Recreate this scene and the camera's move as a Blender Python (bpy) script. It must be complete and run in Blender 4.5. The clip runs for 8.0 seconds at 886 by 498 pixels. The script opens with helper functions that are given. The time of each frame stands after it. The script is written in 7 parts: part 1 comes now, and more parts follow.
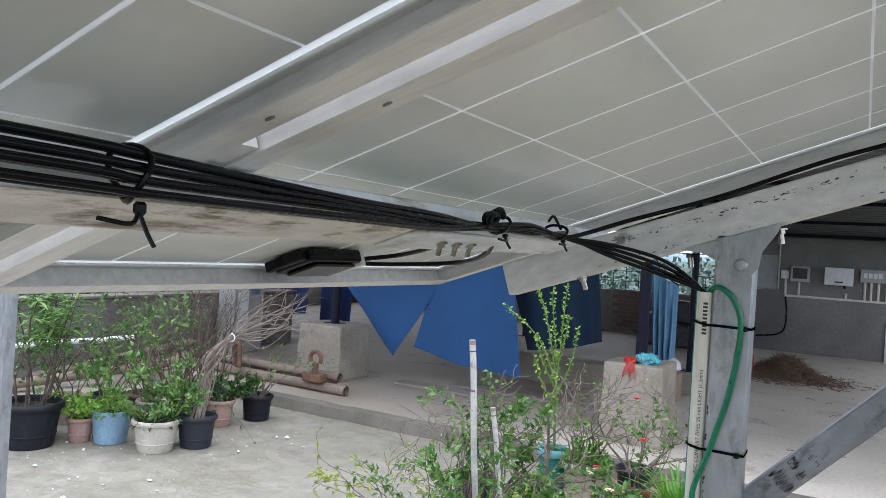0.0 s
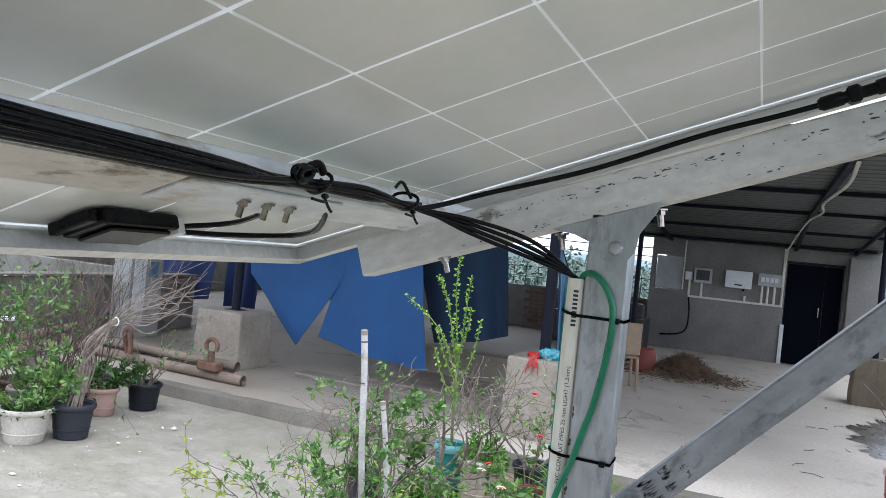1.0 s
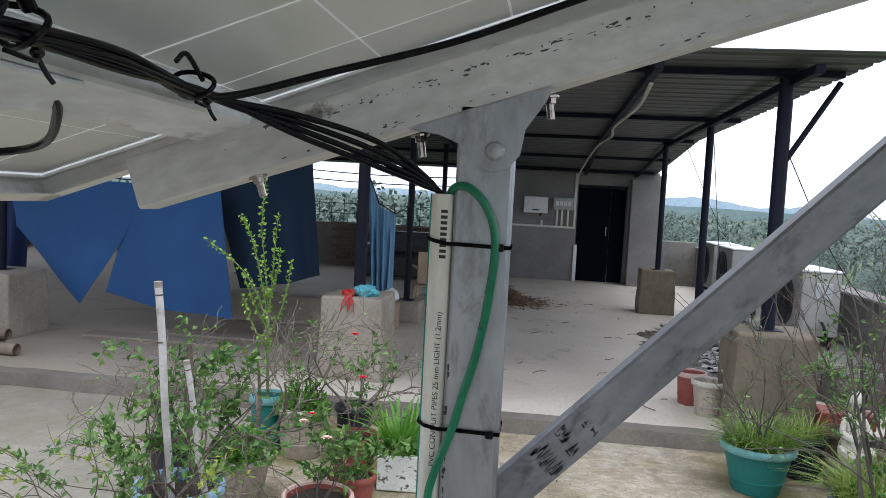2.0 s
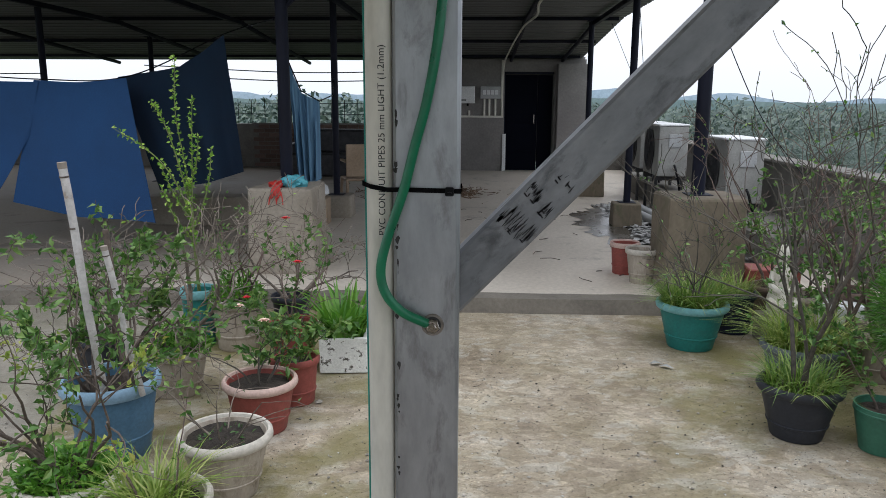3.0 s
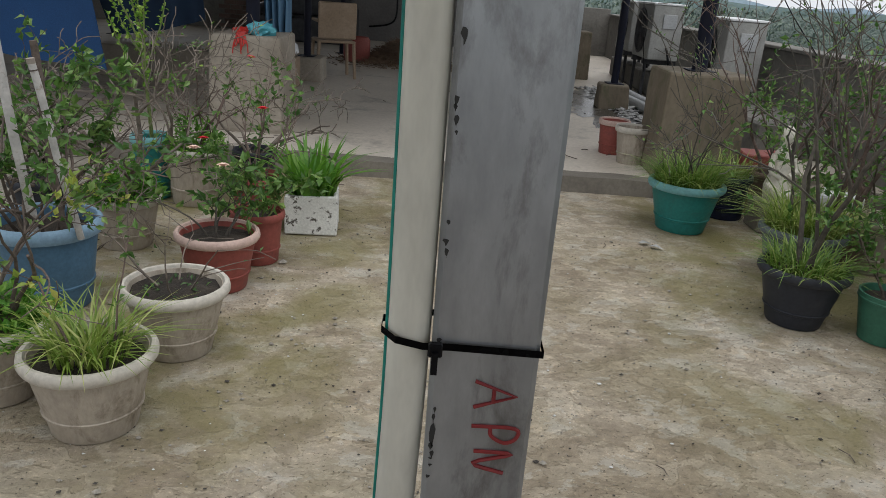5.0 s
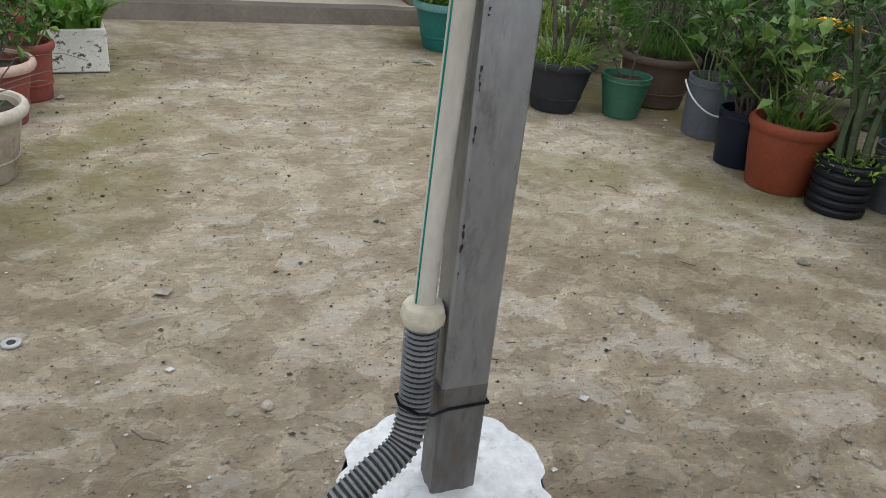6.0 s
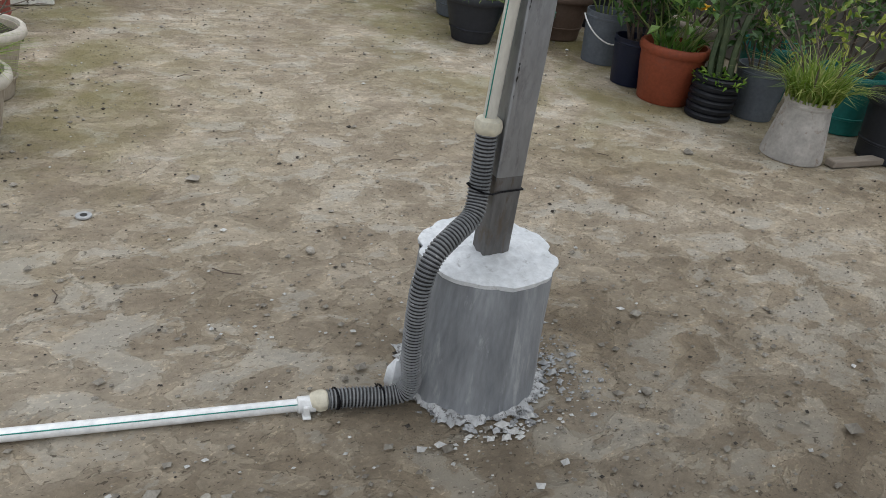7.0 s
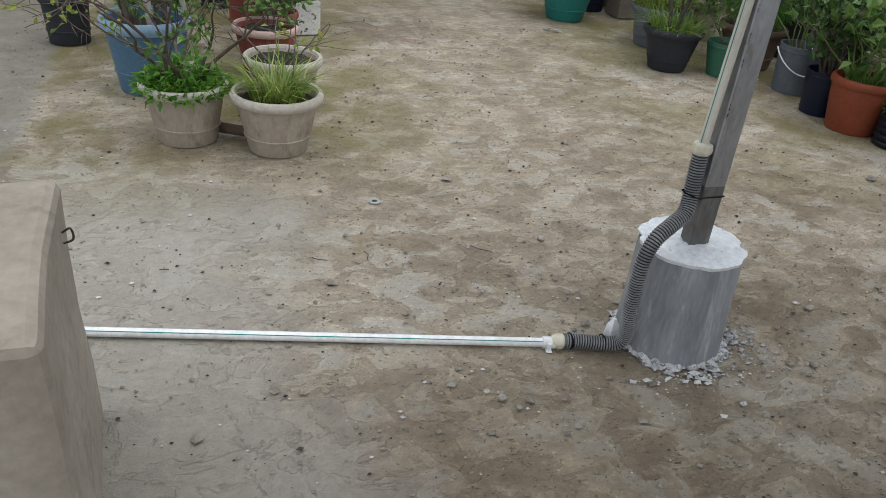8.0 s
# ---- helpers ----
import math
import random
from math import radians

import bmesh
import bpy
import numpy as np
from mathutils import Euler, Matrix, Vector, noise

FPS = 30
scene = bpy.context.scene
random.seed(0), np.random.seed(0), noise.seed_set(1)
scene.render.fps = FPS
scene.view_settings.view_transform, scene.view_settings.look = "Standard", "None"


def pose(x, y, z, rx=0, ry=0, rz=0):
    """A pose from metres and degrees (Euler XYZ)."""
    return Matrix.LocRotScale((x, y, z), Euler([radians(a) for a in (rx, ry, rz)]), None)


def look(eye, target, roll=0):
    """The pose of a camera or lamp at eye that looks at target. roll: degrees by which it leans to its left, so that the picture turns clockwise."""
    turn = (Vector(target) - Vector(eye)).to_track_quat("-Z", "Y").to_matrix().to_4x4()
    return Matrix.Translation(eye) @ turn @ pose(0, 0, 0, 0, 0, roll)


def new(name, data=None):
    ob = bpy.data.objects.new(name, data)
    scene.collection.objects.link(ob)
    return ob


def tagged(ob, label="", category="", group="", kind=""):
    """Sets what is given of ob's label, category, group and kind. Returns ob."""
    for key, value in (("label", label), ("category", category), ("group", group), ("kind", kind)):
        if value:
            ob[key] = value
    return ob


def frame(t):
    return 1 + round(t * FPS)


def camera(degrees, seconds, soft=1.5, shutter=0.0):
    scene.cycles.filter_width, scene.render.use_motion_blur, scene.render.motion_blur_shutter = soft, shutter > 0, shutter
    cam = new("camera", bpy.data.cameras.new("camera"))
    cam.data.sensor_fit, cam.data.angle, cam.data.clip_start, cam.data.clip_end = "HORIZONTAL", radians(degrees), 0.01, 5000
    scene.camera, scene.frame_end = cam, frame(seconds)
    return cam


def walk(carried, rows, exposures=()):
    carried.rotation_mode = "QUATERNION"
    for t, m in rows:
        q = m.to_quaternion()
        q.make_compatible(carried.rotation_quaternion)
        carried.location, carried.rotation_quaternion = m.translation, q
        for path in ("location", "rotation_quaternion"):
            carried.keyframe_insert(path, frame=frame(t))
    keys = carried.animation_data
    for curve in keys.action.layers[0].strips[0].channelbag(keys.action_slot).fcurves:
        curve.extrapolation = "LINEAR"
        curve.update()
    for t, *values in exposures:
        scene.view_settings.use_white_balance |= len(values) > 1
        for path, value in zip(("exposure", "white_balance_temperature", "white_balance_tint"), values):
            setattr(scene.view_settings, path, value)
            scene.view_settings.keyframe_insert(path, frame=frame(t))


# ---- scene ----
cam = camera(61.2, 8.0, soft=0.8)
PATH = [
    (0, (0.18, -1.262, 1.672), (-0.802, 0.48, 1.67), 3.6),
    (0.5, (0.198, -1.168, 1.664), (-0.658, 0.64, 1.647), 3.6),
    (1, (0.201, -1.054, 1.653), (-0.588, 0.784, 1.648), 5.8),
    (1.5, (0.137, -0.914, 1.643), (-0.427, 1.004, 1.613), 5.3),
    (1.7, (0.101, -0.854, 1.64), (-0.324, 1.099, 1.565), 4.2),
    (2.8, (0.05, -0.688, 1.5), (-0.065, 1.284, 1.183), 0.7),
    (3, (0.044, -0.67, 1.454), (-0.04, 1.291, 1.07), 0.3),
    (3.5, (0.026, -0.588, 1.32), (-0.053, 1.378, 0.961), 0.8),
    (4, (0.026, -0.416, 1.255), (-0.133, 1.565, 1.031), -0.7),
    (4.5, (0.021, -0.364, 1.274), (-0.155, 1.599, 0.935), 0.3),
    (5, (-0.032, -0.37, 1.233), (-0.011, 1.515, 0.567), 4.4),
    (5.2, (-0.078, -0.406, 1.201), (0.116, 1.426, 0.424), 4.4),
    (6.3, (-0.431, -0.763, 0.981), (0.301, 0.855, 0.06), 6.9),
    (6.5, (-0.523, -0.842, 0.98), (0.231, 0.756, 0.044), 7.7),
    (7, (-0.788, -1.024, 1.013), (0.16, 0.441, 0.036), 8.4),
    (7.5, (-1.011, -1.203, 1.085), (-0.147, 0.299, 0.086), 9.7),
    (8, (-1.197, -1.432, 1.2), (-0.631, 0.212, 0.211), 5.7),
]
walk(cam, [(t, look(eye, target, roll)) for t, eye, target, roll in PATH], exposures=[(0, 1.15, 5800, 12), (1.0, 1.3, 5750, 12), (1.7, 1.0, 5850, 12), (2.8, 0.4, 6100, 11), (3.5, 0.3, 6150, 11), (4.0, 0.06, 6200, 11), (4.5, -0.05, 6250, 10), (5.0, 0.1, 6400, 10), (5.2, 0.22, 6400, 10), (6.3, 0.34, 6350, 10), (7.0, 0.2, 6300, 10), (7.5, 0.08, 6300, 10), (8.0, 0.16, 6250, 10)])

# ---- world and light: bright overcast sky ----
world = bpy.data.worlds.new("overcast")
scene.world = world
world.use_nodes = True
wn, wl = world.node_tree.nodes, world.node_tree.links
bg = wn["Background"]
sky = wn.new("ShaderNodeTexSky")
sky.sky_type = 'NISHITA'
sky.sun_disc = False
sky.sun_elevation, sky.sun_rotation = radians(80), radians(150)
sky.air_density, sky.dust_density = 1.0, 3.0
hsv = wn.new("ShaderNodeHueSaturation")
hsv.inputs["Saturation"].default_value = 0.12
hsv.inputs["Value"].default_value = 0.10
cloud = wn.new("ShaderNodeMix")
cloud.data_type = 'RGBA'
cloud.inputs[0].default_value = 0.7
cloud.inputs[7].default_value = (0.97, 1.0, 1.04, 1)
wl.new(sky.outputs[0], hsv.inputs["Color"])
wl.new(hsv.outputs[0], cloud.inputs[6])
wl.new(cloud.outputs[2], bg.inputs[0])
bg.inputs[1].default_value = 1.06
sun = new("sun", bpy.data.lights.new("sun", 'SUN'))
sun.data.energy, sun.data.angle, sun.data.color = 1.25, radians(70), (1.0, 0.985, 0.96)
sun.matrix_world = look((0, 0, 10), (-0.4, 0.7, 5.2))


# ---- materials ----
def nodes_of(name):
    m = bpy.data.materials.new(name)
    m.use_nodes = True
    t = m.node_tree
    return m, t.nodes, t.links, t.nodes["Principled BSDF"]


def ramp(n, l, src, stops):
    r = n.new("ShaderNodeValToRGB")
    e = r.color_ramp.elements
    while len(e) < len(stops):
        e.new(0.5)
    for el, (p, c) in zip(e, stops):
        el.position = p
        el.color = (*c, 1) if len(c) == 3 else c
    l.new(src, r.inputs[0])
    return r.outputs[0]


def tex(n, l, coord, scale, detail=6.0, rough=0.6, stretch=(1, 1, 1), distort=0.0):
    mp = n.new("ShaderNodeMapping")
    mp.inputs["Scale"].default_value = stretch
    l.new(coord, mp.inputs[0])
    t = n.new("ShaderNodeTexNoise")
    t.inputs["Scale"].default_value, t.inputs["Detail"].default_value = scale, detail
    t.inputs["Roughness"].default_value, t.inputs["Distortion"].default_value = rough, distort
    l.new(mp.outputs[0], t.inputs["Vector"])
    return t.outputs["Fac"]


def mixc(n, l, fac, a, b, mode='MIX'):
    m = n.new("ShaderNodeMix")
    m.data_type, m.blend_type = 'RGBA', mode
    for sock, v in ((m.inputs[0], fac), (m.inputs[6], a), (m.inputs[7], b)):
        if isinstance(v, (int, float)):
            sock.default_value = v
        elif isinstance(v, tuple):
            sock.default_value = (*v, 1)
        else:
            l.new(v, sock)
    return m.outputs[2]


def bump(n, l, b, height, strength, dist=0.01):
    k = n.new("ShaderNodeBump")
    k.inputs["Strength"].default_value, k.inputs["Distance"].default_value = strength, dist
    l.new(height, k.inputs["Height"])
    l.new(k.outputs[0], b.inputs["Normal"])


def surf(name, c1, c2, big=2.0, small=40.0, rough=0.7, metal=0.0, bmp=0.25, stretch=(1, 1, 1), stain=None, stain_at=(0.55, 0.7), vary=0.0, bdist=0.004, grain_mix=0.7):
    """Two colours mixed by a coarse noise, a fine grain, an optional stain, and relief."""
    m, n, l, b = nodes_of(name)
    co = n.new("ShaderNodeTexCoord").outputs["Object"]
    f = tex(n, l, co, big, 5, 0.6, stretch)
    g = tex(n, l, co, small, 4, 0.65, stretch)
    col = ramp(n, l, f, [(0.35, c1), (0.65, c2)])
    grain = ramp(n, l, g, [(0.3, (0.78, 0.78, 0.78)), (0.7, (1.18, 1.18, 1.18))])
    col = mixc(n, l, grain_mix, col, grain, 'MULTIPLY')
    if stain:
        h = tex(n, l, co, big * 2.3, 7, 0.7, stretch, 0.3)
        k = ramp(n, l, h, [(stain_at[0], (0, 0, 0)), (stain_at[1], (1, 1, 1))])
        col = mixc(n, l, k, col, stain)
    if vary:
        info = n.new("ShaderNodeObjectInfo").outputs["Random"]
        col = mixc(n, l, 1.0, col, ramp(n, l, info, [(0, (1 - vary,) * 3), (1, (1 + vary,) * 3)]), 'MULTIPLY')
    l.new(col, b.inputs["Base Color"])
    r = ramp(n, l, f, [(0.2, (max(rough - 0.12, 0.02),) * 3), (0.8, (min(rough + 0.1, 1),) * 3)])
    l.new(r, b.inputs["Roughness"])
    b.inputs["Metallic"].default_value = metal
    bump(n, l, b, g, bmp, bdist)
    return m


def leafmat(name, c1, c2, c3, trans=0.35):
    m, n, l, b = nodes_of(name)
    rnd = n.new("ShaderNodeNewGeometry").outputs["Random Per Island"]
    col = ramp(n, l, rnd, [(0.0, c1), (0.55, c2), (1.0, c3)])
    co = n.new("ShaderNodeTexCoord").outputs["Object"]
    col = mixc(n, l, 0.6, col, ramp(n, l, tex(n, l, co, 60, 3), [(0.3, (0.75,) * 3), (0.7, (1.2,) * 3)]), 'MULTIPLY')
    l.new(col, b.inputs["Base Color"])
    b.inputs["Roughness"].default_value = 0.45
    tr = n.new("ShaderNodeBsdfTranslucent")
    l.new(col, tr.inputs[0])
    mx = n.new("ShaderNodeMixShader")
    mx.inputs[0].default_value = trans
    l.new(b.outputs[0], mx.inputs[1])
    l.new(tr.outputs[0], mx.inputs[2])
    l.new(mx.outputs[0], n["Material Output"].inputs[0])
    return m


def floor_material():
    """Old damp screed: tan and brown patches, chalky scraped flakes, moss, fine dirt."""
    m, n, l, b = nodes_of("damp_screed")
    co = n.new("ShaderNodeTexCoord").outputs["Object"]
    broad = tex(n, l, co, 1.3, 8, 0.62, (0.8, 1.25, 1), 0.5)
    col = ramp(n, l, broad, [(0.34, (0.285, 0.232, 0.163)), (0.48, (0.40, 0.338, 0.255)), (0.66, (0.50, 0.438, 0.350))])
    mid = tex(n, l, co, 5.5, 9, 0.68, (1, 1, 1), 0.15)
    col = mixc(n, l, 0.5, col, ramp(n, l, mid, [(0.30, (0.66, 0.64, 0.61)), (0.5, (1.0,) * 3), (0.68, (1.28, 1.27, 1.25))]), 'MULTIPLY')
    fine = tex(n, l, co, 34, 9, 0.78)
    col = mixc(n, l, 0.55, col, ramp(n, l, fine, [(0.30, (0.55,) * 3), (0.5, (1.0,) * 3), (0.68, (1.38,) * 3)]), 'MULTIPLY')
    flake = tex(n, l, co, 7.5, 9, 0.66, (0.85, 1.2, 1), 0.25)
    zone = tex(n, l, co, 1.3, 3, 0.5)
    fz = n.new("ShaderNodeMath")
    fz.operation = 'MULTIPLY_ADD'
    l.new(zone, fz.inputs[0])
    fz.inputs[1].default_value = 0.45
    l.new(flake, fz.inputs[2])
    chalk = ramp(n, l, fz.outputs[0], [(0.775, (0, 0, 0)), (0.79, (0.4,) * 3), (0.90, (0.6,) * 3)])
    col = mixc(n, l, chalk, col, (0.55, 0.525, 0.465))
    spot = tex(n, l, co, 17, 5, 0.7, (1, 1, 1), 0.5)
    dark = ramp(n, l, spot, [(0.29, (0.8,) * 3), (0.33, (0, 0, 0))])
    col = mixc(n, l, dark, col, (0.10, 0.085, 0.06))
    edge = tex(n, l, co, 7, 9, 0.66, (0.75, 1.2, 1), 0.3)
    crisp = ramp(n, l, edge, [(0.36, (0.50, 0.48, 0.45)), (0.39, (0.92,) * 3), (0.56, (1.0,) * 3), (0.58, (1.42, 1.41, 1.39))])
    col = mixc(n, l, 0.3, col, crisp, 'MULTIPLY')
    # thin flaking skin: paler plates over a darker bed, with a sharp broken edge
    skin = tex(n, l, co, 8.0, 13, 0.58, (0.8, 1.1, 1), 0.55)
    plate = ramp(n, l, skin, [(0.485, (0, 0, 0)), (0.50, (1, 1, 1))])
    col = mixc(n, l, 0.88, col, ramp(n, l, skin, [(0.34, (0.72, 0.69, 0.65)), (0.485, (0.92, 0.90, 0.87)), (0.50, (1.18, 1.18, 1.17)), (0.60, (1.0,) * 3)]), 'MULTIPLY')
    speck = tex(n, l, co, 95, 3, 0.5, (0.8, 1.2, 1), 0.8)
    col = mixc(n, l, 1.0, col, ramp(n, l, speck, [(0.32, (0.40, 0.38, 0.35)), (0.37, (1.0,) * 3), (0.62, (1.0,) * 3), (0.68, (1.38, 1.38, 1.35))]), 'MULTIPLY')
    # moss on the damp side under the pots
    sep = n.new("ShaderNodeSeparateXYZ")
    l.new(co, sep.inputs[0])
    mossn = tex(n, l, co, 1.7, 6, 0.65, (1, 1, 1), 0.5)
    moss = ramp(n, l, mossn, [(0.42, (0, 0, 0)), (0.58, (0.85,) * 3)])
    yy = n.new("ShaderNodeMapRange")
    yy.inputs[1].default_value, yy.inputs[2].default_value = 0.5, 1.9
    l.new(sep.outputs[1], yy.inputs[0])
    moss = mixc(n, l, 1.0, moss, yy.outputs[0], 'MULTIPLY')
    # it keeps to the two rows of pots; the trodden middle stays clean
    off = n.new("ShaderNodeMath")
    off.operation = 'SUBTRACT'
    l.new(sep.outputs[0], off.inputs[0])
    off.inputs[1].default_value = 0.35
    away = n.new("ShaderNodeMath")
    away.operation = 'ABSOLUTE'
    l.new(off.outputs[0], away.inputs[0])
    rows = n.new("ShaderNodeMapRange")
    rows.inputs[1].default_value, rows.inputs[2].default_value = 0.35, 1.0
    rows.inputs[3].default_value, rows.inputs[4].default_value = 0.2, 1.0
    l.new(away.outputs[0], rows.inputs[0])
    moss = mixc(n, l, 1.0, moss, rows.outputs[0], 'MULTIPLY')
    col = mixc(n, l, moss, col, (0.215, 0.19, 0.062))
    # darker around the pedestal and towards lower y, edge broken by noise
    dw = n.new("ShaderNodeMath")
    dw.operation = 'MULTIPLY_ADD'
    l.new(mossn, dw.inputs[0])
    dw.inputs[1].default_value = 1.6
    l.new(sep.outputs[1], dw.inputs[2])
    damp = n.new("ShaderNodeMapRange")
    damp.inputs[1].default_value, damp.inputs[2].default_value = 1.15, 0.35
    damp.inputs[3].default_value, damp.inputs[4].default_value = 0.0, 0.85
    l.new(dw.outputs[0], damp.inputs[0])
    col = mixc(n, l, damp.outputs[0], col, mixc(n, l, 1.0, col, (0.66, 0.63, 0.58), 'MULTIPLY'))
    # paler, greyer older screed away to one side
    gx = n.new("ShaderNodeMath")
    gx.operation = 'MULTIPLY_ADD'
    l.new(broad, gx.inputs[0])
    gx.inputs[1].default_value = 1.4
    l.new(sep.outputs[0], gx.inputs[2])
    pale = n.new("ShaderNodeMapRange")
    pale.inputs[1].default_value, pale.inputs[2].default_value = -0.1, -0.45
    pale.inputs[3].default_value, pale.inputs[4].default_value = 0.0, 0.7
    l.new(gx.outputs[0], pale.inputs[0])
    palec = mixc(n, l, 0.8, (0.47, 0.445, 0.395), ramp(n, l, fine, [(0.28, (0.8,) * 3), (0.7, (1.15,) * 3)]), 'MULTIPLY')
    py = n.new("ShaderNodeMapRange")
    py.inputs[1].default_value, py.inputs[2].default_value = 1.35, 0.85
    l.new(sep.outputs[1], py.inputs[0])
    col = mixc(n, l, mixc(n, l, 1.0, pale.outputs[0], py.outputs[0], 'MULTIPLY'), col, palec)
    # older grey screed beyond a joint in the floor
    jx = n.new("ShaderNodeMath")
    jx.operation = 'MULTIPLY_ADD'
    l.new(mossn, jx.inputs[0])
    jx.inputs[1].default_value = 0.22
    l.new(sep.outputs[0], jx.inputs[2])
    old = n.new("ShaderNodeMapRange")
    old.inputs[1].default_value, old.inputs[2].default_value = -1.80, -1.86
    old.inputs[3].default_value, old.inputs[4].default_value = 0.0, 0.72
    l.new(jx.outputs[0], old.inputs[0])
    col = mixc(n, l, old.outputs[0], col, mixc(n, l, 0.8, (0.30, 0.283, 0.247), ramp(n, l, mid, [(0.3, (0.75,) * 3), (0.7, (1.2,) * 3)]), 'MULTIPLY'))
    l.new(col, b.inputs["Base Color"])
    l.new(ramp(n, l, broad, [(0.3, (0.34,) * 3), (0.65, (0.7,) * 3)]), b.inputs["Roughness"])
    hsum = n.new("ShaderNodeMath")
    hsum.operation = 'MULTIPLY_ADD'
    l.new(flake, hsum.inputs[0])
    hsum.inputs[1].default_value = 0.7
    l.new(fine, hsum.inputs[2])
    step = n.new("ShaderNodeMath")
    step.operation = 'MULTIPLY_ADD'
    l.new(plate, step.inputs[0])
    step.inputs[1].default_value = 0.28
    l.new(hsum.outputs[0], step.inputs[2])
    bump(n, l, b, step.outputs[0], 1.0, 0.016)
    return m


FLOOR = floor_material()
def slab_material():
    """Trowelled cement, damp brown in the far bay, where the shed's shade is mixed in."""
    m, n, l, b = nodes_of("slab_cement")
    co = n.new("ShaderNodeTexCoord").outputs["Object"]
    f, g = tex(n, l, co, 0.8, 6, 0.6), tex(n, l, co, 30, 5, 0.65)
    col = ramp(n, l, f, [(0.35, (0.51, 0.455, 0.385)), (0.65, (0.62, 0.56, 0.485))])
    col = mixc(n, l, 0.6, col, ramp(n, l, g, [(0.3, (0.78,) * 3), (0.7, (1.18,) * 3)]), 'MULTIPLY')
    col = mixc(n, l, ramp(n, l, tex(n, l, co, 1.9, 8, 0.7, (1, 1, 1), 0.3), [(0.56, (0, 0, 0)), (0.72, (1, 1, 1))]), col, (0.24, 0.22, 0.19))
    sep = n.new("ShaderNodeSeparateXYZ")
    l.new(co, sep.inputs[0])
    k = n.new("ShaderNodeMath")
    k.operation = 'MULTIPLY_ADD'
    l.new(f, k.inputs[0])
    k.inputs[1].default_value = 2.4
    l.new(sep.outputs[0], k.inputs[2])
    # paints the far bay's shade over its damp brown, growing towards -x
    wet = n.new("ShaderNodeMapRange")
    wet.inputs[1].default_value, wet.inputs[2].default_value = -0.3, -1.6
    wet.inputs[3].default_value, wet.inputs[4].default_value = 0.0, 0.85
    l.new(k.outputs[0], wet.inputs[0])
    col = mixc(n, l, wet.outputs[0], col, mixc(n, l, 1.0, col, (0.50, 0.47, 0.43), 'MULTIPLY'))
    l.new(col, b.inputs["Base Color"])
    l.new(ramp(n, l, f, [(0.3, (0.5,) * 3), (0.7, (0.78,) * 3)]), b.inputs["Roughness"])
    bump(n, l, b, g, 0.3, 0.004)
    return m


SLAB = slab_material()
# stained kerb cement, darkened further to hold the step face's shade
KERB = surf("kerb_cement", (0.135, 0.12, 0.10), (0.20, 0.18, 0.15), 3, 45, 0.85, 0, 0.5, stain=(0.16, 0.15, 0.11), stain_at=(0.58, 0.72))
CEMENT = surf("cement_block", (0.26, 0.225, 0.18), (0.36, 0.32, 0.265), 2.5, 35, 0.85, 0, 0.4, stain=(0.15, 0.14, 0.10), stain_at=(0.58, 0.75))
MOSSY = surf("mossy_cement", (0.13, 0.105, 0.072), (0.20, 0.165, 0.12), 3, 35, 0.85, 0, 0.4, (1, 1, 0.5), stain=(0.10, 0.10, 0.055), stain_at=(0.52, 0.68))
PLASTER = surf("grey_plaster", (0.17, 0.16, 0.155), (0.235, 0.225, 0.215), 1.4, 25, 0.9, 0, 0.3, stain=(0.16, 0.155, 0.15), stain_at=(0.55, 0.75))
PARAPET = surf("weathered_parapet", (0.13, 0.122, 0.11), (0.21, 0.20, 0.18), 1.8, 25, 0.9, 0, 0.4, stain=(0.09, 0.09, 0.08), stain_at=(0.52, 0.72))
GALV = surf("galvanised_steel", (0.33, 0.345, 0.37), (0.44, 0.455, 0.48), 11, 60, 0.42, 0.75, 0.10, (1, 1, 0.35), stain=(0.22, 0.22, 0.225), stain_at=(0.52, 0.66))
GALV_SCUFF = surf("scuffed_galvanised", (0.52, 0.525, 0.52), (0.64, 0.64, 0.63), 7, 60, 0.55, 0.15, 0.15, (0.45, 1, 1), stain=(0.17, 0.165, 0.15), stain_at=(0.64, 0.70))
GALV_DIRT = surf("muddy_galvanised", (0.12, 0.115, 0.11), (0.25, 0.25, 0.25), 14, 70, 0.6, 0.4, 0.25, (1, 1, 0.3), stain=(0.13, 0.105, 0.08), stain_at=(0.5, 0.62))
GALV_BRACE = surf("mottled_galvanised", (0.18, 0.19, 0.205), (0.27, 0.28, 0.30), 16, 60, 0.5, 0.3, 0.12, (0.5, 1, 1), stain=(0.11, 0.115, 0.125), stain_at=(0.54, 0.70))
SPILL = surf("broken_cement", (0.40, 0.41, 0.42), (0.62, 0.63, 0.64), 30, 90, 0.85, 0, 0.6, stain=(0.16, 0.155, 0.15), stain_at=(0.52, 0.60))
DARKGRIT = surf("dark_grit", (0.035, 0.030, 0.025), (0.075, 0.065, 0.055), 40, 90, 0.9, 0, 0.3)
PURLIN = surf("stained_purlin", (0.60, 0.64, 0.68), (0.74, 0.77, 0.80), 5, 50, 0.5, 0.15, 0.15, (1, 0.4, 1), stain=(0.34, 0.27, 0.18), stain_at=(0.53, 0.64))
PURLIN_DIRT = surf("dirty_purlin_flange", (0.56, 0.535, 0.49), (0.72, 0.70, 0.66), 7, 50, 0.7, 0.05, 0.3, (1, 0.4, 1), stain=(0.20, 0.165, 0.12), stain_at=(0.54, 0.64))
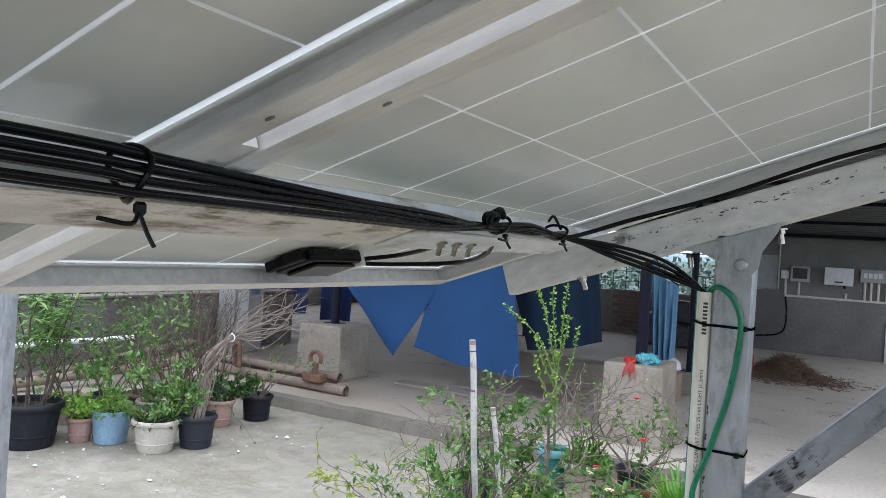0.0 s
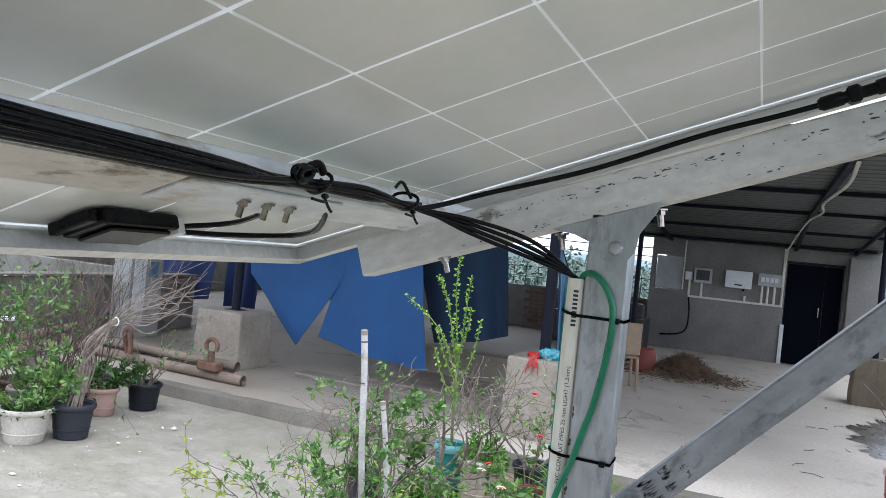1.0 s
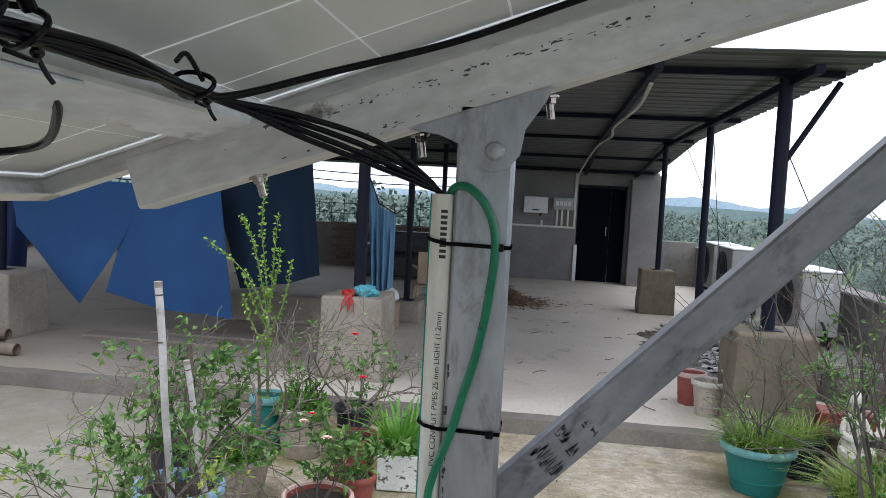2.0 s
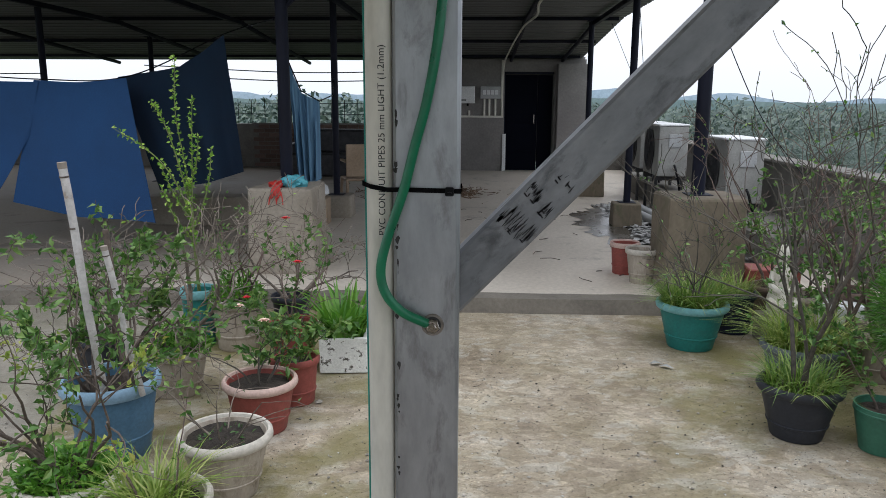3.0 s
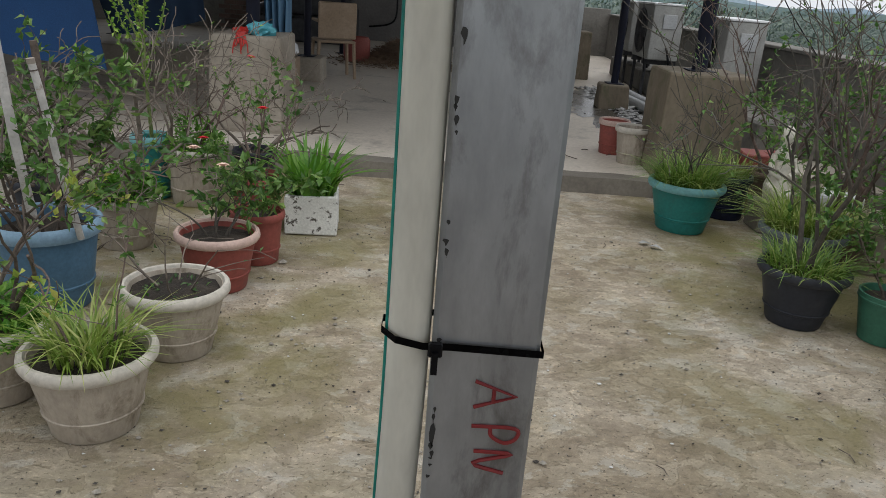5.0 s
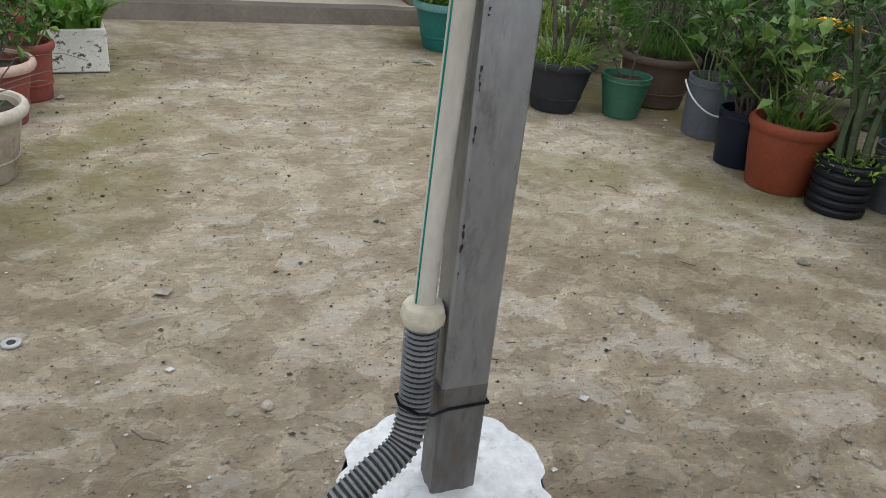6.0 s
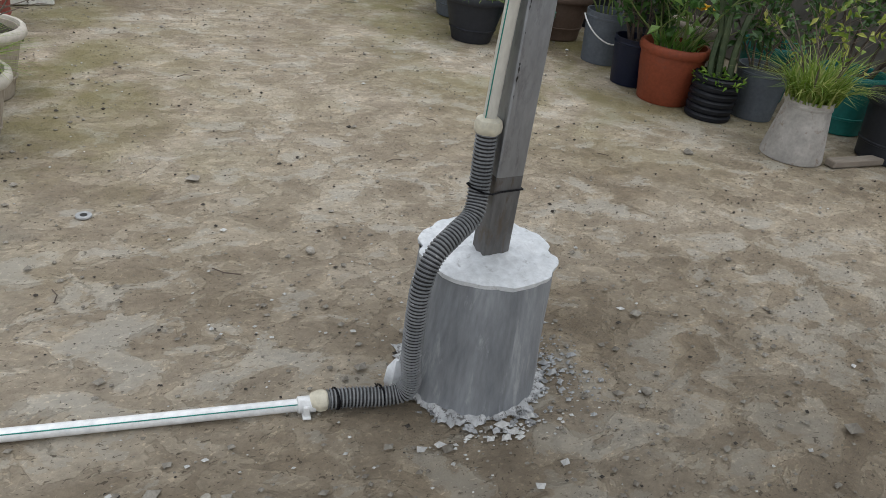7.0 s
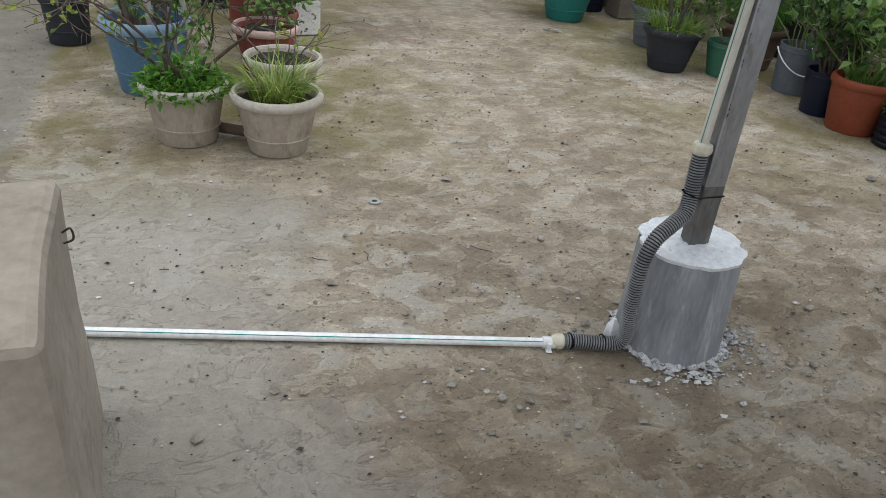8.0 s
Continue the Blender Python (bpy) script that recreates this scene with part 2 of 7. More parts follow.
ALU = surf("anodised_aluminium", (0.66, 0.65, 0.63), (0.74, 0.73, 0.71), 4, 70, 0.4, 0.2, 0.04, (0.2, 1, 1))
BOLT = surf("zinc_bolt", (0.30, 0.265, 0.235), (0.46, 0.42, 0.38), 30, 90, 0.25, 1.0, 0.1)
def sheet_material():
    """White polymer back sheet that lets some daylight through between the cells."""
    m, n, l, b = nodes_of("white_backsheet")
    b.inputs["Base Color"].default_value = (0.92, 0.925, 0.92, 1)
    b.inputs["Roughness"].default_value = 0.4
    tr = n.new("ShaderNodeBsdfTranslucent")
    tr.inputs[0].default_value = (0.93, 0.94, 0.93, 1)
    mx = n.new("ShaderNodeMixShader")
    mx.inputs[0].default_value = 0.45
    l.new(b.outputs[0], mx.inputs[1])
    l.new(tr.outputs[0], mx.inputs[2])
    l.new(mx.outputs[0], n["Material Output"].inputs[0])
    return m


SHEET = sheet_material()
CELL = surf("grey_cell_back", (0.715, 0.74, 0.725), (0.765, 0.785, 0.77), 1.2, 30, 0.22, 0, 0.0, grain_mix=0.12)
PVC = surf("ivory_pvc", (0.62, 0.60, 0.53), (0.70, 0.68, 0.61), 5, 50, 0.4, 0, 0.05, (1, 1, 0.3))
PVC_WHITE = surf("white_pvc", (0.80, 0.82, 0.83), (0.86, 0.87, 0.87), 5, 50, 0.35, 0, 0.05)
PVC_DIRTY = surf("weathered_pvc", (0.36, 0.345, 0.33), (0.52, 0.50, 0.48), 12, 60, 0.6, 0, 0.2, stain=(0.28, 0.23, 0.19), stain_at=(0.56, 0.68))
TEAL_LINE = surf("teal_print", (0.0, 0.20, 0.17), (0.01, 0.26, 0.21), 20, 80, 0.4, 0, 0.02)
INK = surf("black_ink", (0.02, 0.02, 0.02), (0.035, 0.035, 0.035), 30, 90, 0.6, 0, 0.02)
INK_FADED = surf("faded_stamp_ink", (0.035, 0.038, 0.044), (0.12, 0.125, 0.135), 90, 120, 0.7, 0, 0.05)
BOLT_DULL = surf("dull_zinc", (0.20, 0.18, 0.165), (0.34, 0.31, 0.285), 30, 90, 0.4, 0.9, 0.1)
RED_INK = surf("red_paint", (0.20, 0.015, 0.02), (0.28, 0.03, 0.03), 30, 90, 0.6, 0, 0.05)
RUBBER = surf("black_cable", (0.0035, 0.0035, 0.0045), (0.008, 0.008, 0.010), 8, 80, 0.28, 0, 0.08)
RUBBER.node_tree.nodes["Principled BSDF"].inputs["Specular IOR Level"].default_value = 0.12
GREENWIRE = surf("green_wire", (0.0, 0.13, 0.06), (0.005, 0.19, 0.085), 14, 80, 0.32, 0, 0.05)
HOSE = surf("grey_hose", (0.17, 0.18, 0.19), (0.30, 0.31, 0.32), 18, 80, 0.5, 0, 0.1, stain=(0.62, 0.63, 0.64), stain_at=(0.62, 0.70))
HOSE_DARK = surf("hose_groove_shade", (0.012, 0.012, 0.014), (0.025, 0.025, 0.028), 18, 80, 0.6, 0, 0.1)
PUTTY = surf("cream_putty", (0.62, 0.58, 0.45), (0.72, 0.68, 0.56), 25, 80, 0.7, 0, 0.4)
WETCEM = surf("grey_cement_wash", (0.20, 0.213, 0.232), (0.33, 0.348, 0.37), 6, 50, 0.55, 0, 0.35, (2.2, 2.2, 0.35), stain=(0.43, 0.445, 0.46), stain_at=(0.56, 0.68))
WHITECEM = surf("white_cement", (0.70, 0.73, 0.76), (0.82, 0.845, 0.87), 14, 60, 0.8, 0, 0.5, stain=(0.48, 0.49, 0.50), stain_at=(0.60, 0.70))
NAVY = surf("navy_paint", (0.003, 0.004, 0.012), (0.007, 0.009, 0.022), 8, 60, 0.6, 0.0, 0.1, (1, 1, 0.3), stain=(0.03, 0.03, 0.035), stain_at=(0.66, 0.72))
NAVY.node_tree.nodes["Principled BSDF"].inputs["Specular IOR Level"].default_value = 0.22
ROOFSHEET = surf("grey_roof_sheet", (0.075, 0.08, 0.082), (0.11, 0.115, 0.115), 1.5, 20, 0.5, 0.0, 0.1, (0.3, 1, 1), stain=(0.08, 0.075, 0.07), stain_at=(0.58, 0.72))
BLUECLOTH = surf("blue_cloth", (0.021, 0.078, 0.215), (0.030, 0.10, 0.265), 1.5, 120, 0.9, 0, 0.15)
NAVYCLOTH = surf("navy_cloth", (0.004, 0.018, 0.046), (0.008, 0.028, 0.062), 2, 120, 0.9, 0, 0.15)
DEEPBLUE = surf("deep_blue_cloth", (0.005, 0.015, 0.065), (0.009, 0.024, 0.09), 2, 120, 0.9, 0, 0.15)
STRIPECLOTH = surf("faded_blue_cloth", (0.07, 0.16, 0.27), (0.14, 0.27, 0.40), 3, 120, 0.9, 0, 0.15, (6, 6, 0.2))
DOORPAINT = surf("dark_door_paint", (0.002, 0.003, 0.008), (0.004, 0.005, 0.011), 2, 60, 0.85, 0, 0.05)
WHITEBOX = surf("white_enclosure", (0.66, 0.67, 0.68), (0.74, 0.75, 0.76), 3, 60, 0.4, 0, 0.03)
GREYBOX = surf("grey_enclosure", (0.33, 0.34, 0.345), (0.42, 0.43, 0.435), 4, 60, 0.4, 0, 0.03)
ACWHITE = surf("aged_white_metal", (0.25, 0.25, 0.235), (0.38, 0.38, 0.36), 3, 50, 0.5, 0, 0.05, stain=(0.42, 0.40, 0.36), stain_at=(0.6, 0.75))
DOORPAINT.node_tree.nodes["Principled BSDF"].inputs["Specular IOR Level"].default_value = 0.08
DARKGRILL = surf("dark_grille", (0.03, 0.032, 0.035), (0.06, 0.06, 0.065), 10, 60, 0.5, 0.3, 0.1)
RUST = surf("rusty_iron", (0.09, 0.05, 0.035), (0.20, 0.105, 0.07), 9, 50, 0.9, 0, 0.5)
PIPE_OLD = surf("mud_stained_pipe", (0.15, 0.11, 0.082), (0.27, 0.215, 0.17), 5, 50, 0.8, 0, 0.3, (0.4, 1, 1), stain=(0.22, 0.12, 0.085), stain_at=(0.58, 0.70))
SOIL = surf("wet_soil", (0.016, 0.012, 0.009), (0.05, 0.039, 0.029), 12, 60, 0.95, 0, 1.0, bdist=0.02)
BARK = surf("brown_bark", (0.06, 0.045, 0.036), (0.14, 0.11, 0.09), 20, 80, 0.9, 0, 0.5)
TWIG = surf("grey_twig", (0.10, 0.082, 0.066), (0.21, 0.175, 0.145), 20, 80, 0.9, 0, 0.4)
TWIG_RED = surf("reddish_twig", (0.075, 0.05, 0.042), (0.16, 0.115, 0.095), 20, 80, 0.9, 0, 0.4)
STRAW_STEM = surf("pale_dry_stem", (0.17, 0.135, 0.11), (0.30, 0.25, 0.21), 20, 80, 0.9, 0, 0.4)
TWIG_DARK = surf("dark_olive_twig", (0.040, 0.036, 0.030), (0.105, 0.092, 0.074), 20, 80, 0.9, 0, 0.4)
STEM = surf("green_stem", (0.09, 0.13, 0.035), (0.16, 0.20, 0.06), 20, 80, 0.7, 0, 0.2)
CACTUS = surf("cactus_skin", (0.03, 0.055, 0.022), (0.075, 0.10, 0.045), 9, 50, 0.75, 0, 0.3, stain=(0.22, 0.20, 0.13), stain_at=(0.6, 0.7))
STRAW = surf("dry_straw", (0.11, 0.072, 0.048), (0.24, 0.16, 0.105), 4, 60, 0.95, 0, 0.4)
STONE = surf("pebble", (0.19, 0.17, 0.14), (0.33, 0.31, 0.27), 20, 80, 0.9, 0, 0.4, vary=0.3)
CHIPS = surf("cement_chip", (0.50, 0.50, 0.49), (0.68, 0.68, 0.66), 20, 80, 0.9, 0, 0.4)
STATUE = surf("plaster_figure", (0.60, 0.56, 0.48), (0.72, 0.69, 0.62), 9, 60, 0.8, 0, 0.2, stain=(0.34, 0.31, 0.24), stain_at=(0.58, 0.70))
FOAM = surf("white_foam", (0.66, 0.66, 0.63), (0.76, 0.76, 0.73), 8, 90, 0.9, 0, 0.4, stain=(0.10, 0.09, 0.075), stain_at=(0.565, 0.60))
CARD = surf("cardboard", (0.30, 0.22, 0.15), (0.38, 0.29, 0.21), 4, 50, 0.9, 0, 0.1)
WOOD = surf("grey_board", (0.20, 0.17, 0.14), (0.30, 0.26, 0.22), 6, 50, 0.85, 0, 0.3, (0.25, 2, 1))
REDBAG = surf("red_plastic", (0.42, 0.02, 0.015), (0.55, 0.04, 0.03), 10, 60, 0.5, 0, 0.3)
CYANBAG = surf("cyan_plastic", (0.06, 0.34, 0.42), (0.12, 0.44, 0.52), 10, 60, 0.45, 0, 0.3)
FLOWER_RED = surf("red_petal", (0.55, 0.015, 0.03), (0.68, 0.03, 0.05), 30, 80, 0.6, 0, 0.05)
FLOWER_PALE = surf("pale_petal", (0.72, 0.48, 0.40), (0.78, 0.60, 0.50), 30, 80, 0.6, 0, 0.05)
FLOWER_YELLOW = surf("yellow_petal", (0.78, 0.50, 0.04), (0.85, 0.62, 0.09), 30, 80, 0.6, 0, 0.05)
BRICKDARK = surf("dark_brick", (0.10, 0.065, 0.05), (0.16, 0.11, 0.09), 6, 50, 0.9, 0, 0.4, vary=0.25)
LAND = surf("far_ground", (0.045, 0.075, 0.025), (0.09, 0.12, 0.05), 0.02, 0.3, 0.95, 0, 0.0)
# both hill colours hold aerial haze, painted as a blue-grey tint
HILL = surf("hazed_far_hill", (0.25, 0.33, 0.40), (0.30, 0.38, 0.44), 0.01, 0.1, 1.0, 0, 0.0)
HILL_NEAR = surf("hazed_wooded_hill", (0.11, 0.165, 0.165), (0.15, 0.205, 0.20), 0.02, 0.25, 1.0, 0, 0.0)
WETFLOOR = surf("wet_dirty_cement", (0.055, 0.05, 0.043), (0.12, 0.11, 0.095), 2.5, 30, 0.28, 0, 0.3, stain=(0.20, 0.185, 0.16), stain_at=(0.58, 0.66))
WASTE = surf("wet_litter", (0.24, 0.24, 0.23), (0.48, 0.48, 0.47), 7, 50, 0.5, 0, 0.6, stain=(0.07, 0.065, 0.06), stain_at=(0.50, 0.58))

LEAF = leafmat("leaf_mid", (0.040, 0.11, 0.020), (0.105, 0.22, 0.045), (0.22, 0.33, 0.09))
LEAF_DARK = leafmat("leaf_dark", (0.02, 0.065, 0.013), (0.045, 0.11, 0.022), (0.08, 0.16, 0.035), 0.25)
LEAF_LIGHT = leafmat("leaf_light", (0.12, 0.28, 0.025), (0.22, 0.42, 0.05), (0.38, 0.52, 0.10))
LEAF_YELLOW = leafmat("leaf_yellowing", (0.15, 0.24, 0.03), (0.28, 0.36, 0.055), (0.42, 0.42, 0.10))
GRASS = leafmat("grass_blade", (0.13, 0.23, 0.03), (0.24, 0.34, 0.06), (0.44, 0.46, 0.17))
GRASS_TUFT = leafmat("tuft_blade", (0.08, 0.17, 0.025), (0.16, 0.28, 0.045), (0.34, 0.40, 0.12))
GRASS_GREEN = leafmat("green_blade", (0.06, 0.15, 0.02), (0.11, 0.23, 0.035), (0.20, 0.30, 0.06))
STRAP = leafmat("strap_leaf", (0.06, 0.19, 0.015), (0.11, 0.28, 0.03), (0.19, 0.36, 0.05))
FERN = leafmat("fern_green", (0.05, 0.16, 0.015), (0.08, 0.22, 0.025), (0.13, 0.28, 0.04))
# distance haze is mixed into these leaf greens
LEAF_HAZED = leafmat("hazed_far_leaf", (0.05, 0.085, 0.075), (0.08, 0.12, 0.10), (0.115, 0.16, 0.12), 0.1)


def plastic(name, c, rough=0.5):
    dirt = tuple(v * 0.6 + 0.025 for v in c)
    m = surf(name, tuple(v * 0.9 for v in c), tuple(min(v * 1.1, 0.85) for v in c), 5, 60, rough, 0, 0.12, stain=dirt, stain_at=(0.56, 0.74))
    m.node_tree.nodes["Principled BSDF"].inputs["Specular IOR Level"].default_value = 0.3
    return m


P_BEIGE = surf("beige_plastic", (0.335, 0.29, 0.238), (0.42, 0.37, 0.305), 5, 60, 0.6, 0, 0.12, (1, 1, 0.45), stain=(0.17, 0.135, 0.095), stain_at=(0.54, 0.70))
P_RIM = plastic("pale_rim_plastic", (0.52, 0.485, 0.425), 0.6)
P_TERRA = plastic("terracotta_plastic", (0.25, 0.068, 0.055), 0.6)
P_TERRA_RIM = plastic("faded_terracotta_rim", (0.52, 0.38, 0.33), 0.6)
P_ORANGE = plastic("orange_clay", (0.25, 0.062, 0.030), 0.6)
P_BLUE = plastic("blue_plastic", (0.085, 0.175, 0.275), 0.5)
P_PALEBLUE = plastic("pale_blue_plastic", (0.24, 0.37, 0.50), 0.5)
P_TEAL = plastic("teal_plastic", (0.022, 0.18, 0.165), 0.5)
P_TEAL_RIM = plastic("faded_teal_rim", (0.16, 0.37, 0.39), 0.5)
P_BLACK = plastic("black_plastic", (0.010, 0.012, 0.018), 0.5)
P_CHAR = plastic("charcoal_plastic", (0.028, 0.031, 0.040), 0.55)
P_NAVY = plastic("navy_plastic", (0.006, 0.010, 0.030), 0.45)
P_GREEN = plastic("green_plastic", (0.045, 0.15, 0.10), 0.5)
P_GREY = plastic("grey_plastic", (0.12, 0.138, 0.165), 0.5)
P_BROWN = plastic("brown_plastic", (0.14, 0.095, 0.075), 0.65)
P_PINK = plastic("dusty_pink_plastic", (0.38, 0.255, 0.215), 0.6)
P_WHITE = plastic("white_plastic", (0.55, 0.565, 0.57), 0.55)


# ---- mesh helpers ----
def put_mesh(name, bm, material, smooth=False):
    me = bpy.data.meshes.new(name)
    if smooth:
        for f in bm.faces:
            f.smooth = True
    bm.to_mesh(me)
    bm.free()
    me.materials.append(material)
    if smooth:
        me.set_sharp_from_angle(angle=radians(38))
    return me


def part(name, bm, material, parent, label="", smooth=False):
    ob = new(name, put_mesh(name, bm, material, smooth))
    ob.parent = parent
    if label:
        tagged(ob, label)
    return ob


def solo(name, bm, material, label="", category="", kind="", group="", smooth=False, at=None):
    ob = new(name, put_mesh(name, bm, material, smooth))
    if at is not None:
        ob.matrix_world = at
    return tagged(ob, label, category, group, kind)


def thing(name, label, category, at=None, group="", kind=""):
    ob = new(name)
    ob.empty_display_size = 0.05
    if at is not None:
        ob.matrix_world = at
    return tagged(ob, label, category, group, kind)


def pydata(name, verts, faces, material, parent=None, label="", kind="", smooth=False):
    me = bpy.data.meshes.new(name)
    me.from_pydata(verts, [], faces)
    me.materials.append(material)
    if smooth:
        me.polygons.foreach_set("use_smooth", [True] * len(me.polygons))
    ob = new(name, me)
    ob.parent = parent
    return tagged(ob, label, "", "", kind)


def box(bm, x0, x1, y0, y1, z0, z1, bev=0.0, seg=1, m=None):
    r = bmesh.ops.create_cube(bm, size=1)
    vs = r["verts"]
    for v in vs:
        v.co = Vector((x0 + (v.co.x + 0.5) * (x1 - x0), y0 + (v.co.y + 0.5) * (y1 - y0), z0 + (v.co.z + 0.5) * (z1 - z0)))
    if bev:
        es = list({e for v in vs for e in v.link_edges})
        r = bmesh.ops.bevel(bm, geom=es, offset=bev, segments=seg, affect='EDGES', profile=0.5)
        vs = list({v for f in r["faces"] for v in f.verts} | {v for v in vs if v.is_valid})
    if m is not None:
        bmesh.ops.transform(bm, matrix=m, verts=vs)
    return bm


def boxed(*a, **k):
    return box(bmesh.new(), *a, **k)


def lathe(bm, prof, n=28, c=(0, 0, 0), wob=0.0, cap=True):
    rings = []
    for r, z in prof:
        rings.append([bm.verts.new((c[0] + r * (1 + wob * math.sin(3 * i + z * 20)) * math.cos(2 * math.pi * i / n), c[1] + r * (1 + wob * math.cos(2 * i + z * 13)) * math.sin(2 * math.pi * i / n), c[2] + z)) for i in range(n)])
    for a, b in zip(rings, rings[1:]):
        for i in range(n):
            bm.faces.new((a[i], a[(i + 1) % n], b[(i + 1) % n], b[i]))
    for ring, flip in ((rings[0], True), (rings[-1], False)) if cap else ():
        bm.faces.new(ring[::-1] if flip else ring)
    return bm


def spline(pts, steps=8):
    """A smooth way through the points."""
    p = [Vector(q) for q in pts]
    p = [p[0] * 2 - p[1]] + p + [p[-1] * 2 - p[-2]]
    out = []
    for i in range(1, len(p) - 2):
        for k in range(steps):
            t = k / steps
            a, b, c, d = p[i - 1:i + 3]
            out.append(0.5 * ((2 * b) + (c - a) * t + (2 * a - 5 * b + 4 * c - d) * t * t + (3 * b - a - 3 * c + d) * t ** 3))
    out.append(p[-2])
    return out


def tube(bm, pts, radius, n=10, cap=True):
    """A round rod along the points; radius is a number or one for each point."""
    pts = [Vector(q) for q in pts]
    rad = radius if isinstance(radius, (list, tuple)) else [radius] * len(pts)
    side, rings = None, []
    for i, q in enumerate(pts):
        d = (pts[min(i + 1, len(pts) - 1)] - pts[max(i - 1, 0)]).normalized()
        if side is None:
            side = d.orthogonal().normalized()
        side = (side - d * side.dot(d))
        side = side.normalized() if side.length > 1e-6 else d.orthogonal().normalized()
        up = d.cross(side)
        rings.append([bm.verts.new(q + (side * math.cos(2 * math.pi * k / n) + up * math.sin(2 * math.pi * k / n)) * rad[i]) for k in range(n)])
    for a, b in zip(rings, rings[1:]):
        for k in range(n):
            bm.faces.new((a[k], a[(k + 1) % n], b[(k + 1) % n], b[k]))
    if cap:
        bm.faces.new(rings[0][::-1])
        bm.faces.new(rings[-1])
    return bm


def rod(a, b, r, n=10):
    return tube(bmesh.new(), [a, b], r, n)


def cchannel(length, w, d, lip, t=0.0025):
    """A lipped channel along +x: web in the plane y=0 of height w about z=0, flanges reaching to y=+d."""
    h = w / 2
    outer = [(d, -h + lip), (d, -h), (0.003, -h), (0, -h + 0.003), (0, h - 0.003), (0.003, h), (d, h), (d, h - lip)]
    inner = [(d - t, -h + lip), (d - t, -h + t), (t + 0.002, -h + t), (t, -h + t + 0.002), (t, h - t - 0.002), (t + 0.002, h - t), (d - t, h - t), (d - t, h - lip)]
    loop = outer + inner[::-1]
    bm = bmesh.new()
    a = [bm.verts.new((0, y, z)) for y, z in loop]
    b = [bm.verts.new((length, y, z)) for y, z in loop]
    k = len(loop)
    for i in range(k):
        bm.faces.new((a[i], a[(i + 1) % k], b[(i + 1) % k], b[i]))
    for i in range(7):
        bm.faces.new((a[i], a[15 - i], a[14 - i], a[i + 1]))
        bm.faces.new((b[i], b[i + 1], b[14 - i], b[15 - i]))
    bmesh.ops.recalc_face_normals(bm, faces=bm.faces)
    return bm


def hexbolt(bm, c, axis, r=0.008, shank=0.02, head=0.006):
    """A bolt head with washer and threaded end along the axis."""
    c, ax = Vector(c), Vector(axis).normalized()
    tube(bm, [c, c + ax * 0.002], r * 1.5, 14)
    tube(bm, [c + ax * 0.002, c + ax * (0.002 + head)], r, 6)
    tube(bm, [c + ax * (0.002 + head), c + ax * (0.002 + head + shank)], r * 0.62, 10)
    return bm


# ---- setting: ground, terrace, parapets ----
def grid_sheet(x0, x1, y0, y1, nx, ny, zf):
    vs = [(x0 + (x1 - x0) * i / nx, y0 + (y1 - y0) * j / ny, zf(x0 + (x1 - x0) * i / nx, y0 + (y1 - y0) * j / ny)) for j in range(ny + 1) for i in range(nx + 1)]
    fs = [(j * (nx + 1) + i, j * (nx + 1) + i + 1, (j + 1) * (nx + 1) + i + 1, (j + 1) * (nx + 1) + i) for j in range(ny) for i in range(nx)]
    return vs, fs


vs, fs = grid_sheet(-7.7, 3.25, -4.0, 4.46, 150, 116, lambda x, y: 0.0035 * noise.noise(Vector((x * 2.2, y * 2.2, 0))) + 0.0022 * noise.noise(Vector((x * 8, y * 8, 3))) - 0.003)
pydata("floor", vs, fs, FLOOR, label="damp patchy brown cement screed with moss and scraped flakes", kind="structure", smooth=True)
solo("floor_slab_body", boxed(-7.7, 3.25, -4.0, 15.2, -9.0, -0.02), PARAPET, "grey cement body of the house below the terrace", "house", "structure")
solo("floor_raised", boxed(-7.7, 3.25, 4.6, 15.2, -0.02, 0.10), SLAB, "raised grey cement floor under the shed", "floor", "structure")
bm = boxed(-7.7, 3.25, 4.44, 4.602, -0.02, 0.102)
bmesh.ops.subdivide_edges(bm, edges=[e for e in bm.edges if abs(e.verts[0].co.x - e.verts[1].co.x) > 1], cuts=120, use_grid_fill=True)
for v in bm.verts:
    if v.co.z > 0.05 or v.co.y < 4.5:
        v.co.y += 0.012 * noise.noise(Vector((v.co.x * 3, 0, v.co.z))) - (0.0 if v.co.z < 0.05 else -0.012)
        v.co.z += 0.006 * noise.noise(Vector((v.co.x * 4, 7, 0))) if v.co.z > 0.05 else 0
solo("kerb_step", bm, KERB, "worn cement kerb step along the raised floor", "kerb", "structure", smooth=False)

for nm, a in (("wall_left_parapet", (-7.7, -7.5, -4.0, 7.75, 0, 0.84)), ("wall_right_parapet", (3.05, 3.25, -4.0, 15.2, 0, 0.88)), ("wall_back_parapet", (-7.5, -1.9, 15.0, 15.2, 0.1, 1.0)), ("wall_back_parapet_right", (2.2, 3.05, 15.0, 15.2, 0.1, 1.0)), ("wall_front_parapet", (-7.5, 3.05, -4.0, -3.85, 0, 0.84))):
    solo(nm, boxed(*a, bev=0.008), PARAPET, "weathered grey cement parapet wall", "wall", "structure")
solo("floor_raised_side", boxed(-11.7, -7.7, 7.6, 15.2, -9.0, 0.098), SLAB, "grey cement floor of the side wing", "floor", "structure")
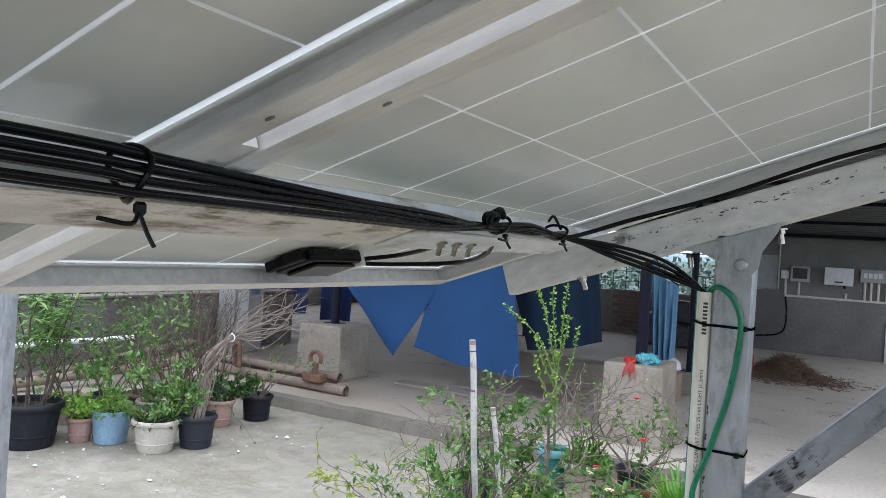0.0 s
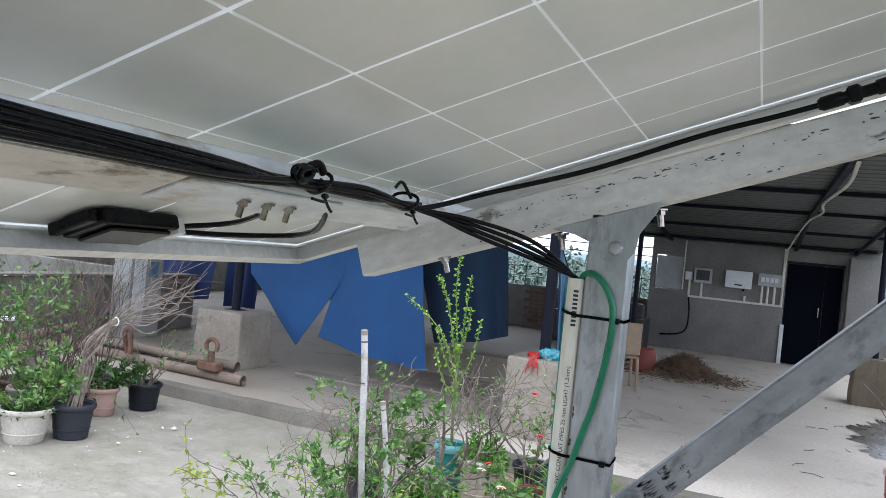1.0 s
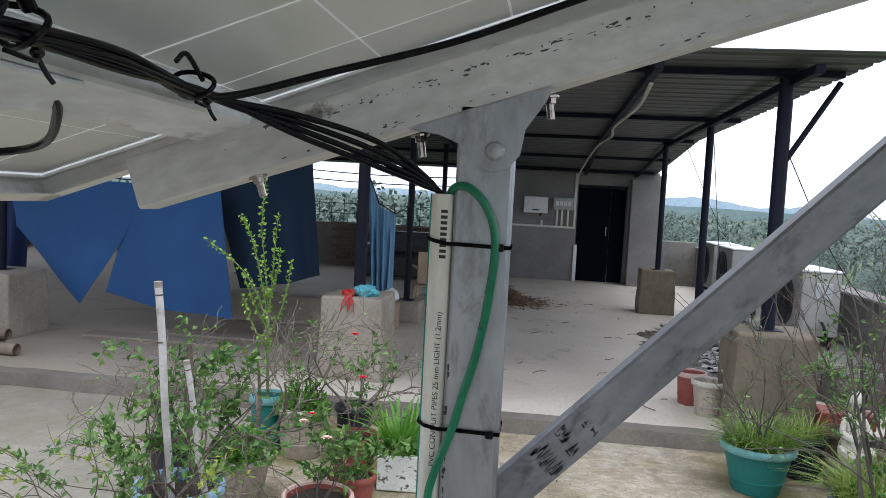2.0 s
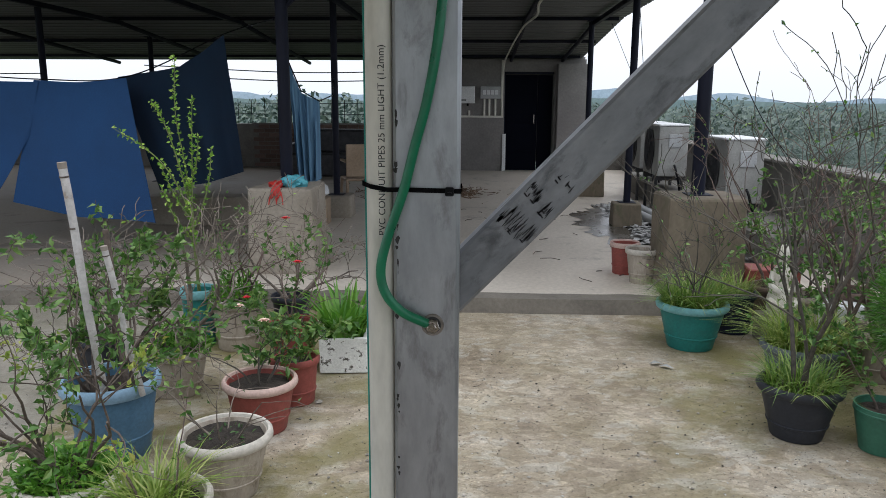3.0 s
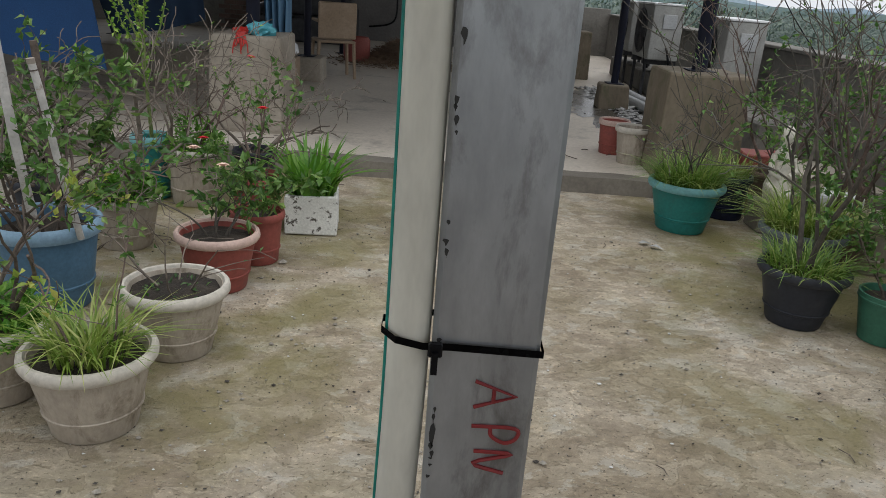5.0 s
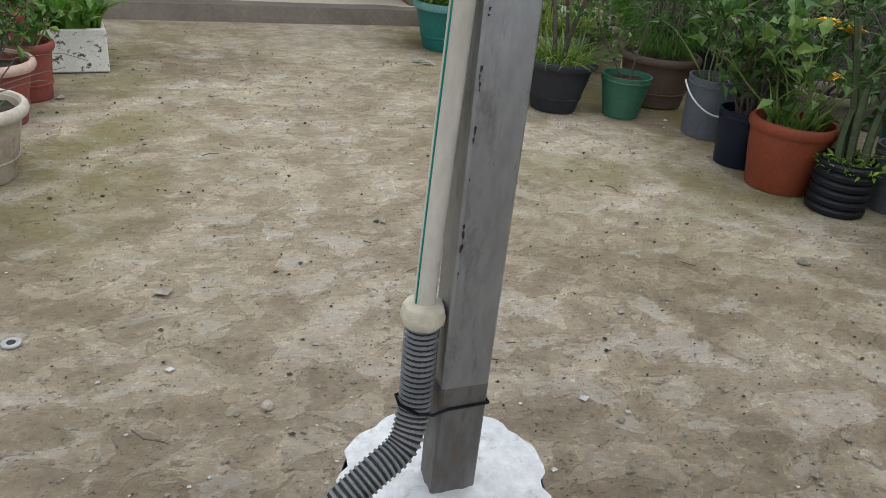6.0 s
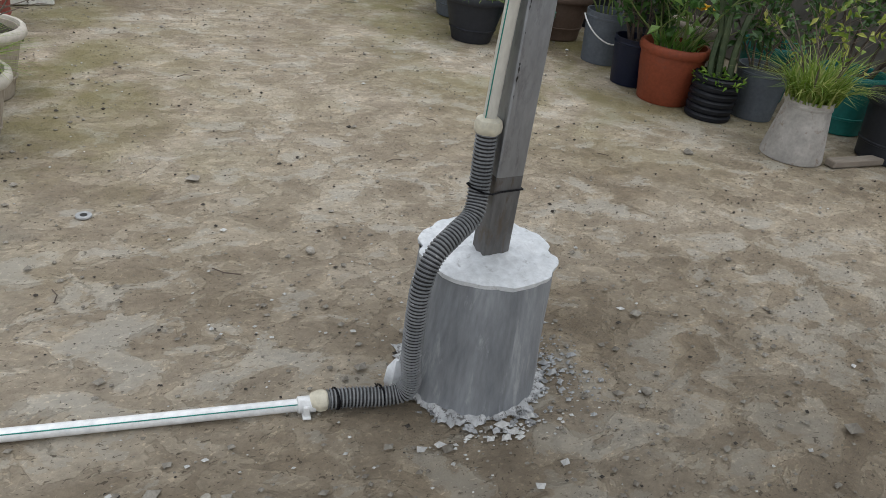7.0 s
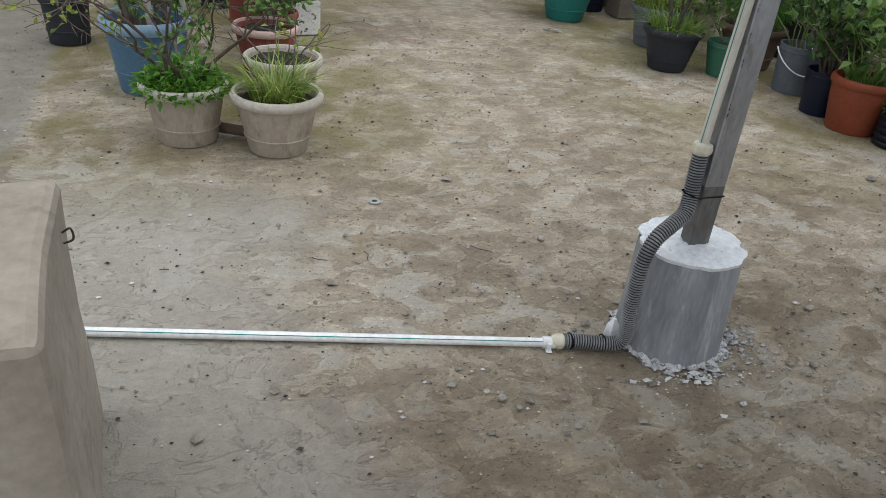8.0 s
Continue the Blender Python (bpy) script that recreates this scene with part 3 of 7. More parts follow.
for nm, a in (("wall_side_parapet", (-11.7, -11.5, 7.6, 15.2, 0.1, 0.84)), ("wall_wing_parapet", (-11.5, -7.7, 7.6, 7.75, 0.1, 0.84)), ("wall_wing_back_parapet", (-11.5, -7.5, 15.0, 15.2, 0.1, 1.0))):
    solo(nm, boxed(*a, bev=0.008), PARAPET, "weathered grey cement parapet wall", "wall", "structure")
solo("trim_left_coping", boxed(-7.74, -7.46, -4.0, 7.78, 0.844, 0.875, bev=0.006), KERB, "pale cement coping on the parapet", "coping", "structure")
solo("trim_right_coping", boxed(3.0, 3.28, -4.0, 14.96, 0.884, 0.915, bev=0.006), PARAPET, "weathered grey coping on the parapet", "coping", "structure")

# land below, wooded distance, hills
vs, fs = grid_sheet(-2500, 2500, -600, 3500, 50, 50, lambda x, y: -9.0 - 0.004 * max(0, 200 - abs(y)))
pydata("ground", vs, fs, LAND, label="green lowland around the house, reaching to the horizon", kind="structure")
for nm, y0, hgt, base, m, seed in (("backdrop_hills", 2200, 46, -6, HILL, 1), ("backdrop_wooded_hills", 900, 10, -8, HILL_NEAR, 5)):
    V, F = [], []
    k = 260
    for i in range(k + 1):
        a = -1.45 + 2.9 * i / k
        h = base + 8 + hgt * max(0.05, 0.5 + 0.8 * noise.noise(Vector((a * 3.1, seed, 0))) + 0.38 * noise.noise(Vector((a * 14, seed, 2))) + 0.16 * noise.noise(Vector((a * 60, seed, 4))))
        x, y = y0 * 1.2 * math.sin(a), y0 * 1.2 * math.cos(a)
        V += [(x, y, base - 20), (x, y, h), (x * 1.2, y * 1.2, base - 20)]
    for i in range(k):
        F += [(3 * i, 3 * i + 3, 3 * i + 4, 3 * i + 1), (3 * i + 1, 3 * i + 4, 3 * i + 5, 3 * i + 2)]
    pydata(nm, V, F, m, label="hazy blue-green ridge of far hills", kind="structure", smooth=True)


def leaf_quad(V, F, p, d, up, ln, wd, fold=0.25):
    """One pointed leaf with a folded midrib."""
    d = d.normalized()
    s = d.cross(up)
    s = s.normalized() if s.length > 1e-5 else d.orthogonal().normalized()
    u = s.cross(d)
    i = len(V)
    V += [tuple(p), tuple(p + d * ln * 0.45 + s * wd * 0.5 + u * wd * fold), tuple(p + d * ln - u * ln * 0.12), tuple(p + d * ln * 0.45 - s * wd * 0.5 + u * wd * fold), tuple(p + d * ln * 0.5)]
    F += [(i, i + 1, i + 4), (i + 1, i + 2, i + 4), (i + 2, i + 3, i + 4), (i + 3, i, i + 4)]


def rdir(r, up=0.0):
    v = Vector((r.gauss(0, 1), r.gauss(0, 1), r.gauss(0, 1) + up))
    return v.normalized()


def far_wood(name, count, rmin, rmax, a0, a1, top, size, seed, label, leaves=120, fine=0.16):
    """Many crowns, each of several leafy lobes, joined into one wood."""
    r = random.Random(seed)
    V, F = [], []
    for _ in range(count):
        a, d = r.uniform(a0, a1), rmin * (rmax / rmin) ** r.random()
        s = size * r.uniform(0.55, 1.3) * (0.7 + d / rmax)
        c = Vector((d * math.sin(a), d * math.cos(a), top * (0.35 + 0.65 * r.random()) - 0.012 * d * r.random() - s * 0.8))
        tall = r.uniform(0.6, 1.15)
        lobes = []
        for _k in range(7):
            q = rdir(r, 0.5)
            lobes.append((c + Vector((q.x, q.y, q.z * tall)) * s * 0.6, s * r.uniform(0.28, 0.5)))
        for _k in range(leaves):
            o, ls = r.choice(lobes)
            p = o + rdir(r, 0.3) * ls * r.uniform(0.55, 1.08)
            u = rdir(r)
            w = u.orthogonal().normalized() * fine * s * r.uniform(0.5, 1.0)
            u = u * fine * s * r.uniform(0.5, 1.1)
            i = len(V)
            V += [tuple(p - u), tuple(p + w * 0.6 - u * 0.1), tuple(p + u), tuple(p - w * 0.6 + u * 0.1)]
            F.append((i, i + 1, i + 2, i + 3))
        i = len(V)
        V += [(c.x - s * 0.05, c.y, c.z), (c.x + s * 0.05, c.y, c.z), (c.x + s * 0.07, c.y, -9.0), (c.x - s * 0.07, c.y, -9.0)]
        F.append((i, i + 1, i + 2, i + 3))
    return pydata(name, V, F, LEAF_HAZED, label=label, kind="stuff")


# all three woods carry haze in their leaf colour
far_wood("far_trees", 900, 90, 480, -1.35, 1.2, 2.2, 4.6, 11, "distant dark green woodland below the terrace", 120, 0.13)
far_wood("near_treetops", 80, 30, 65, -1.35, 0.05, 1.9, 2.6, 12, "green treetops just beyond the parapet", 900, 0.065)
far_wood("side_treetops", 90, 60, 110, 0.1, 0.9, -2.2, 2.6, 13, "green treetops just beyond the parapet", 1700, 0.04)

# ---- shed: columns, roof frame, sheet ----
COLS = [(-5.15, 5.75, 0.72), (-1.49, 5.37, 0.78), (1.67, 4.87, 0.80), (-1.62, 8.25, 0.36), (1.75, 7.8, 0.36), (1.68, 10.55, 0.75), (-5.3, 8.6, 0.1), (-1.7, 11.6, 0.1), (-5.4, 12.0, 0.1)]


def roof_z(y):
    return 2.66 if y < 10.6 else 2.66 - (y - 10.6) * 0.075


for x, y, z in COLS:
    c = thing("shed_column", "dark navy painted round steel column", "column", pose(x, y, z), "shed columns")
    r = 0.05 if y < 6 else 0.04
    part("shaft", tube(bmesh.new(), [(0, 0, 0.006), (0, 0, roof_z(y) - z - 0.06)], r, 16), NAVY, c, smooth=True)
    part("base_plate", boxed(-0.09, 0.09, -0.09, 0.09, 0, 0.008, bev=0.002), NAVY, c)
    part("cap_plate", boxed(-0.07, 0.07, -0.07, 0.07, roof_z(y) - z - 0.062, roof_z(y) - z - 0.052, bev=0.002), NAVY, c)

YS = (4.87, 7.8, 10.5, 12.6, 14.5)
for y in YS:
    z = roof_z(y)
    solo("roof_purlin", boxed(-11.4 if y > 7.7 else -7.6, 2.05, y - 0.025, y + 0.025, z - 0.05, z - 0.002, bev=0.004), NAVY, "dark steel purlin under the roof sheets", "roof beam", group="roof purlins")
for x in (-7.4, -5.2, -3.4, -1.55, 0.72, 1.72):
    b = thing("roof_rafter", "dark steel rafter of the shed roof", "roof beam", group="roof rafters")
    part("flat_length", boxed(x - 0.03, x + 0.03, 4.35, 10.6, roof_z(5) - 0.112, roof_z(5) - 0.052, bev=0.004), NAVY, b)
    part("sloping_length", tube(bmesh.new(), [(x, 10.58, roof_z(10.6) - 0.085), (x, 15.1, roof_z(15.1) - 0.085)], 0.034, 8), NAVY, b)


def rib(y):
    """Height of the roof profile: a flat pan with a raised rib every quarter metre."""
    k = (y / 0.25) % 1.0
    return 0.022 * max(0.0, min(1.0, (0.16 - abs(k - 0.5)) / 0.07)) + 0.004 * (abs(k - 0.06) < 0.03)


def roof_sheet(name, x0, x1, y0, y1, label):
    """Ribbed metal sheet whose ribs lie along the purlins."""
    ys = [y0 + 0.0156 * j for j in range(int((y1 - y0) / 0.0156) + 1)]
    V = [(x, y, roof_z(y) + 0.004 + rib(y)) for y in ys for x in (x0, (x0 + x1) / 2, x1)]
    F = [(3 * j + i, 3 * j + i + 1, 3 * j + i + 4, 3 * j + i + 3) for j in range(len(ys) - 1) for i in (0, 1)]
    return pydata(name, V, F, ROOFSHEET, label=label, kind="structure")


roof_sheet("ceiling_roof_sheet", -7.8, 2.15, 4.2, 15.4, "ribbed grey metal roof sheets over the shed")
roof_sheet("ceiling_wing_sheet", -11.8, -7.81, 7.7, 15.4, "ribbed grey metal roof over the side wing")


def brace_rod(a, b, r=0.02):
    solo("knee_brace", rod(a, b, r, 8), NAVY, "dark steel knee brace between column and roof", "brace", group="knee braces", smooth=True)


brace_rod((1.69, 4.87, 2.0), (2.03, 4.87, 2.58))
brace_rod((-1.49, 5.37, 2.15), (-1.05, 5.37, 2.58))
brace_rod((-1.49, 5.37, 2.2), (-1.49, 5.9, 2.58))
for a, b in (((1.95, 10.5, 2.58), (2.6, 9.3, 0.9)), ((1.72, 4.85, 2.05), (2.25, 4.4, 0.95)), ((1.78, 7.8, 2.5), (2.05, 7.85, 0.5))):
    mid = (Vector(a) + Vector(b)) / 2 - Vector((0, 0, 0.12))
    solo("slack_wire", tube(bmesh.new(), spline([a, mid, b], 8), 0.0035, 6), RUBBER, "thin dark wire hanging from the shed roof", "wire", group="hanging wires", smooth=True)
# pale conduit sagging under the roof down to the wall boxes
solo("roof_conduit", tube(bmesh.new(), spline([(0.55, 14.55, 1.2), (0.57, 14.5, 2.1), (0.6, 13.2, 2.32), (0.70, 10.6, 2.52), (0.79, 9.2, 2.54), (0.72, 7.9, 2.53), (0.80, 6.3, 2.55), (0.74, 4.9, 2.54)], 8), 0.016, 8), PVC, "pale flexible conduit slung under the roof purlins", "conduit", smooth=True)


def footing(x0, x1, y0, y1, z0, z1, m, label, taper=0.06, turn=0.0):
    bm = boxed(x0, x1, y0, y1, z0, z1, bev=0.02, seg=2)
    bmesh.ops.subdivide_edges(bm, edges=bm.edges, cuts=3, use_grid_fill=True)
    for v in bm.verts:
        v.co += 0.012 * noise.noise_vector(v.co * 5.0)
        if v.co.z < z0 + 0.01:
            v.co.z = z0
    for v in bm.verts:
        v.co.x = (x0 + x1) / 2 + (v.co.x - (x0 + x1) / 2) * (1 - taper * (v.co.z - z0) / (z1 - z0))
        v.co.y = (y0 + y1) / 2 + (v.co.y - (y0 + y1) / 2) * (1 - taper * 0.5 * (v.co.z - z0) / (z1 - z0))
    bmesh.ops.rotate(bm, cent=((x0 + x1) / 2, (y0 + y1) / 2, 0), matrix=Matrix.Rotation(radians(turn), 3, "Z"), verts=bm.verts)
    return solo("footing_block", bm, m, label, "concrete block", group="column footings")


footing(-1.76, -1.22, 5.1, 5.66, 0.10, 0.785, CEMENT, "square plastered concrete footing under a column")
footing(1.4, 1.98, 4.63, 5.16, 0.10, 0.80, MOSSY, "mossy brown concrete footing under a column")
footing(1.58, 1.9, 7.65, 7.95, 0.10, 0.36, MOSSY, "low dark concrete footing under a thin column")
footing(1.42, 1.94, 10.4, 10.85, 0.10, 0.75, MOSSY, "mossy concrete footing with a worn top")
footing(-5.50, -4.86, 5.5, 6.08, 0.10, 0.72, CEMENT, "square plastered concrete footing beside the pipes")
footing(-1.8, -1.42, 8.08, 8.45, 0.10, 0.36, CEMENT, "low concrete footing under a thin column")
footing(-1.99, -1.445, -0.575, -0.045, 0.0, 0.57, CEMENT, "plastered concrete footing with chipped edges on the terrace", 0.05, 5.3)

# ---- house front with door and electrical boxes ----
bm = bmesh.new()
Y0, Y1 = 14.6, 14.8
for a in ((-1.9, -1.82, 0.1, 2.3), (-1.28, 0.6, 0.1, 2.3), (1.58, 2.2, 0.1, 2.3), (0.6, 1.58, 2.06, 2.3), (-1.82, -1.28, 0.1, 1.27), (-1.82, -1.28, 1.96, 2.3)):
    box(bm, a[0], a[1], Y0, Y1, a[2], a[3])
solo("wall_house_front", bm, PLASTER, "unpainted grey plaster wall of the stair house", "wall", "structure")
solo("wall_house_pier", boxed(1.62, 2.19, 14.28, 14.598, 0.1, 2.2, bev=0.01), PLASTER, "grey plaster pier beside the doorway", "wall", "structure")
solo("wall_house_room", boxed(-1.9, 2.2, 17.0, 17.1, 0.1, 2.3), PLASTER, "plain inner wall of the stair house", "wall", "structure")
solo("ceiling_house", boxed(-1.9, 2.2, 14.8, 17.1, 2.302, 2.36), PLASTER, "plain cement ceiling of the stair house", "ceiling", "structure")
solo("wall_house_side", boxed(2.1, 2.2, 14.8, 17.0, 0.1, 2.3), PLASTER, "plain side wall of the stair house", "wall", "structure")
d = thing("door_1", "dark navy metal door standing in the doorway", "door", pose(0.6, 14.7, 0.1), kind="structure")
part("door_leaf", boxed(0.02, 0.66, 0, 0.04, 0.01, 1.9, bev=0.004), DOORPAINT, d)
part("side_leaf", boxed(0.67, 0.96, 0.02, 0.06, 0.01, 1.9, bev=0.004), DOORPAINT, d)
for z in (0.35, 0.95, 1.5):
    part("rail", boxed(0.06, 0.62, -0.012, 0.0, z, z + 0.05, bev=0.003), DOORPAINT, d)
part("door_frame", boxed(0.0, 0.02, -0.05, 0.06, 0, 1.96), NAVY, d)
part("lintel_frame", boxed(0.0, 0.98, -0.05, 0.06, 1.92, 1.96), NAVY, d)
part("handle", rod((0.6, -0.03, 0.95), (0.6, -0.03, 1.12), 0.012), BOLT, d, "worn metal handle")
solo("leaning_board", boxed(0.57, 0.64, 14.56, 14.595, 0.10, 0.84, bev=0.003), WHITEBOX, "narrow white board leaning beside the door", "board")
solo("window_1", boxed(-1.80, -1.30, 14.68, 14.70, 1.29, 1.94, bev=0.003), GREYBOX, "small pale window with a frosted pane", "window", "structure")


def wallbox(name, x0, x1, z0, z1, depth, m, label, extra=None):
    t = thing(name, label, "electrical box", pose(0, 14.598, 0))
    part("body", boxed(x0, x1, -depth, 0, z0, z1, bev=0.012, seg=2), m, t)
    if extra == "display":
        part("display", boxed((x0 + x1) / 2 - 0.07, (x0 + x1) / 2 + 0.07, -depth - 0.004, -depth, z0 + 0.05, z0 + 0.075), INK, t, "small dark display strip")
        part("cable_gland", rod(((x0 + x1) / 2 + 0.1, -0.06, z0 - 0.05), ((x0 + x1) / 2 + 0.1, -0.06, z0), 0.02), RUBBER, t)
    if extra == "window":
        part("cover", boxed(x0 + 0.04, x1 - 0.04, -depth - 0.006, -depth, z0 + 0.06, z1 - 0.04, bev=0.002), DARKGRILL, t, "dark transparent cover")
    if extra == "breakers":
        for i in range(4):
            part("breaker", boxed(x0 + 0.05 + i * 0.08, x0 + 0.11 + i * 0.08, -depth - 0.01, -depth, (z0 + z1) / 2 - 0.04, (z0 + z1) / 2 + 0.05, bev=0.002), WHITEBOX, t)
    return t


wallbox("solar_inverter", -0.47, 0.01, 1.44, 1.77, 0.16, WHITEBOX, "white wall-mounted solar inverter with a small display", "display")
wallbox("meter_box", -1.05, -0.72, 1.46, 1.76, 0.12, GREYBOX, "grey electricity meter box with a dark cover", "window")
wallbox("distribution_box", 0.12, 0.52, 1.53, 1.77, 0.12, GREYBOX, "grey distribution box with a row of breakers", "breakers")
wallbox("switch_box", -1.22, -1.08, 1.5, 1.67, 0.06, WHITEBOX, "small white switch box on the wall")
tr = thing("cable_trunking", "pale cable trunking fixed to the plaster wall", "trunking", pose(0, 14.598, 0))
part("long_run", boxed(-1.14, 0.575, -0.03, 0, 1.16, 1.2, bev=0.003), PVC, tr)
for x, z1 in ((-1.13, 1.5), (-0.9, 1.46), (-0.1, 1.3), (0.2, 1.53), (0.3, 1.53), (0.42, 1.53)):
    part("riser", rod((x, -0.02, 1.2), (x, -0.02, z1), 0.022), PVC, tr, smooth=True)
part("upright", boxed(0.53, 0.575, -0.03, 0, 1.2, 2.28, bev=0.003), PVC, tr)
part("left_upright", rod((-1.26, -0.02, 1.3), (-1.26, -0.02, 2.28), 0.014), PVC, tr, smooth=True)
solo("loose_cable", tube(bmesh.new(), spline([(-1.12, 14.56, 1.16), (-1.08, 14.5, 0.85), (-1.1, 14.45, 0.55), (-1.25, 14.5, 0.42), (-1.6, 14.55, 0.36)], 8), 0.016, 8), RUBBER, "black cable looping down the plaster wall", "cable", smooth=True)

# brick screen on the back parapet
bw = thing("wall_brick_screen", "low dark brick wall behind the shed", "wall", kind="structure")
part("mortar", boxed(-4.6, -2.05, 14.92, 14.998, 0.1, 1.02), PARAPET, bw)
bm = boxed(0, 0.22, -0.02, 0, 0, 0.075, bev=0.004)
bme = put_mesh("brick", bm, BRICKDARK)
for j in range(10):
    for i in range(11):
        o = new("brick", bme)
        o.parent = bw
        o.location = (-4.58 + i * 0.232 + (0.11 if j % 2 else 0) * (i < 10), 14.92, 0.12 + j * 0.088)
rl = thing("railing", "dark wire railing on top of the back parapet", "railing")
for x in np.arange(-6.9, -1.9, 0.28):
    part("upright", rod((x, 15.1, 1.0), (x, 15.1, 1.5), 0.008, 6), NAVY, rl)
for z in (1.2, 1.42):
    part("wire", rod((-7.0, 15.1, z), (-1.9, 15.1, z), 0.006, 6), NAVY, rl)
for z, y in ((2.15, 16.5), (1.95, 16.2)):
    solo("overhead_wire", tube(bmesh.new(), spline([(-7.5, y, z + 0.1), (-4, y, z - 0.05), (-1.0, y, z)], 8), 0.012, 6), RUBBER, "dark cable strung across behind the shed", "wire", group="overhead wires", smooth=True)


# ---- cloths hung in the shed ----
def cloth(name, outline, m, label, folds=0.03, freq=9.0, seed=0, nu=40, nv=24):
    """A hanging sheet between a top edge and a bottom edge, each a list of (x, y, z)."""
    top, bot = outline
    V, F = [], []

    def along(p, t):
        f = t * (len(p) - 1)
        i = min(int(f), len(p) - 2)
        return Vector(p[i]).lerp(Vector(p[i + 1]), f - i)
    for back in (0, 1):
        for j in range(nv + 1):
            for i in range(nu + 1):
                u, w = i / nu, j / nv
                q = along(top, u).lerp(along(bot, u), w)
                q.y += folds * (0.25 + w) * math.sin(u * freq + seed + 0.8 * math.sin(w * 2 + seed)) + folds * 0.7 * noise.noise(Vector((u * 5, w * 3, seed))) + back * 0.006
                q.z -= 0.02 * math.sin(u * math.pi) * (1 - w)
                V.append(tuple(q))
    k = (nu + 1) * (nv + 1)
    for b in (0, k):
        for j in range(nv):
            for i in range(nu):
                a = b + j * (nu + 1) + i
                F.append((a, a + 1, a + nu + 2, a + nu + 1))
    me = bpy.data.meshes.new(name)
    me.from_pydata(V, [], F)
    me.materials.append(m)
    me.polygons.foreach_set("use_smooth", [True] * len(me.polygons))
    return tagged(new(name, me), label, "cloth")


cloth("blue_sheet", ([(-5.45, 6.2, 1.72), (-4.7, 6.2, 1.66), (-3.98, 6.2, 1.62)], [(-5.36, 6.2, 1.12), (-4.60, 6.2, 0.37), (-4.12, 6.2, 1.14)]), BLUECLOTH, "bright blue cotton sheet hanging in a pointed drape", 0.025, 7, 1)
cloth("blue_sheet", ([(-4.03, 6.22, 1.64), (-3.6, 6.22, 1.64), (-3.16, 6.22, 1.66)], [(-4.36, 6.22, 0.50), (-3.7, 6.22, 0.37), (-2.98, 6.22, 0.32)]), BLUECLOTH, "bright blue cotton sheet hanging almost to the floor", 0.02, 8, 2)
cloth("navy_sheet", ([(-3.42, 6.6, 1.68), (-2.8, 6.6, 1.8), (-2.36, 6.6, 2.07)], [(-3.1, 6.6, 0.58), (-2.6, 6.6, 0.66), (-2.22, 6.6, 0.78)]), NAVYCLOTH, "dark navy sheet draped over the line", 0.05, 14, 3)
cloth("navy_sheet", ([(-9.3, 8.2, 1.8), (-8.4, 8.2, 1.75), (-7.5, 8.2, 1.75)], [(-9.3, 8.2, 0.45), (-8.4, 8.2, 0.40), (-7.62, 8.2, 0.48)]), DEEPBLUE, "deep blue sheet hanging on the washing line", 0.05, 12, 4)
cloth("navy_sheet", ([(-7.3, 8.2, 1.75), (-7.0, 8.2, 1.75), (-6.68, 8.2, 1.75)], [(-7.3, 8.2, 0.32), (-7.0, 8.2, 0.30), (-6.78, 8.2, 0.32)]), DEEPBLUE, "narrow deep blue sheet hanging on the washing line", 0.04, 9, 5)
cloth("striped_sheet", ([(-1.60, 5.95, 1.82), (-1.5, 6.0, 1.55), (-1.36, 6.1, 1.46)], [(-1.54, 5.95, 0.72), (-1.45, 6.0, 0.72), (-1.37, 6.1, 0.76)]), STRIPECLOTH, "faded blue striped cloth bunched beside a column", 0.05, 26, 6)
solo("washing_line", tube(bmesh.new(), [(-1.49, 5.42, 1.98), (-1.60, 5.95, 1.82), (-1.5, 6.0, 1.55), (-1.36, 6.1, 1.46), (-1.45, 7.2, 1.52), (-1.62, 8.21, 1.72)], 0.006, 6), RUBBER, "thin cord carrying the striped cloth between columns", "rope", smooth=True)
solo("washing_line", tube(bmesh.new(), [(-11.4, 8.2, 1.85), (-9.3, 8.2, 1.80), (-6.68, 8.2, 1.75), (-5.3, 8.55, 1.78)], 0.006, 6), RUBBER, "thin washing line carrying the dark sheets", "rope", smooth=True)
solo("washing_line", tube(bmesh.new(), spline([(-7.45, 6.6, 1.78), (-5.4, 6.21, 1.73), (-3.98, 6.21, 1.645), (-3.16, 6.3, 1.68), (-2.36, 6.6, 2.08), (-1.53, 5.4, 2.1)], 8), 0.006, 6), RUBBER, "thin washing line carrying the sheets", "rope", smooth=True)

# ---- pipes and clutter by the kerb ----
for i, (a, b, r) in enumerate((((-6.9, 5.02, 0.155), (-4.35, 4.95, 0.155), 0.052), ((-7.2, 5.16, 0.155), (-4.75, 5.28, 0.155), 0.052), ((-6.7, 5.1, 0.25), (-4.55, 5.1, 0.245), 0.05), ((-7.3, 5.3, 0.15), (-5.7, 5.42, 0.15), 0.045), ((-7.35, 3.5, 0.05), (-7.1, 5.4, 0.30), 0.05), ((-7.1, 2.6, 0.055), (-6.6, 4.9, 0.19), 0.05))):
    bm = tube(bmesh.new(), [Vector(a).lerp(Vector(b), t / 6) for t in range(7)], r, 14, cap=False)
    tube(bm, [a, b], r * 0.84, 14, cap=False)
    solo("old_pipe", bm, PIPE_OLD, "mud-stained old pipe lying on the raised floor", "pipe", group="pipe stack", smooth=True)
solo("white_pipe", tube(bmesh.new(), [(-7.3, 2.3, 0.42), (-6.9, 4.4, 0.46)], 0.028, 10), PVC_WHITE, "thin white pipe resting behind the pots", "pipe", smooth=True)
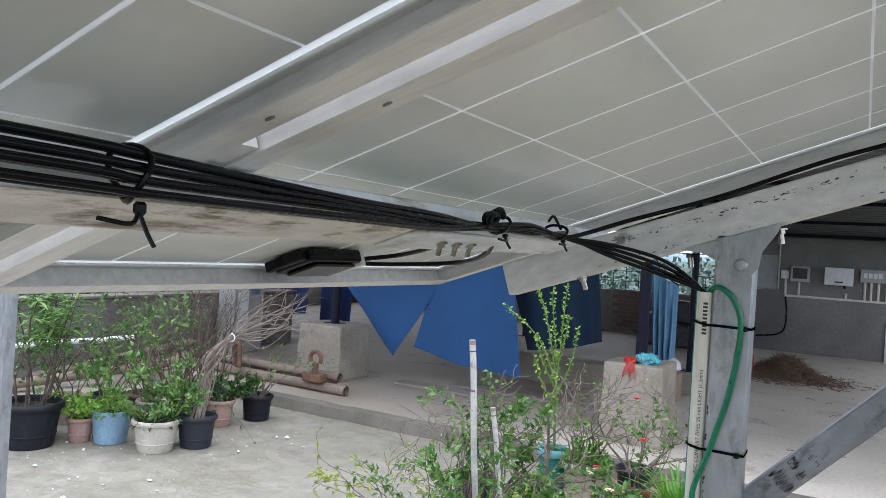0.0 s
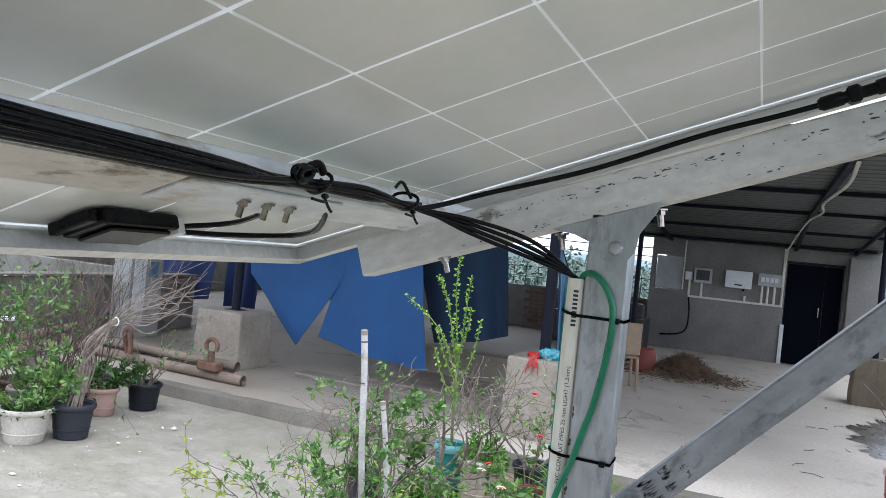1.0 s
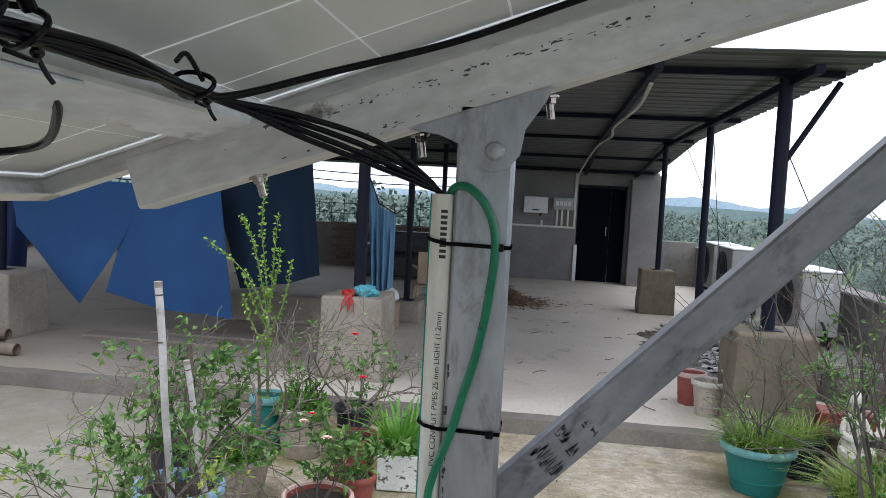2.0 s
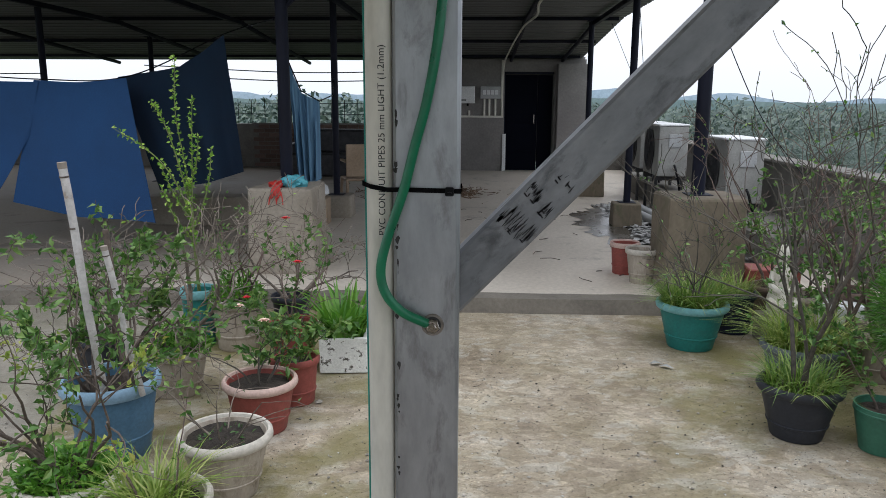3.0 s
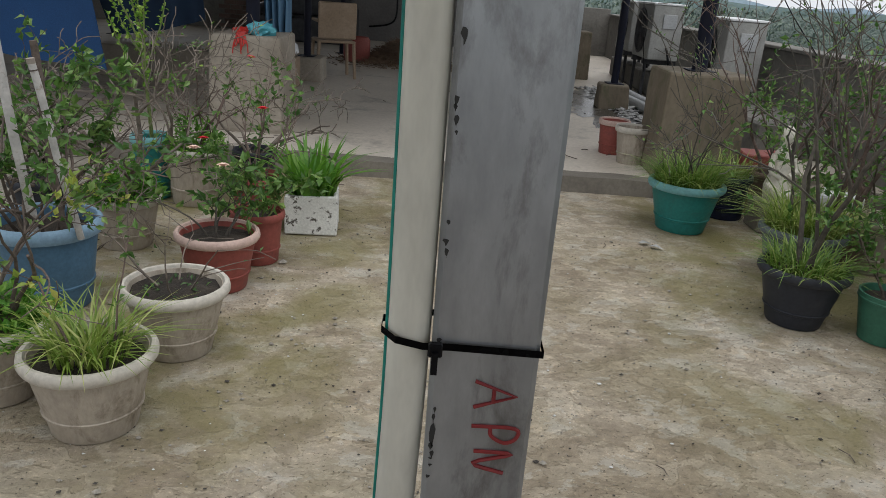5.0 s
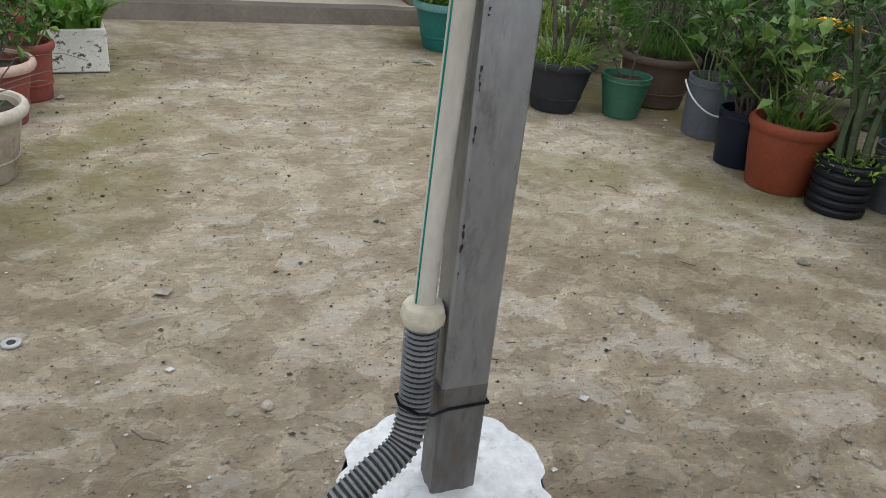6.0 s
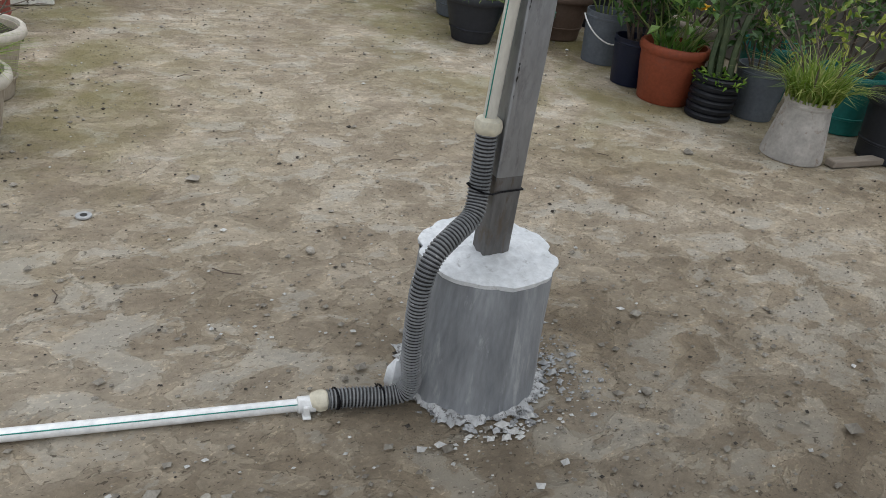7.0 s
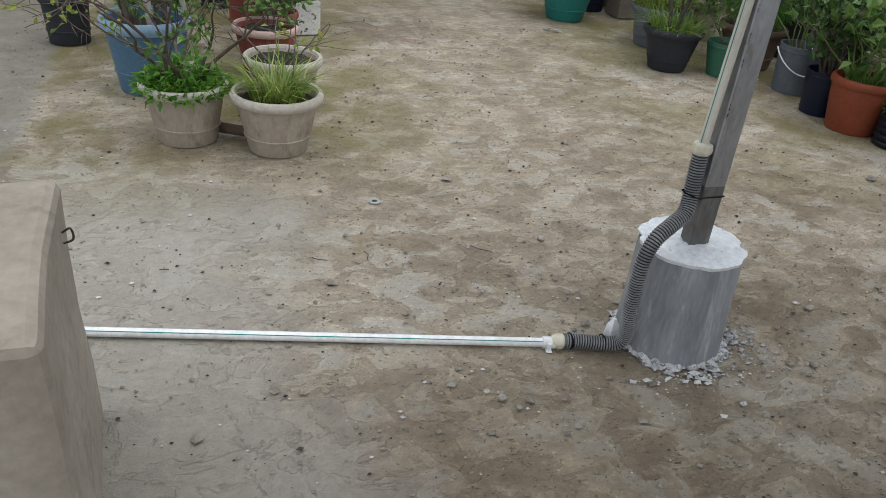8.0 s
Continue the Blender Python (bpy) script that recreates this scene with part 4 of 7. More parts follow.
ib = thing("iron_bracket", "rusty iron clamp with a ring, lying on pipes", "scrap iron", pose(-4.75, 4.93, 0.2))
part("ring", tube(bmesh.new(), [(0.07 * math.cos(t), 0.0, 0.24 + 0.07 * math.sin(t)) for t in np.linspace(-0.6, 3.7, 14)], 0.022, 8), RUST, ib, smooth=True)
part("shank", rod((0.0, 0, 0.19), (0.02, -0.02, 0.02), 0.035), RUST, ib, smooth=True)
part("clamp", boxed(-0.12, 0.13, -0.07, 0.05, 0.0, 0.09, bev=0.02, seg=2), RUST, ib)
solo("bent_rod", tube(bmesh.new(), spline([(-5.9, 4.98, 0.21), (-5.88, 4.9, 0.42), (-5.8, 4.9, 0.47), (-5.78, 4.9, 0.21)], 6), 0.025, 8), RUST, "rusty bent iron bar on the pipes", "scrap iron", smooth=True)
for a in ((-4.4, -2.9, 5.9, 6.15, 0.10, 0.125), (-3.9, -2.6, 6.3, 6.6, 0.10, 0.12)):
    solo("floor_board", boxed(*a, bev=0.004), WOOD, "grey weathered board lying on the floor", "board", group="loose boards")
solo("shelf_board", boxed(-3.6, -2.3, 7.4, 7.7, 0.10, 0.42, bev=0.01), CEMENT, "low pale cement ledge in the shed", "ledge")
cab = thing("meter_cabinet", "tall white metal cabinet with a blue sign by the parapet", "cabinet", pose(-7.35, 6.05, 0.1))
part("body", boxed(0, 0.3, 0, 0.55, 0, 1.35, bev=0.01), ACWHITE, cab)
part("sign", boxed(0.3, 0.304, 0.3, 0.46, 0.78, 0.98), P_BLUE, cab, "small blue sign plate")
part("door_panel", boxed(0.3, 0.31, 0.05, 0.25, 0.2, 1.25, bev=0.003), WHITEBOX, cab)

# straw heap
r = random.Random(21)
V, F = [], []
for _ in range(5200):
    a, q = r.uniform(0, 6.28), abs(r.gauss(0, 0.33))
    x, y = -0.75 + q * 1.2 * math.cos(a), 10.75 + q * math.sin(a)
    z = 0.1 + max(0.0, 0.32 * math.exp(-(q / 0.36) ** 2)) * r.random() + 0.005
    dd = rdir(r)
    dd.z *= 0.4
    p = Vector((x, y, z))
    s = dd.orthogonal().normalized() * 0.008
    e = p + dd * r.uniform(0.06, 0.2)
    e.z = max(e.z, 0.103)
    i = len(V)
    V += [tuple(p - s), tuple(p + s), tuple(e)]
    F.append((i, i + 1, i + 2))
pydata("straw_heap", V, F, STRAW, label="heap of dry brown straw and coconut fibre on the floor", kind="stuff")
bm = lathe(bmesh.new(), [(0.34, 0.1), (0.28, 0.14), (0.17, 0.20), (0.05, 0.24)], 18, (-0.75, 10.75, 0), 0.06)
solo("straw_mound", bm, STRAW, "packed core of the straw heap", "straw", smooth=True)
solo("terracotta_drum", lathe(bmesh.new(), [(0.17, 0.0), (0.19, 0.1), (0.19, 0.3), (0.16, 0.34), (0.14, 0.3)], 20, (-1.35, 10.6, 0.1)), P_TERRA, "dull red clay drum beside the straw", "drum", smooth=True)

# seats and boxes in the shed
ch = thing("plastic_chair", "worn tan plastic chair standing in the shed", "chair", pose(-1.4, 8.7, 0.1, 0, 0, 200))
part("seat", boxed(-0.22, 0.22, -0.22, 0.22, 0.40, 0.43, bev=0.012), CARD, ch)
part("backrest", boxed(-0.22, 0.22, 0.2, 0.23, 0.45, 0.85, bev=0.012), CARD, ch)
for sx in (-0.2, 0.2):
    for sy in (-0.19, 0.19):
        part("leg", rod((sx * 1.1, sy * 1.1, 0), (sx, sy, 0.41), 0.02), CARD, ch)
    part("armrest", boxed(sx - 0.025, sx + 0.025, -0.2, 0.22, 0.62, 0.65, bev=0.008), CARD, ch)
so = thing("old_sofa", "dark worn sofa against the back parapet", "sofa", pose(-2.6, 13.4, 0.1))
part("seat", boxed(-0.8, 0.8, -0.4, 0.35, 0, 0.42, bev=0.05, seg=3), DARKGRILL, so)
part("backrest", boxed(-0.8, 0.8, 0.2, 0.42, 0.4, 0.85, bev=0.06, seg=3), DARKGRILL, so)
for sx in (-0.85, 0.75):
    part("armrest", boxed(sx, sx + 0.14, -0.4, 0.4, 0, 0.6, bev=0.04, seg=3), DARKGRILL, so)
solo("cardboard_box", boxed(-1.86, -1.6, 7.5, 7.75, 0.10, 0.40, bev=0.006), CARD, "brown cardboard box on the shed floor", "box")
solo("white_bag", lathe(bmesh.new(), [(0.06, 0), (0.12, 0.05), (0.11, 0.13), (0.03, 0.19)], 14, (-1.72, 7.62, 0.40), 0.12), WHITEBOX, "crumpled white plastic bag on a box", "bag", smooth=True)
for x, y, s, m, l in ((-1.4, 5.25, 0.07, CYANBAG, "crumpled cyan plastic bag on the footing"), (-1.53, 5.2, 0.04, REDBAG, "torn red plastic wrap on the footing")):
    bm = bmesh.new()
    bmesh.ops.create_icosphere(bm, subdivisions=3, radius=s)
    for v in bm.verts:
        v.co += v.co.normalized() * 0.03 * noise.noise(v.co * 40) + Vector((v.co.x * 0.5, 0, -v.co.z * 0.25))
        v.co += Vector((x, y, 0.785 + s * 0.55))
    solo("plastic_bag", bm, m, l, "bag", smooth=True)
bm = bmesh.new()
for i in range(9):
    tube(bm, spline([(-1.54 + 0.006 * i, 5.12, 0.80), (-1.56 + 0.012 * i, 5.085, 0.73 + 0.01 * (i % 2)), (-1.57 + 0.013 * i + 0.01 * math.sin(i * 5), 5.09, 0.66 + 0.025 * (i % 4))], 4), 0.0045, 5)
solo("red_streamers", bm, REDBAG, "red plastic strips hanging over the footing edge", "plastic strips", smooth=True)


# ---- air conditioners by the right parapet ----
def ac_unit(x, y, z, ry=0.0):
    t = thing("air_conditioner", "aged white outdoor air conditioner unit on a stand", "air conditioner", pose(x, y, z), "outdoor units")
    part("casing", boxed(0, 0.36, 0, 0.82, 0.06, 0.68, bev=0.012, seg=2), ACWHITE, t)
    part("top_cover", boxed(-0.01, 0.37, -0.01, 0.83, 0.682, 0.705, bev=0.006), WHITEBOX, t)
    part("fan_ring", lathe(bmesh.new(), [(0.26, 0), (0.27, 0.012), (0.24, 0.014), (0.235, 0.004)], 28), DARKGRILL, t).matrix_local = pose(-0.001, 0.48, 0.37, 0, -90, 0)
    g = part("fan_grille", bmesh.new(), DARKGRILL, t)
    bm = bmesh.new()
    for rr in np.arange(0.04, 0.24, 0.025):
        tube(bm, [(-0.012, 0.48 + rr * math.cos(a), 0.37 + rr * math.sin(a)) for a in np.linspace(0, 6.283, 25)], 0.004, 5, cap=False)
    bm.to_mesh(g.data)
    bm.free()
    part("service_panel", boxed(0.12, 0.28, -0.014, 0.0, 0.42, 0.58, bev=0.004), GREYBOX, t, "grey service cover")
    part("valve_pipe", tube(bmesh.new(), spline([(0.2, -0.02, 0.2), (0.2, -0.1, 0.15), (0.25, -0.14, -0.1), (0.3, -0.1, -0.35)], 6), 0.014, 7), RUBBER, t)
    for yy in (0.12, 0.66):
        part("stand_rail", boxed(-0.02, 0.38, yy, yy + 0.05, 0.0, 0.058), DARKGRILL, t)
        for xx in (0.0, 0.32):
            part("stand_leg", boxed(xx, xx + 0.035, yy, yy + 0.035, 0.1 - z + 0.0, 0.0), DARKGRILL, t)
    return t


ac_unit(2.31, 8.8, 0.5)
ac_unit(2.33, 9.95, 0.5)
ac_unit(2.52, 6.85, 0.42)
solo("service_ledge", boxed(2.45, 3.04, 5.6, 11.5, 0.1, 0.38, bev=0.02), PARAPET, "low dark cement ledge under the outdoor units", "ledge")
for a in (((2.2, 6.3, 0.16), (1.9, 9.2, 0.16)), ((2.3, 6.2, 0.15), (2.1, 9.6, 0.15))):
    solo("grey_pipe", rod(a[0], a[1], 0.05, 12), GREYBOX, "grey drain pipe lying along the ledge", "pipe", group="drain pipes", smooth=True)
r = random.Random(8)
V, F = [], []
for _ in range(420):
    p = Vector((1.75 + abs(r.gauss(0, 0.28)), r.uniform(6.0, 9.4), 0.104 + r.random() * 0.012))
    leaf_quad(V, F, p, Vector((r.gauss(0, 1), r.gauss(0, 1), 0.04)), Vector((0, 0, 1)), r.uniform(0.06, 0.26), r.uniform(0.04, 0.14), 0.12)
PV, PF = [(1.95, 7.7, 0.1035)], []
for k in range(160):
    a = 6.283 * k / 160
    q = 1.0 + 0.34 * noise.noise(Vector((math.cos(a) * 1.9, math.sin(a) * 1.9, 4))) + 0.26 * noise.noise(Vector((math.cos(a) * 6, math.sin(a) * 6, 2))) + 0.16 * noise.noise(Vector((math.cos(a) * 15, math.sin(a) * 15, 6)))
    PV.append((min(1.93 + 0.72 * q * math.cos(a), 2.44), 7.7 + 2.0 * q * math.sin(a), 0.1035))
    PF.append((0, k + 1, (k + 1) % 160 + 1))
pydata("wet_patch", PV, PF, WETFLOOR, label="dark wet patch on the cement floor by the ledge", kind="structure")
pydata("wet_litter", V, F, WASTE, label="wet sheets and litter strewn on the floor", kind="stuff")


# ---- solar structure ----
SL = math.degrees(math.atan(0.353))          # pitch of the modules
CS, SN = math.cos(radians(SL)), math.sin(radians(SL))


def module(y0, y1, label):
    """A framed solar module seen from below: u runs up the slope, its back lies in z=0."""
    t = thing("solar_module", label, "solar panel", pose(-0.672, 0, 1.8614 - 0.353 * 0.672, 0, -SL, 0), "solar modules")
    L = 2.10
    sh = part("backsheet", boxed(0.004, L - 0.004, y0 + 0.004, y1 - 0.004, 0.0, 0.003), SHEET, t, "white back sheet")
    for nm, a in (("side_frame", (0, L, y0, y0 + 0.002)), ("side_frame", (0, L, y1 - 0.002, y1)), ("end_frame", (0, 0.002, y0 + 0.002, y1 - 0.002)), ("end_frame", (L - 0.002, L, y0 + 0.002, y1 - 0.002))):
        bm = boxed(a[0], a[1], a[2], a[3], -0.035, 0.010)
        if nm == "side_frame":
            lo, hi = (a[2], a[2] + 0.032) if a[2] == y0 else (a[3] - 0.032, a[3])
            box(bm, a[0], a[1], lo, hi, -0.037, -0.035)
            lo, hi = (a[2], a[2] + 0.011) if a[2] == y0 else (a[3] - 0.011, a[3])
            box(bm, a[0] + 0.002, a[1] - 0.002, lo, hi, -0.006, -0.001, bev=0.001)
        else:
            lo, hi = (a[0], a[0] + 0.032) if a[0] == 0 else (a[1] - 0.032, a[1])
            box(bm, lo, hi, a[2], a[3], -0.037, -0.035)
            lo, hi = (a[0], a[0] + 0.011) if a[0] == 0 else (a[1] - 0.011, a[1])
            box(bm, lo, hi, a[2] + 0.011, a[3] - 0.011, -0.006, -0.001, bev=0.001)
        part(nm, bm, ALU, t)
    # drainage slots in the flanges
    for yy, u in ((y0 + 0.018, 0.56), (y1 - 0.018, 0.50), (y0 + 0.018, 1.3)):
        part("drain_slot", lathe(bmesh.new(), [(0.0022, -0.0382), (0.0022, -0.0372)], 14), GALV_DIRT, t).matrix_local = pose(u, yy, 0) @ Matrix.Diagonal((2.0, 0.8, 1, 1))
    # half-cut cells
    p, g, gy = 0.178, 0.0018, 0.0030
    front = bmesh.new()
    bm = boxed(g, p - g, gy, p - gy, -0.0006, 0.0)
    me = put_mesh("cell", bm, CELL)
    k0 = math.ceil((y0 + 0.014 - 0.077) / p)
    k1 = math.floor((y1 - 0.014 - 0.077) / p)
    rows = [(0.077 + k * p, 0.077 + (k + 1) * p) for k in range(k0, k1)]
    rows = [(max(y0 + 0.016, 0.077 + (k0 - 1) * p), 0.077 + k0 * p)] + rows + [(0.077 + k1 * p, min(y1 - 0.016, 0.077 + (k1 + 1) * p))]
    for u in np.arange(0.007, L - 0.1, p):
        for a, b in rows:
            ua, ub = max(u, 0.016), min(u + p, L - 0.016)
            box(front, ua + g, ub - g, a + gy, b - gy, 0.0042, 0.0058)
            o = new("cell", me)
            o.parent = sh
            o.location = (ua, a, 0)
            o.scale = ((ub - ua) / p, (b - a) / p, 1)
    part("front_cells", front, P_NAVY, t, "dark blue sunward face")
    return t


module(-0.824, 0.222, "framed solar module seen from below, pale grey cells")
module(-1.912, -0.849, "framed solar module next to it, pale grey cells")

# middle clamps in the gap between modules
for u in (0.42, 1.6):
    x = -0.672 + u * CS
    solo("module_clamp", boxed(-0.03, 0.03, -0.010, 0.010, -0.035, 0.012, m=pose(x, -0.8365, 1.6242 + u * SN, 0, -SL, 0)), ALU, "silver clamp between two modules", "clamp", group="module clamps")

# junction box under the low edge
jb = thing("junction_box", "black module junction box with a white label", "junction box", pose(-0.595, -0.30, 1.8614 - 0.353 * 0.595 - 0.003, 0, -SL, 0))
part("body", boxed(-0.04, 0.04, -0.065, 0.065, -0.022, 0.0, bev=0.005, seg=2), RUBBER, jb)
part("lid", boxed(-0.032, 0.032, -0.05, 0.055, -0.028, -0.0225, bev=0.003), RUBBER, jb)
part("shroud", boxed(-0.045, 0.03, -0.080, -0.066, -0.018, -0.002, bev=0.002), RUBBER, jb)
part("tag", boxed(0.0, 0.034, 0.066, 0.080, -0.026, -0.004, bev=0.001), WHITEBOX, jb, "white paper tag")
part("lead", tube(bmesh.new(), spline([(0.02, 0.08, -0.012), (0.08, 0.12, -0.02), (0.17, 0.07, -0.035), (0.24, 0.0, -0.045), (0.30, -0.06, -0.05)], 8), 0.004, 8), RUBBER, jb, smooth=True)
part("lead", tube(bmesh.new(), spline([(-0.0, 0.08, -0.012), (0.05, 0.14, -0.028), (0.16, 0.17, -0.055), (0.27, 0.06, -0.07), (0.335, -0.04, -0.05)], 8), 0.004, 8), RUBBER, jb, smooth=True)

# purlin along the low edge
PZ = 1.8614 - 0.353 * 0.265 - 0.040
pu = thing("purlin", "galvanised channel purlin with brown stains under the modules", "purlin", pose(-0.262, 0.19, PZ - 0.018, 0, 0, 0))
bm = cchannel(2.2, 0.034, 0.065, 0.010)
bmesh.ops.transform(bm, matrix=Matrix.Rotation(radians(-SL), 4, 'Y') @ Matrix(((0, -1, 0, 0), (-1, 0, 0, 0), (0, 0, 1, 0), (0, 0, 0, 1))), verts=bm.verts)
bmesh.ops.recalc_face_normals(bm, faces=bm.faces)
part("channel", bm, PURLIN, pu)
bm = boxed(-0.064, -0.003, -2.19, -0.74, -0.0186, -0.0173)
bmesh.ops.transform(bm, matrix=Matrix.Rotation(radians(-SL), 4, 'Y'), verts=bm.verts)
part("stained_flange", bm, PURLIN_DIRT, pu, "brown dirt caked under the flange")
bm = boxed(-0.062, -0.003, -0.738, -0.482, -0.0212, -0.0175, bev=0.001)
bmesh.ops.transform(bm, matrix=Matrix.Rotation(radians(-SL), 4, 'Y'), verts=bm.verts)
part("splice_plate", bm, PURLIN, pu)
for y in (-0.44, -0.40, -0.36):
    bm = hexbolt(bmesh.new(), (-0.024, y - 0.19, -0.0285), (-0.25, 0, -1), 0.0056, 0.012, 0.0055)
    part("bolt", bm, BOLT, pu, "zinc bolt with nut")

# rafter through the post head
ra = thing("rafter", "scuffed galvanised channel rafter sloping over the post", "rafter", pose(-0.395, 0.0, 1.622, 0, -18.3, 0))
bm = cchannel(2.1, 0.060, 0.042, 0.013)
part("channel", bm, GALV_SCUFF, ra)
part("bolt", hexbolt(bmesh.new(), (0.14, 0.012, -0.030), (0, 0, -1), 0.007, 0.016, 0.006), BOLT, ra, "zinc bolt")
r = random.Random(31)
bm = bmesh.new()
for _ in range(140):
    x, z = r.triangular(0.05, 1.2, 0.3), r.choice((0.013, 0.014, 0.009, -0.02)) + r.gauss(0, 0.0022)
    w, h = min(abs(r.gauss(0, 0.0035)) + 0.0006, 0.009), r.uniform(0.0004, 0.0022)
    vs = [bm.verts.new((x + w * math.cos(q) * r.uniform(0.5, 1.0), -0.0004, z + h * math.sin(q) * r.uniform(0.4, 1.0))) for q in (0.2, 1.3, 2.5, 3.6, 4.4, 5.5)]
    bm.faces.new(vs[::-1])
tagged(part("scratching", bm, INK_FADED, ra, "dark scratches"), kind="stuff")

# post with gusset, brace, bolt
po = thing("steel_post", "galvanised channel post set in a cement pedestal", "post", pose(0, 0, 0))
bm = cchannel(1.26, 0.060, 0.042, 0.013)
bmesh.ops.transform(bm, matrix=Matrix(((0, 0, 1, 0), (0, 1, 0, 0), (1, 0, 0, 0.46), (0, 0, 0, 1))), verts=bm.verts)
bmesh.ops.recalc_face_normals(bm, faces=bm.faces)
part("channel", bm, GALV, po)
bm = cchannel(0.20, 0.0604, 0.0422, 0.0132)
bmesh.ops.transform(bm, matrix=Matrix(((0, 0, 1, 0), (0, 1, 0, -0.0001), (1, 0, 0, 0.265), (0, 0, 0, 1))), verts=bm.verts)
bmesh.ops.recalc_face_normals(bm, faces=bm.faces)
part("muddy_foot", bm, GALV_DIRT, po, "mud-stained lower end")
bm = bmesh.new()
outl = [(-0.082, 1.694), (0.066, 1.743), (0.060, 1.728), (0.040, 1.698), (0.036, 1.672), (0.024, 1.657), (0.006, 1.653), (-0.010, 1.660), (-0.020, 1.678), (-0.050, 1.690)]
f = bm.faces.new([bm.verts.new((x, -0.0045, z)) for x, z in outl])
r = bmesh.ops.extrude_face_region(bm, geom=[f])
for v in [e for e in r["geom"] if isinstance(e, bmesh.types.BMVert)]:
    v.co.y += 0.004
bmesh.ops.recalc_face_normals(bm, faces=bm.faces)
part("gusset_plate", bm, GALV, po)
part("flat_bolt", lathe(bmesh.new(), [(0.0105, 0), (0.0105, 0.0015), (0.008, 0.004), (0.003, 0.005)], 16), GALV, po, "domed bolt head").matrix_local = pose(0.010, -0.0046, 1.675, 90, 0, 0)
for x, z in ((0.062, 1.735), (-0.072, 1.690)):
    part("hanging_bolt", hexbolt(bmesh.new(), (x, 0.012, z), (0.15, 0, -1), 0.007, 0.016, 0.006), BOLT, po, "zinc bolt")
for nm, prof, nn, m in (("earth_washer", [(0.0125, 0.0), (0.0125, 0.0013), (0.0118, 0.0018), (0.0095, 0.0019), (0.0093, 0.0008)], 28, BOLT_DULL), ("spring_washer", [(0.0092, 0.0009), (0.0094, 0.0022), (0.0088, 0.0036), (0.008, 0.0037)], 24, INK), ("earth_nut", [(0.0082, 0.0037), (0.0086, 0.0045), (0.0086, 0.0098), (0.0078, 0.0108), (0.0056, 0.0109)], 6, BOLT), ("earth_stud", [(0.0052, 0.0100), (0.0052, 0.0160), (0.0044, 0.0170)], 16, BOLT)):
    part(nm, lathe(bmesh.new(), prof, nn), m, po, "shiny steel nut" if nm == "earth_nut" else "").matrix_local = pose(0.006, 0.0, 1.251, 90, 12, 0) @ Matrix.Scale(0.84, 4)
# drips of black sealant down the folded edge
bm = bmesh.new()
r = random.Random(5)
z = 0.62
while z < 1.45:
    x, w, h = -0.0262 + r.gauss(0, 0.0006), abs(r.gauss(0.0008, 0.0006)) + 0.0004, abs(r.gauss(0.002, 0.003)) + 0.0008
    ring = []
    for k in range(9):
        q = 6.283 * k / 9
        ring.append(bm.verts.new((x + w * math.cos(q) * r.uniform(0.5, 1.15) + 0.0006 * math.sin(q * 2), -0.0006, z + h * math.sin(q) * r.uniform(0.6, 1.1))))
    bm.faces.new(ring)
    z += h + (r.uniform(0.001, 0.008) if r.random() < 0.62 else r.uniform(0.02, 0.05))
bmesh.ops.recalc_face_normals(bm, faces=bm.faces)
tagged(part("sealant_drip", bm, INK, po, "small black sealant drips"), kind="stuff")
# hand-painted letters, lying on their side
bm = bmesh.new()
for st in ([(0.0, 0.0), (0.9, 0.5), (0.0, 1.0)], [(0.42, 0.25), (0.42, 0.8)], [(0.0, 1.75), (0.95, 1.75), (1.0, 2.15), (0.75, 2.35), (0.45, 2.1), (0.42, 1.75)], [(0.1, 2.75), (0.95, 2.8), (0.1, 3.25), (0.8, 3.6)]):
    pts = [(-0.004 + a * 0.026, -0.0006, 1.026 - b * 0.0165) for a, b in st]
    tube(bm, spline(pts, 4) if len(pts) > 3 else pts, 0.0012, 6)
part("painted_letters", bm, RED_INK, po, "red hand-painted letters")

br = thing("diagonal_brace", "galvanised channel brace from post to rafter", "brace", pose(0.004, 0.0435, 1.255, 0, -46.0, 0))
bm = cchannel(0.86, 0.044, 0.03, 0.010)
part("channel", bm, GALV_BRACE, br)
# smeared stamp: streaks along the brace in uneven blocks
bm = bmesh.new()
r = random.Random(6)
for x0, x1, z0, z1, dens in ((0.104, 0.130, -0.018, 0.0195, 34), (0.141, 0.159, 0.003, 0.0195, 15), (0.137, 0.157, -0.014, -0.004, 7), (0.17, 0.185, -0.012, 0.012, 4)):
    for k in range(dens):
        z = z0 + (z1 - z0) * (k + r.uniform(-0.3, 0.3)) / dens
        a = x0 + r.uniform(0, 0.35) * (x1 - x0) * (1 if r.random() < 0.6 else 2)
        e = min(x1, a + r.uniform(0.25, 0.9) * (x1 - x0))
        w, tilt = r.uniform(0.0003, 0.0008), r.uniform(-0.0012, 0.0012)
        vs = [bm.verts.new(q) for q in ((a, -0.0004, z - w * 0.4), (a + (e - a) * 0.3, -0.0004, z - w + tilt * 0.3), (e, -0.0004, z + tilt), (a + (e - a) * 0.5, -0.0004, z + w + tilt * 0.5), (a, -0.0004, z + w * 0.6))]
        bm.faces.new(vs)
    for k in range(3):
        z = r.uniform(z0, z1 - 0.004)
        a = r.uniform(x0, x0 + 0.006)
        bm.faces.new([bm.verts.new(q) for q in ((a, -0.0005, z), (a + 0.0012, -0.0005, z - 0.0003), (a + 0.002, -0.0005, z + 0.004), (a + 0.0006, -0.0005, z + 0.0045))])
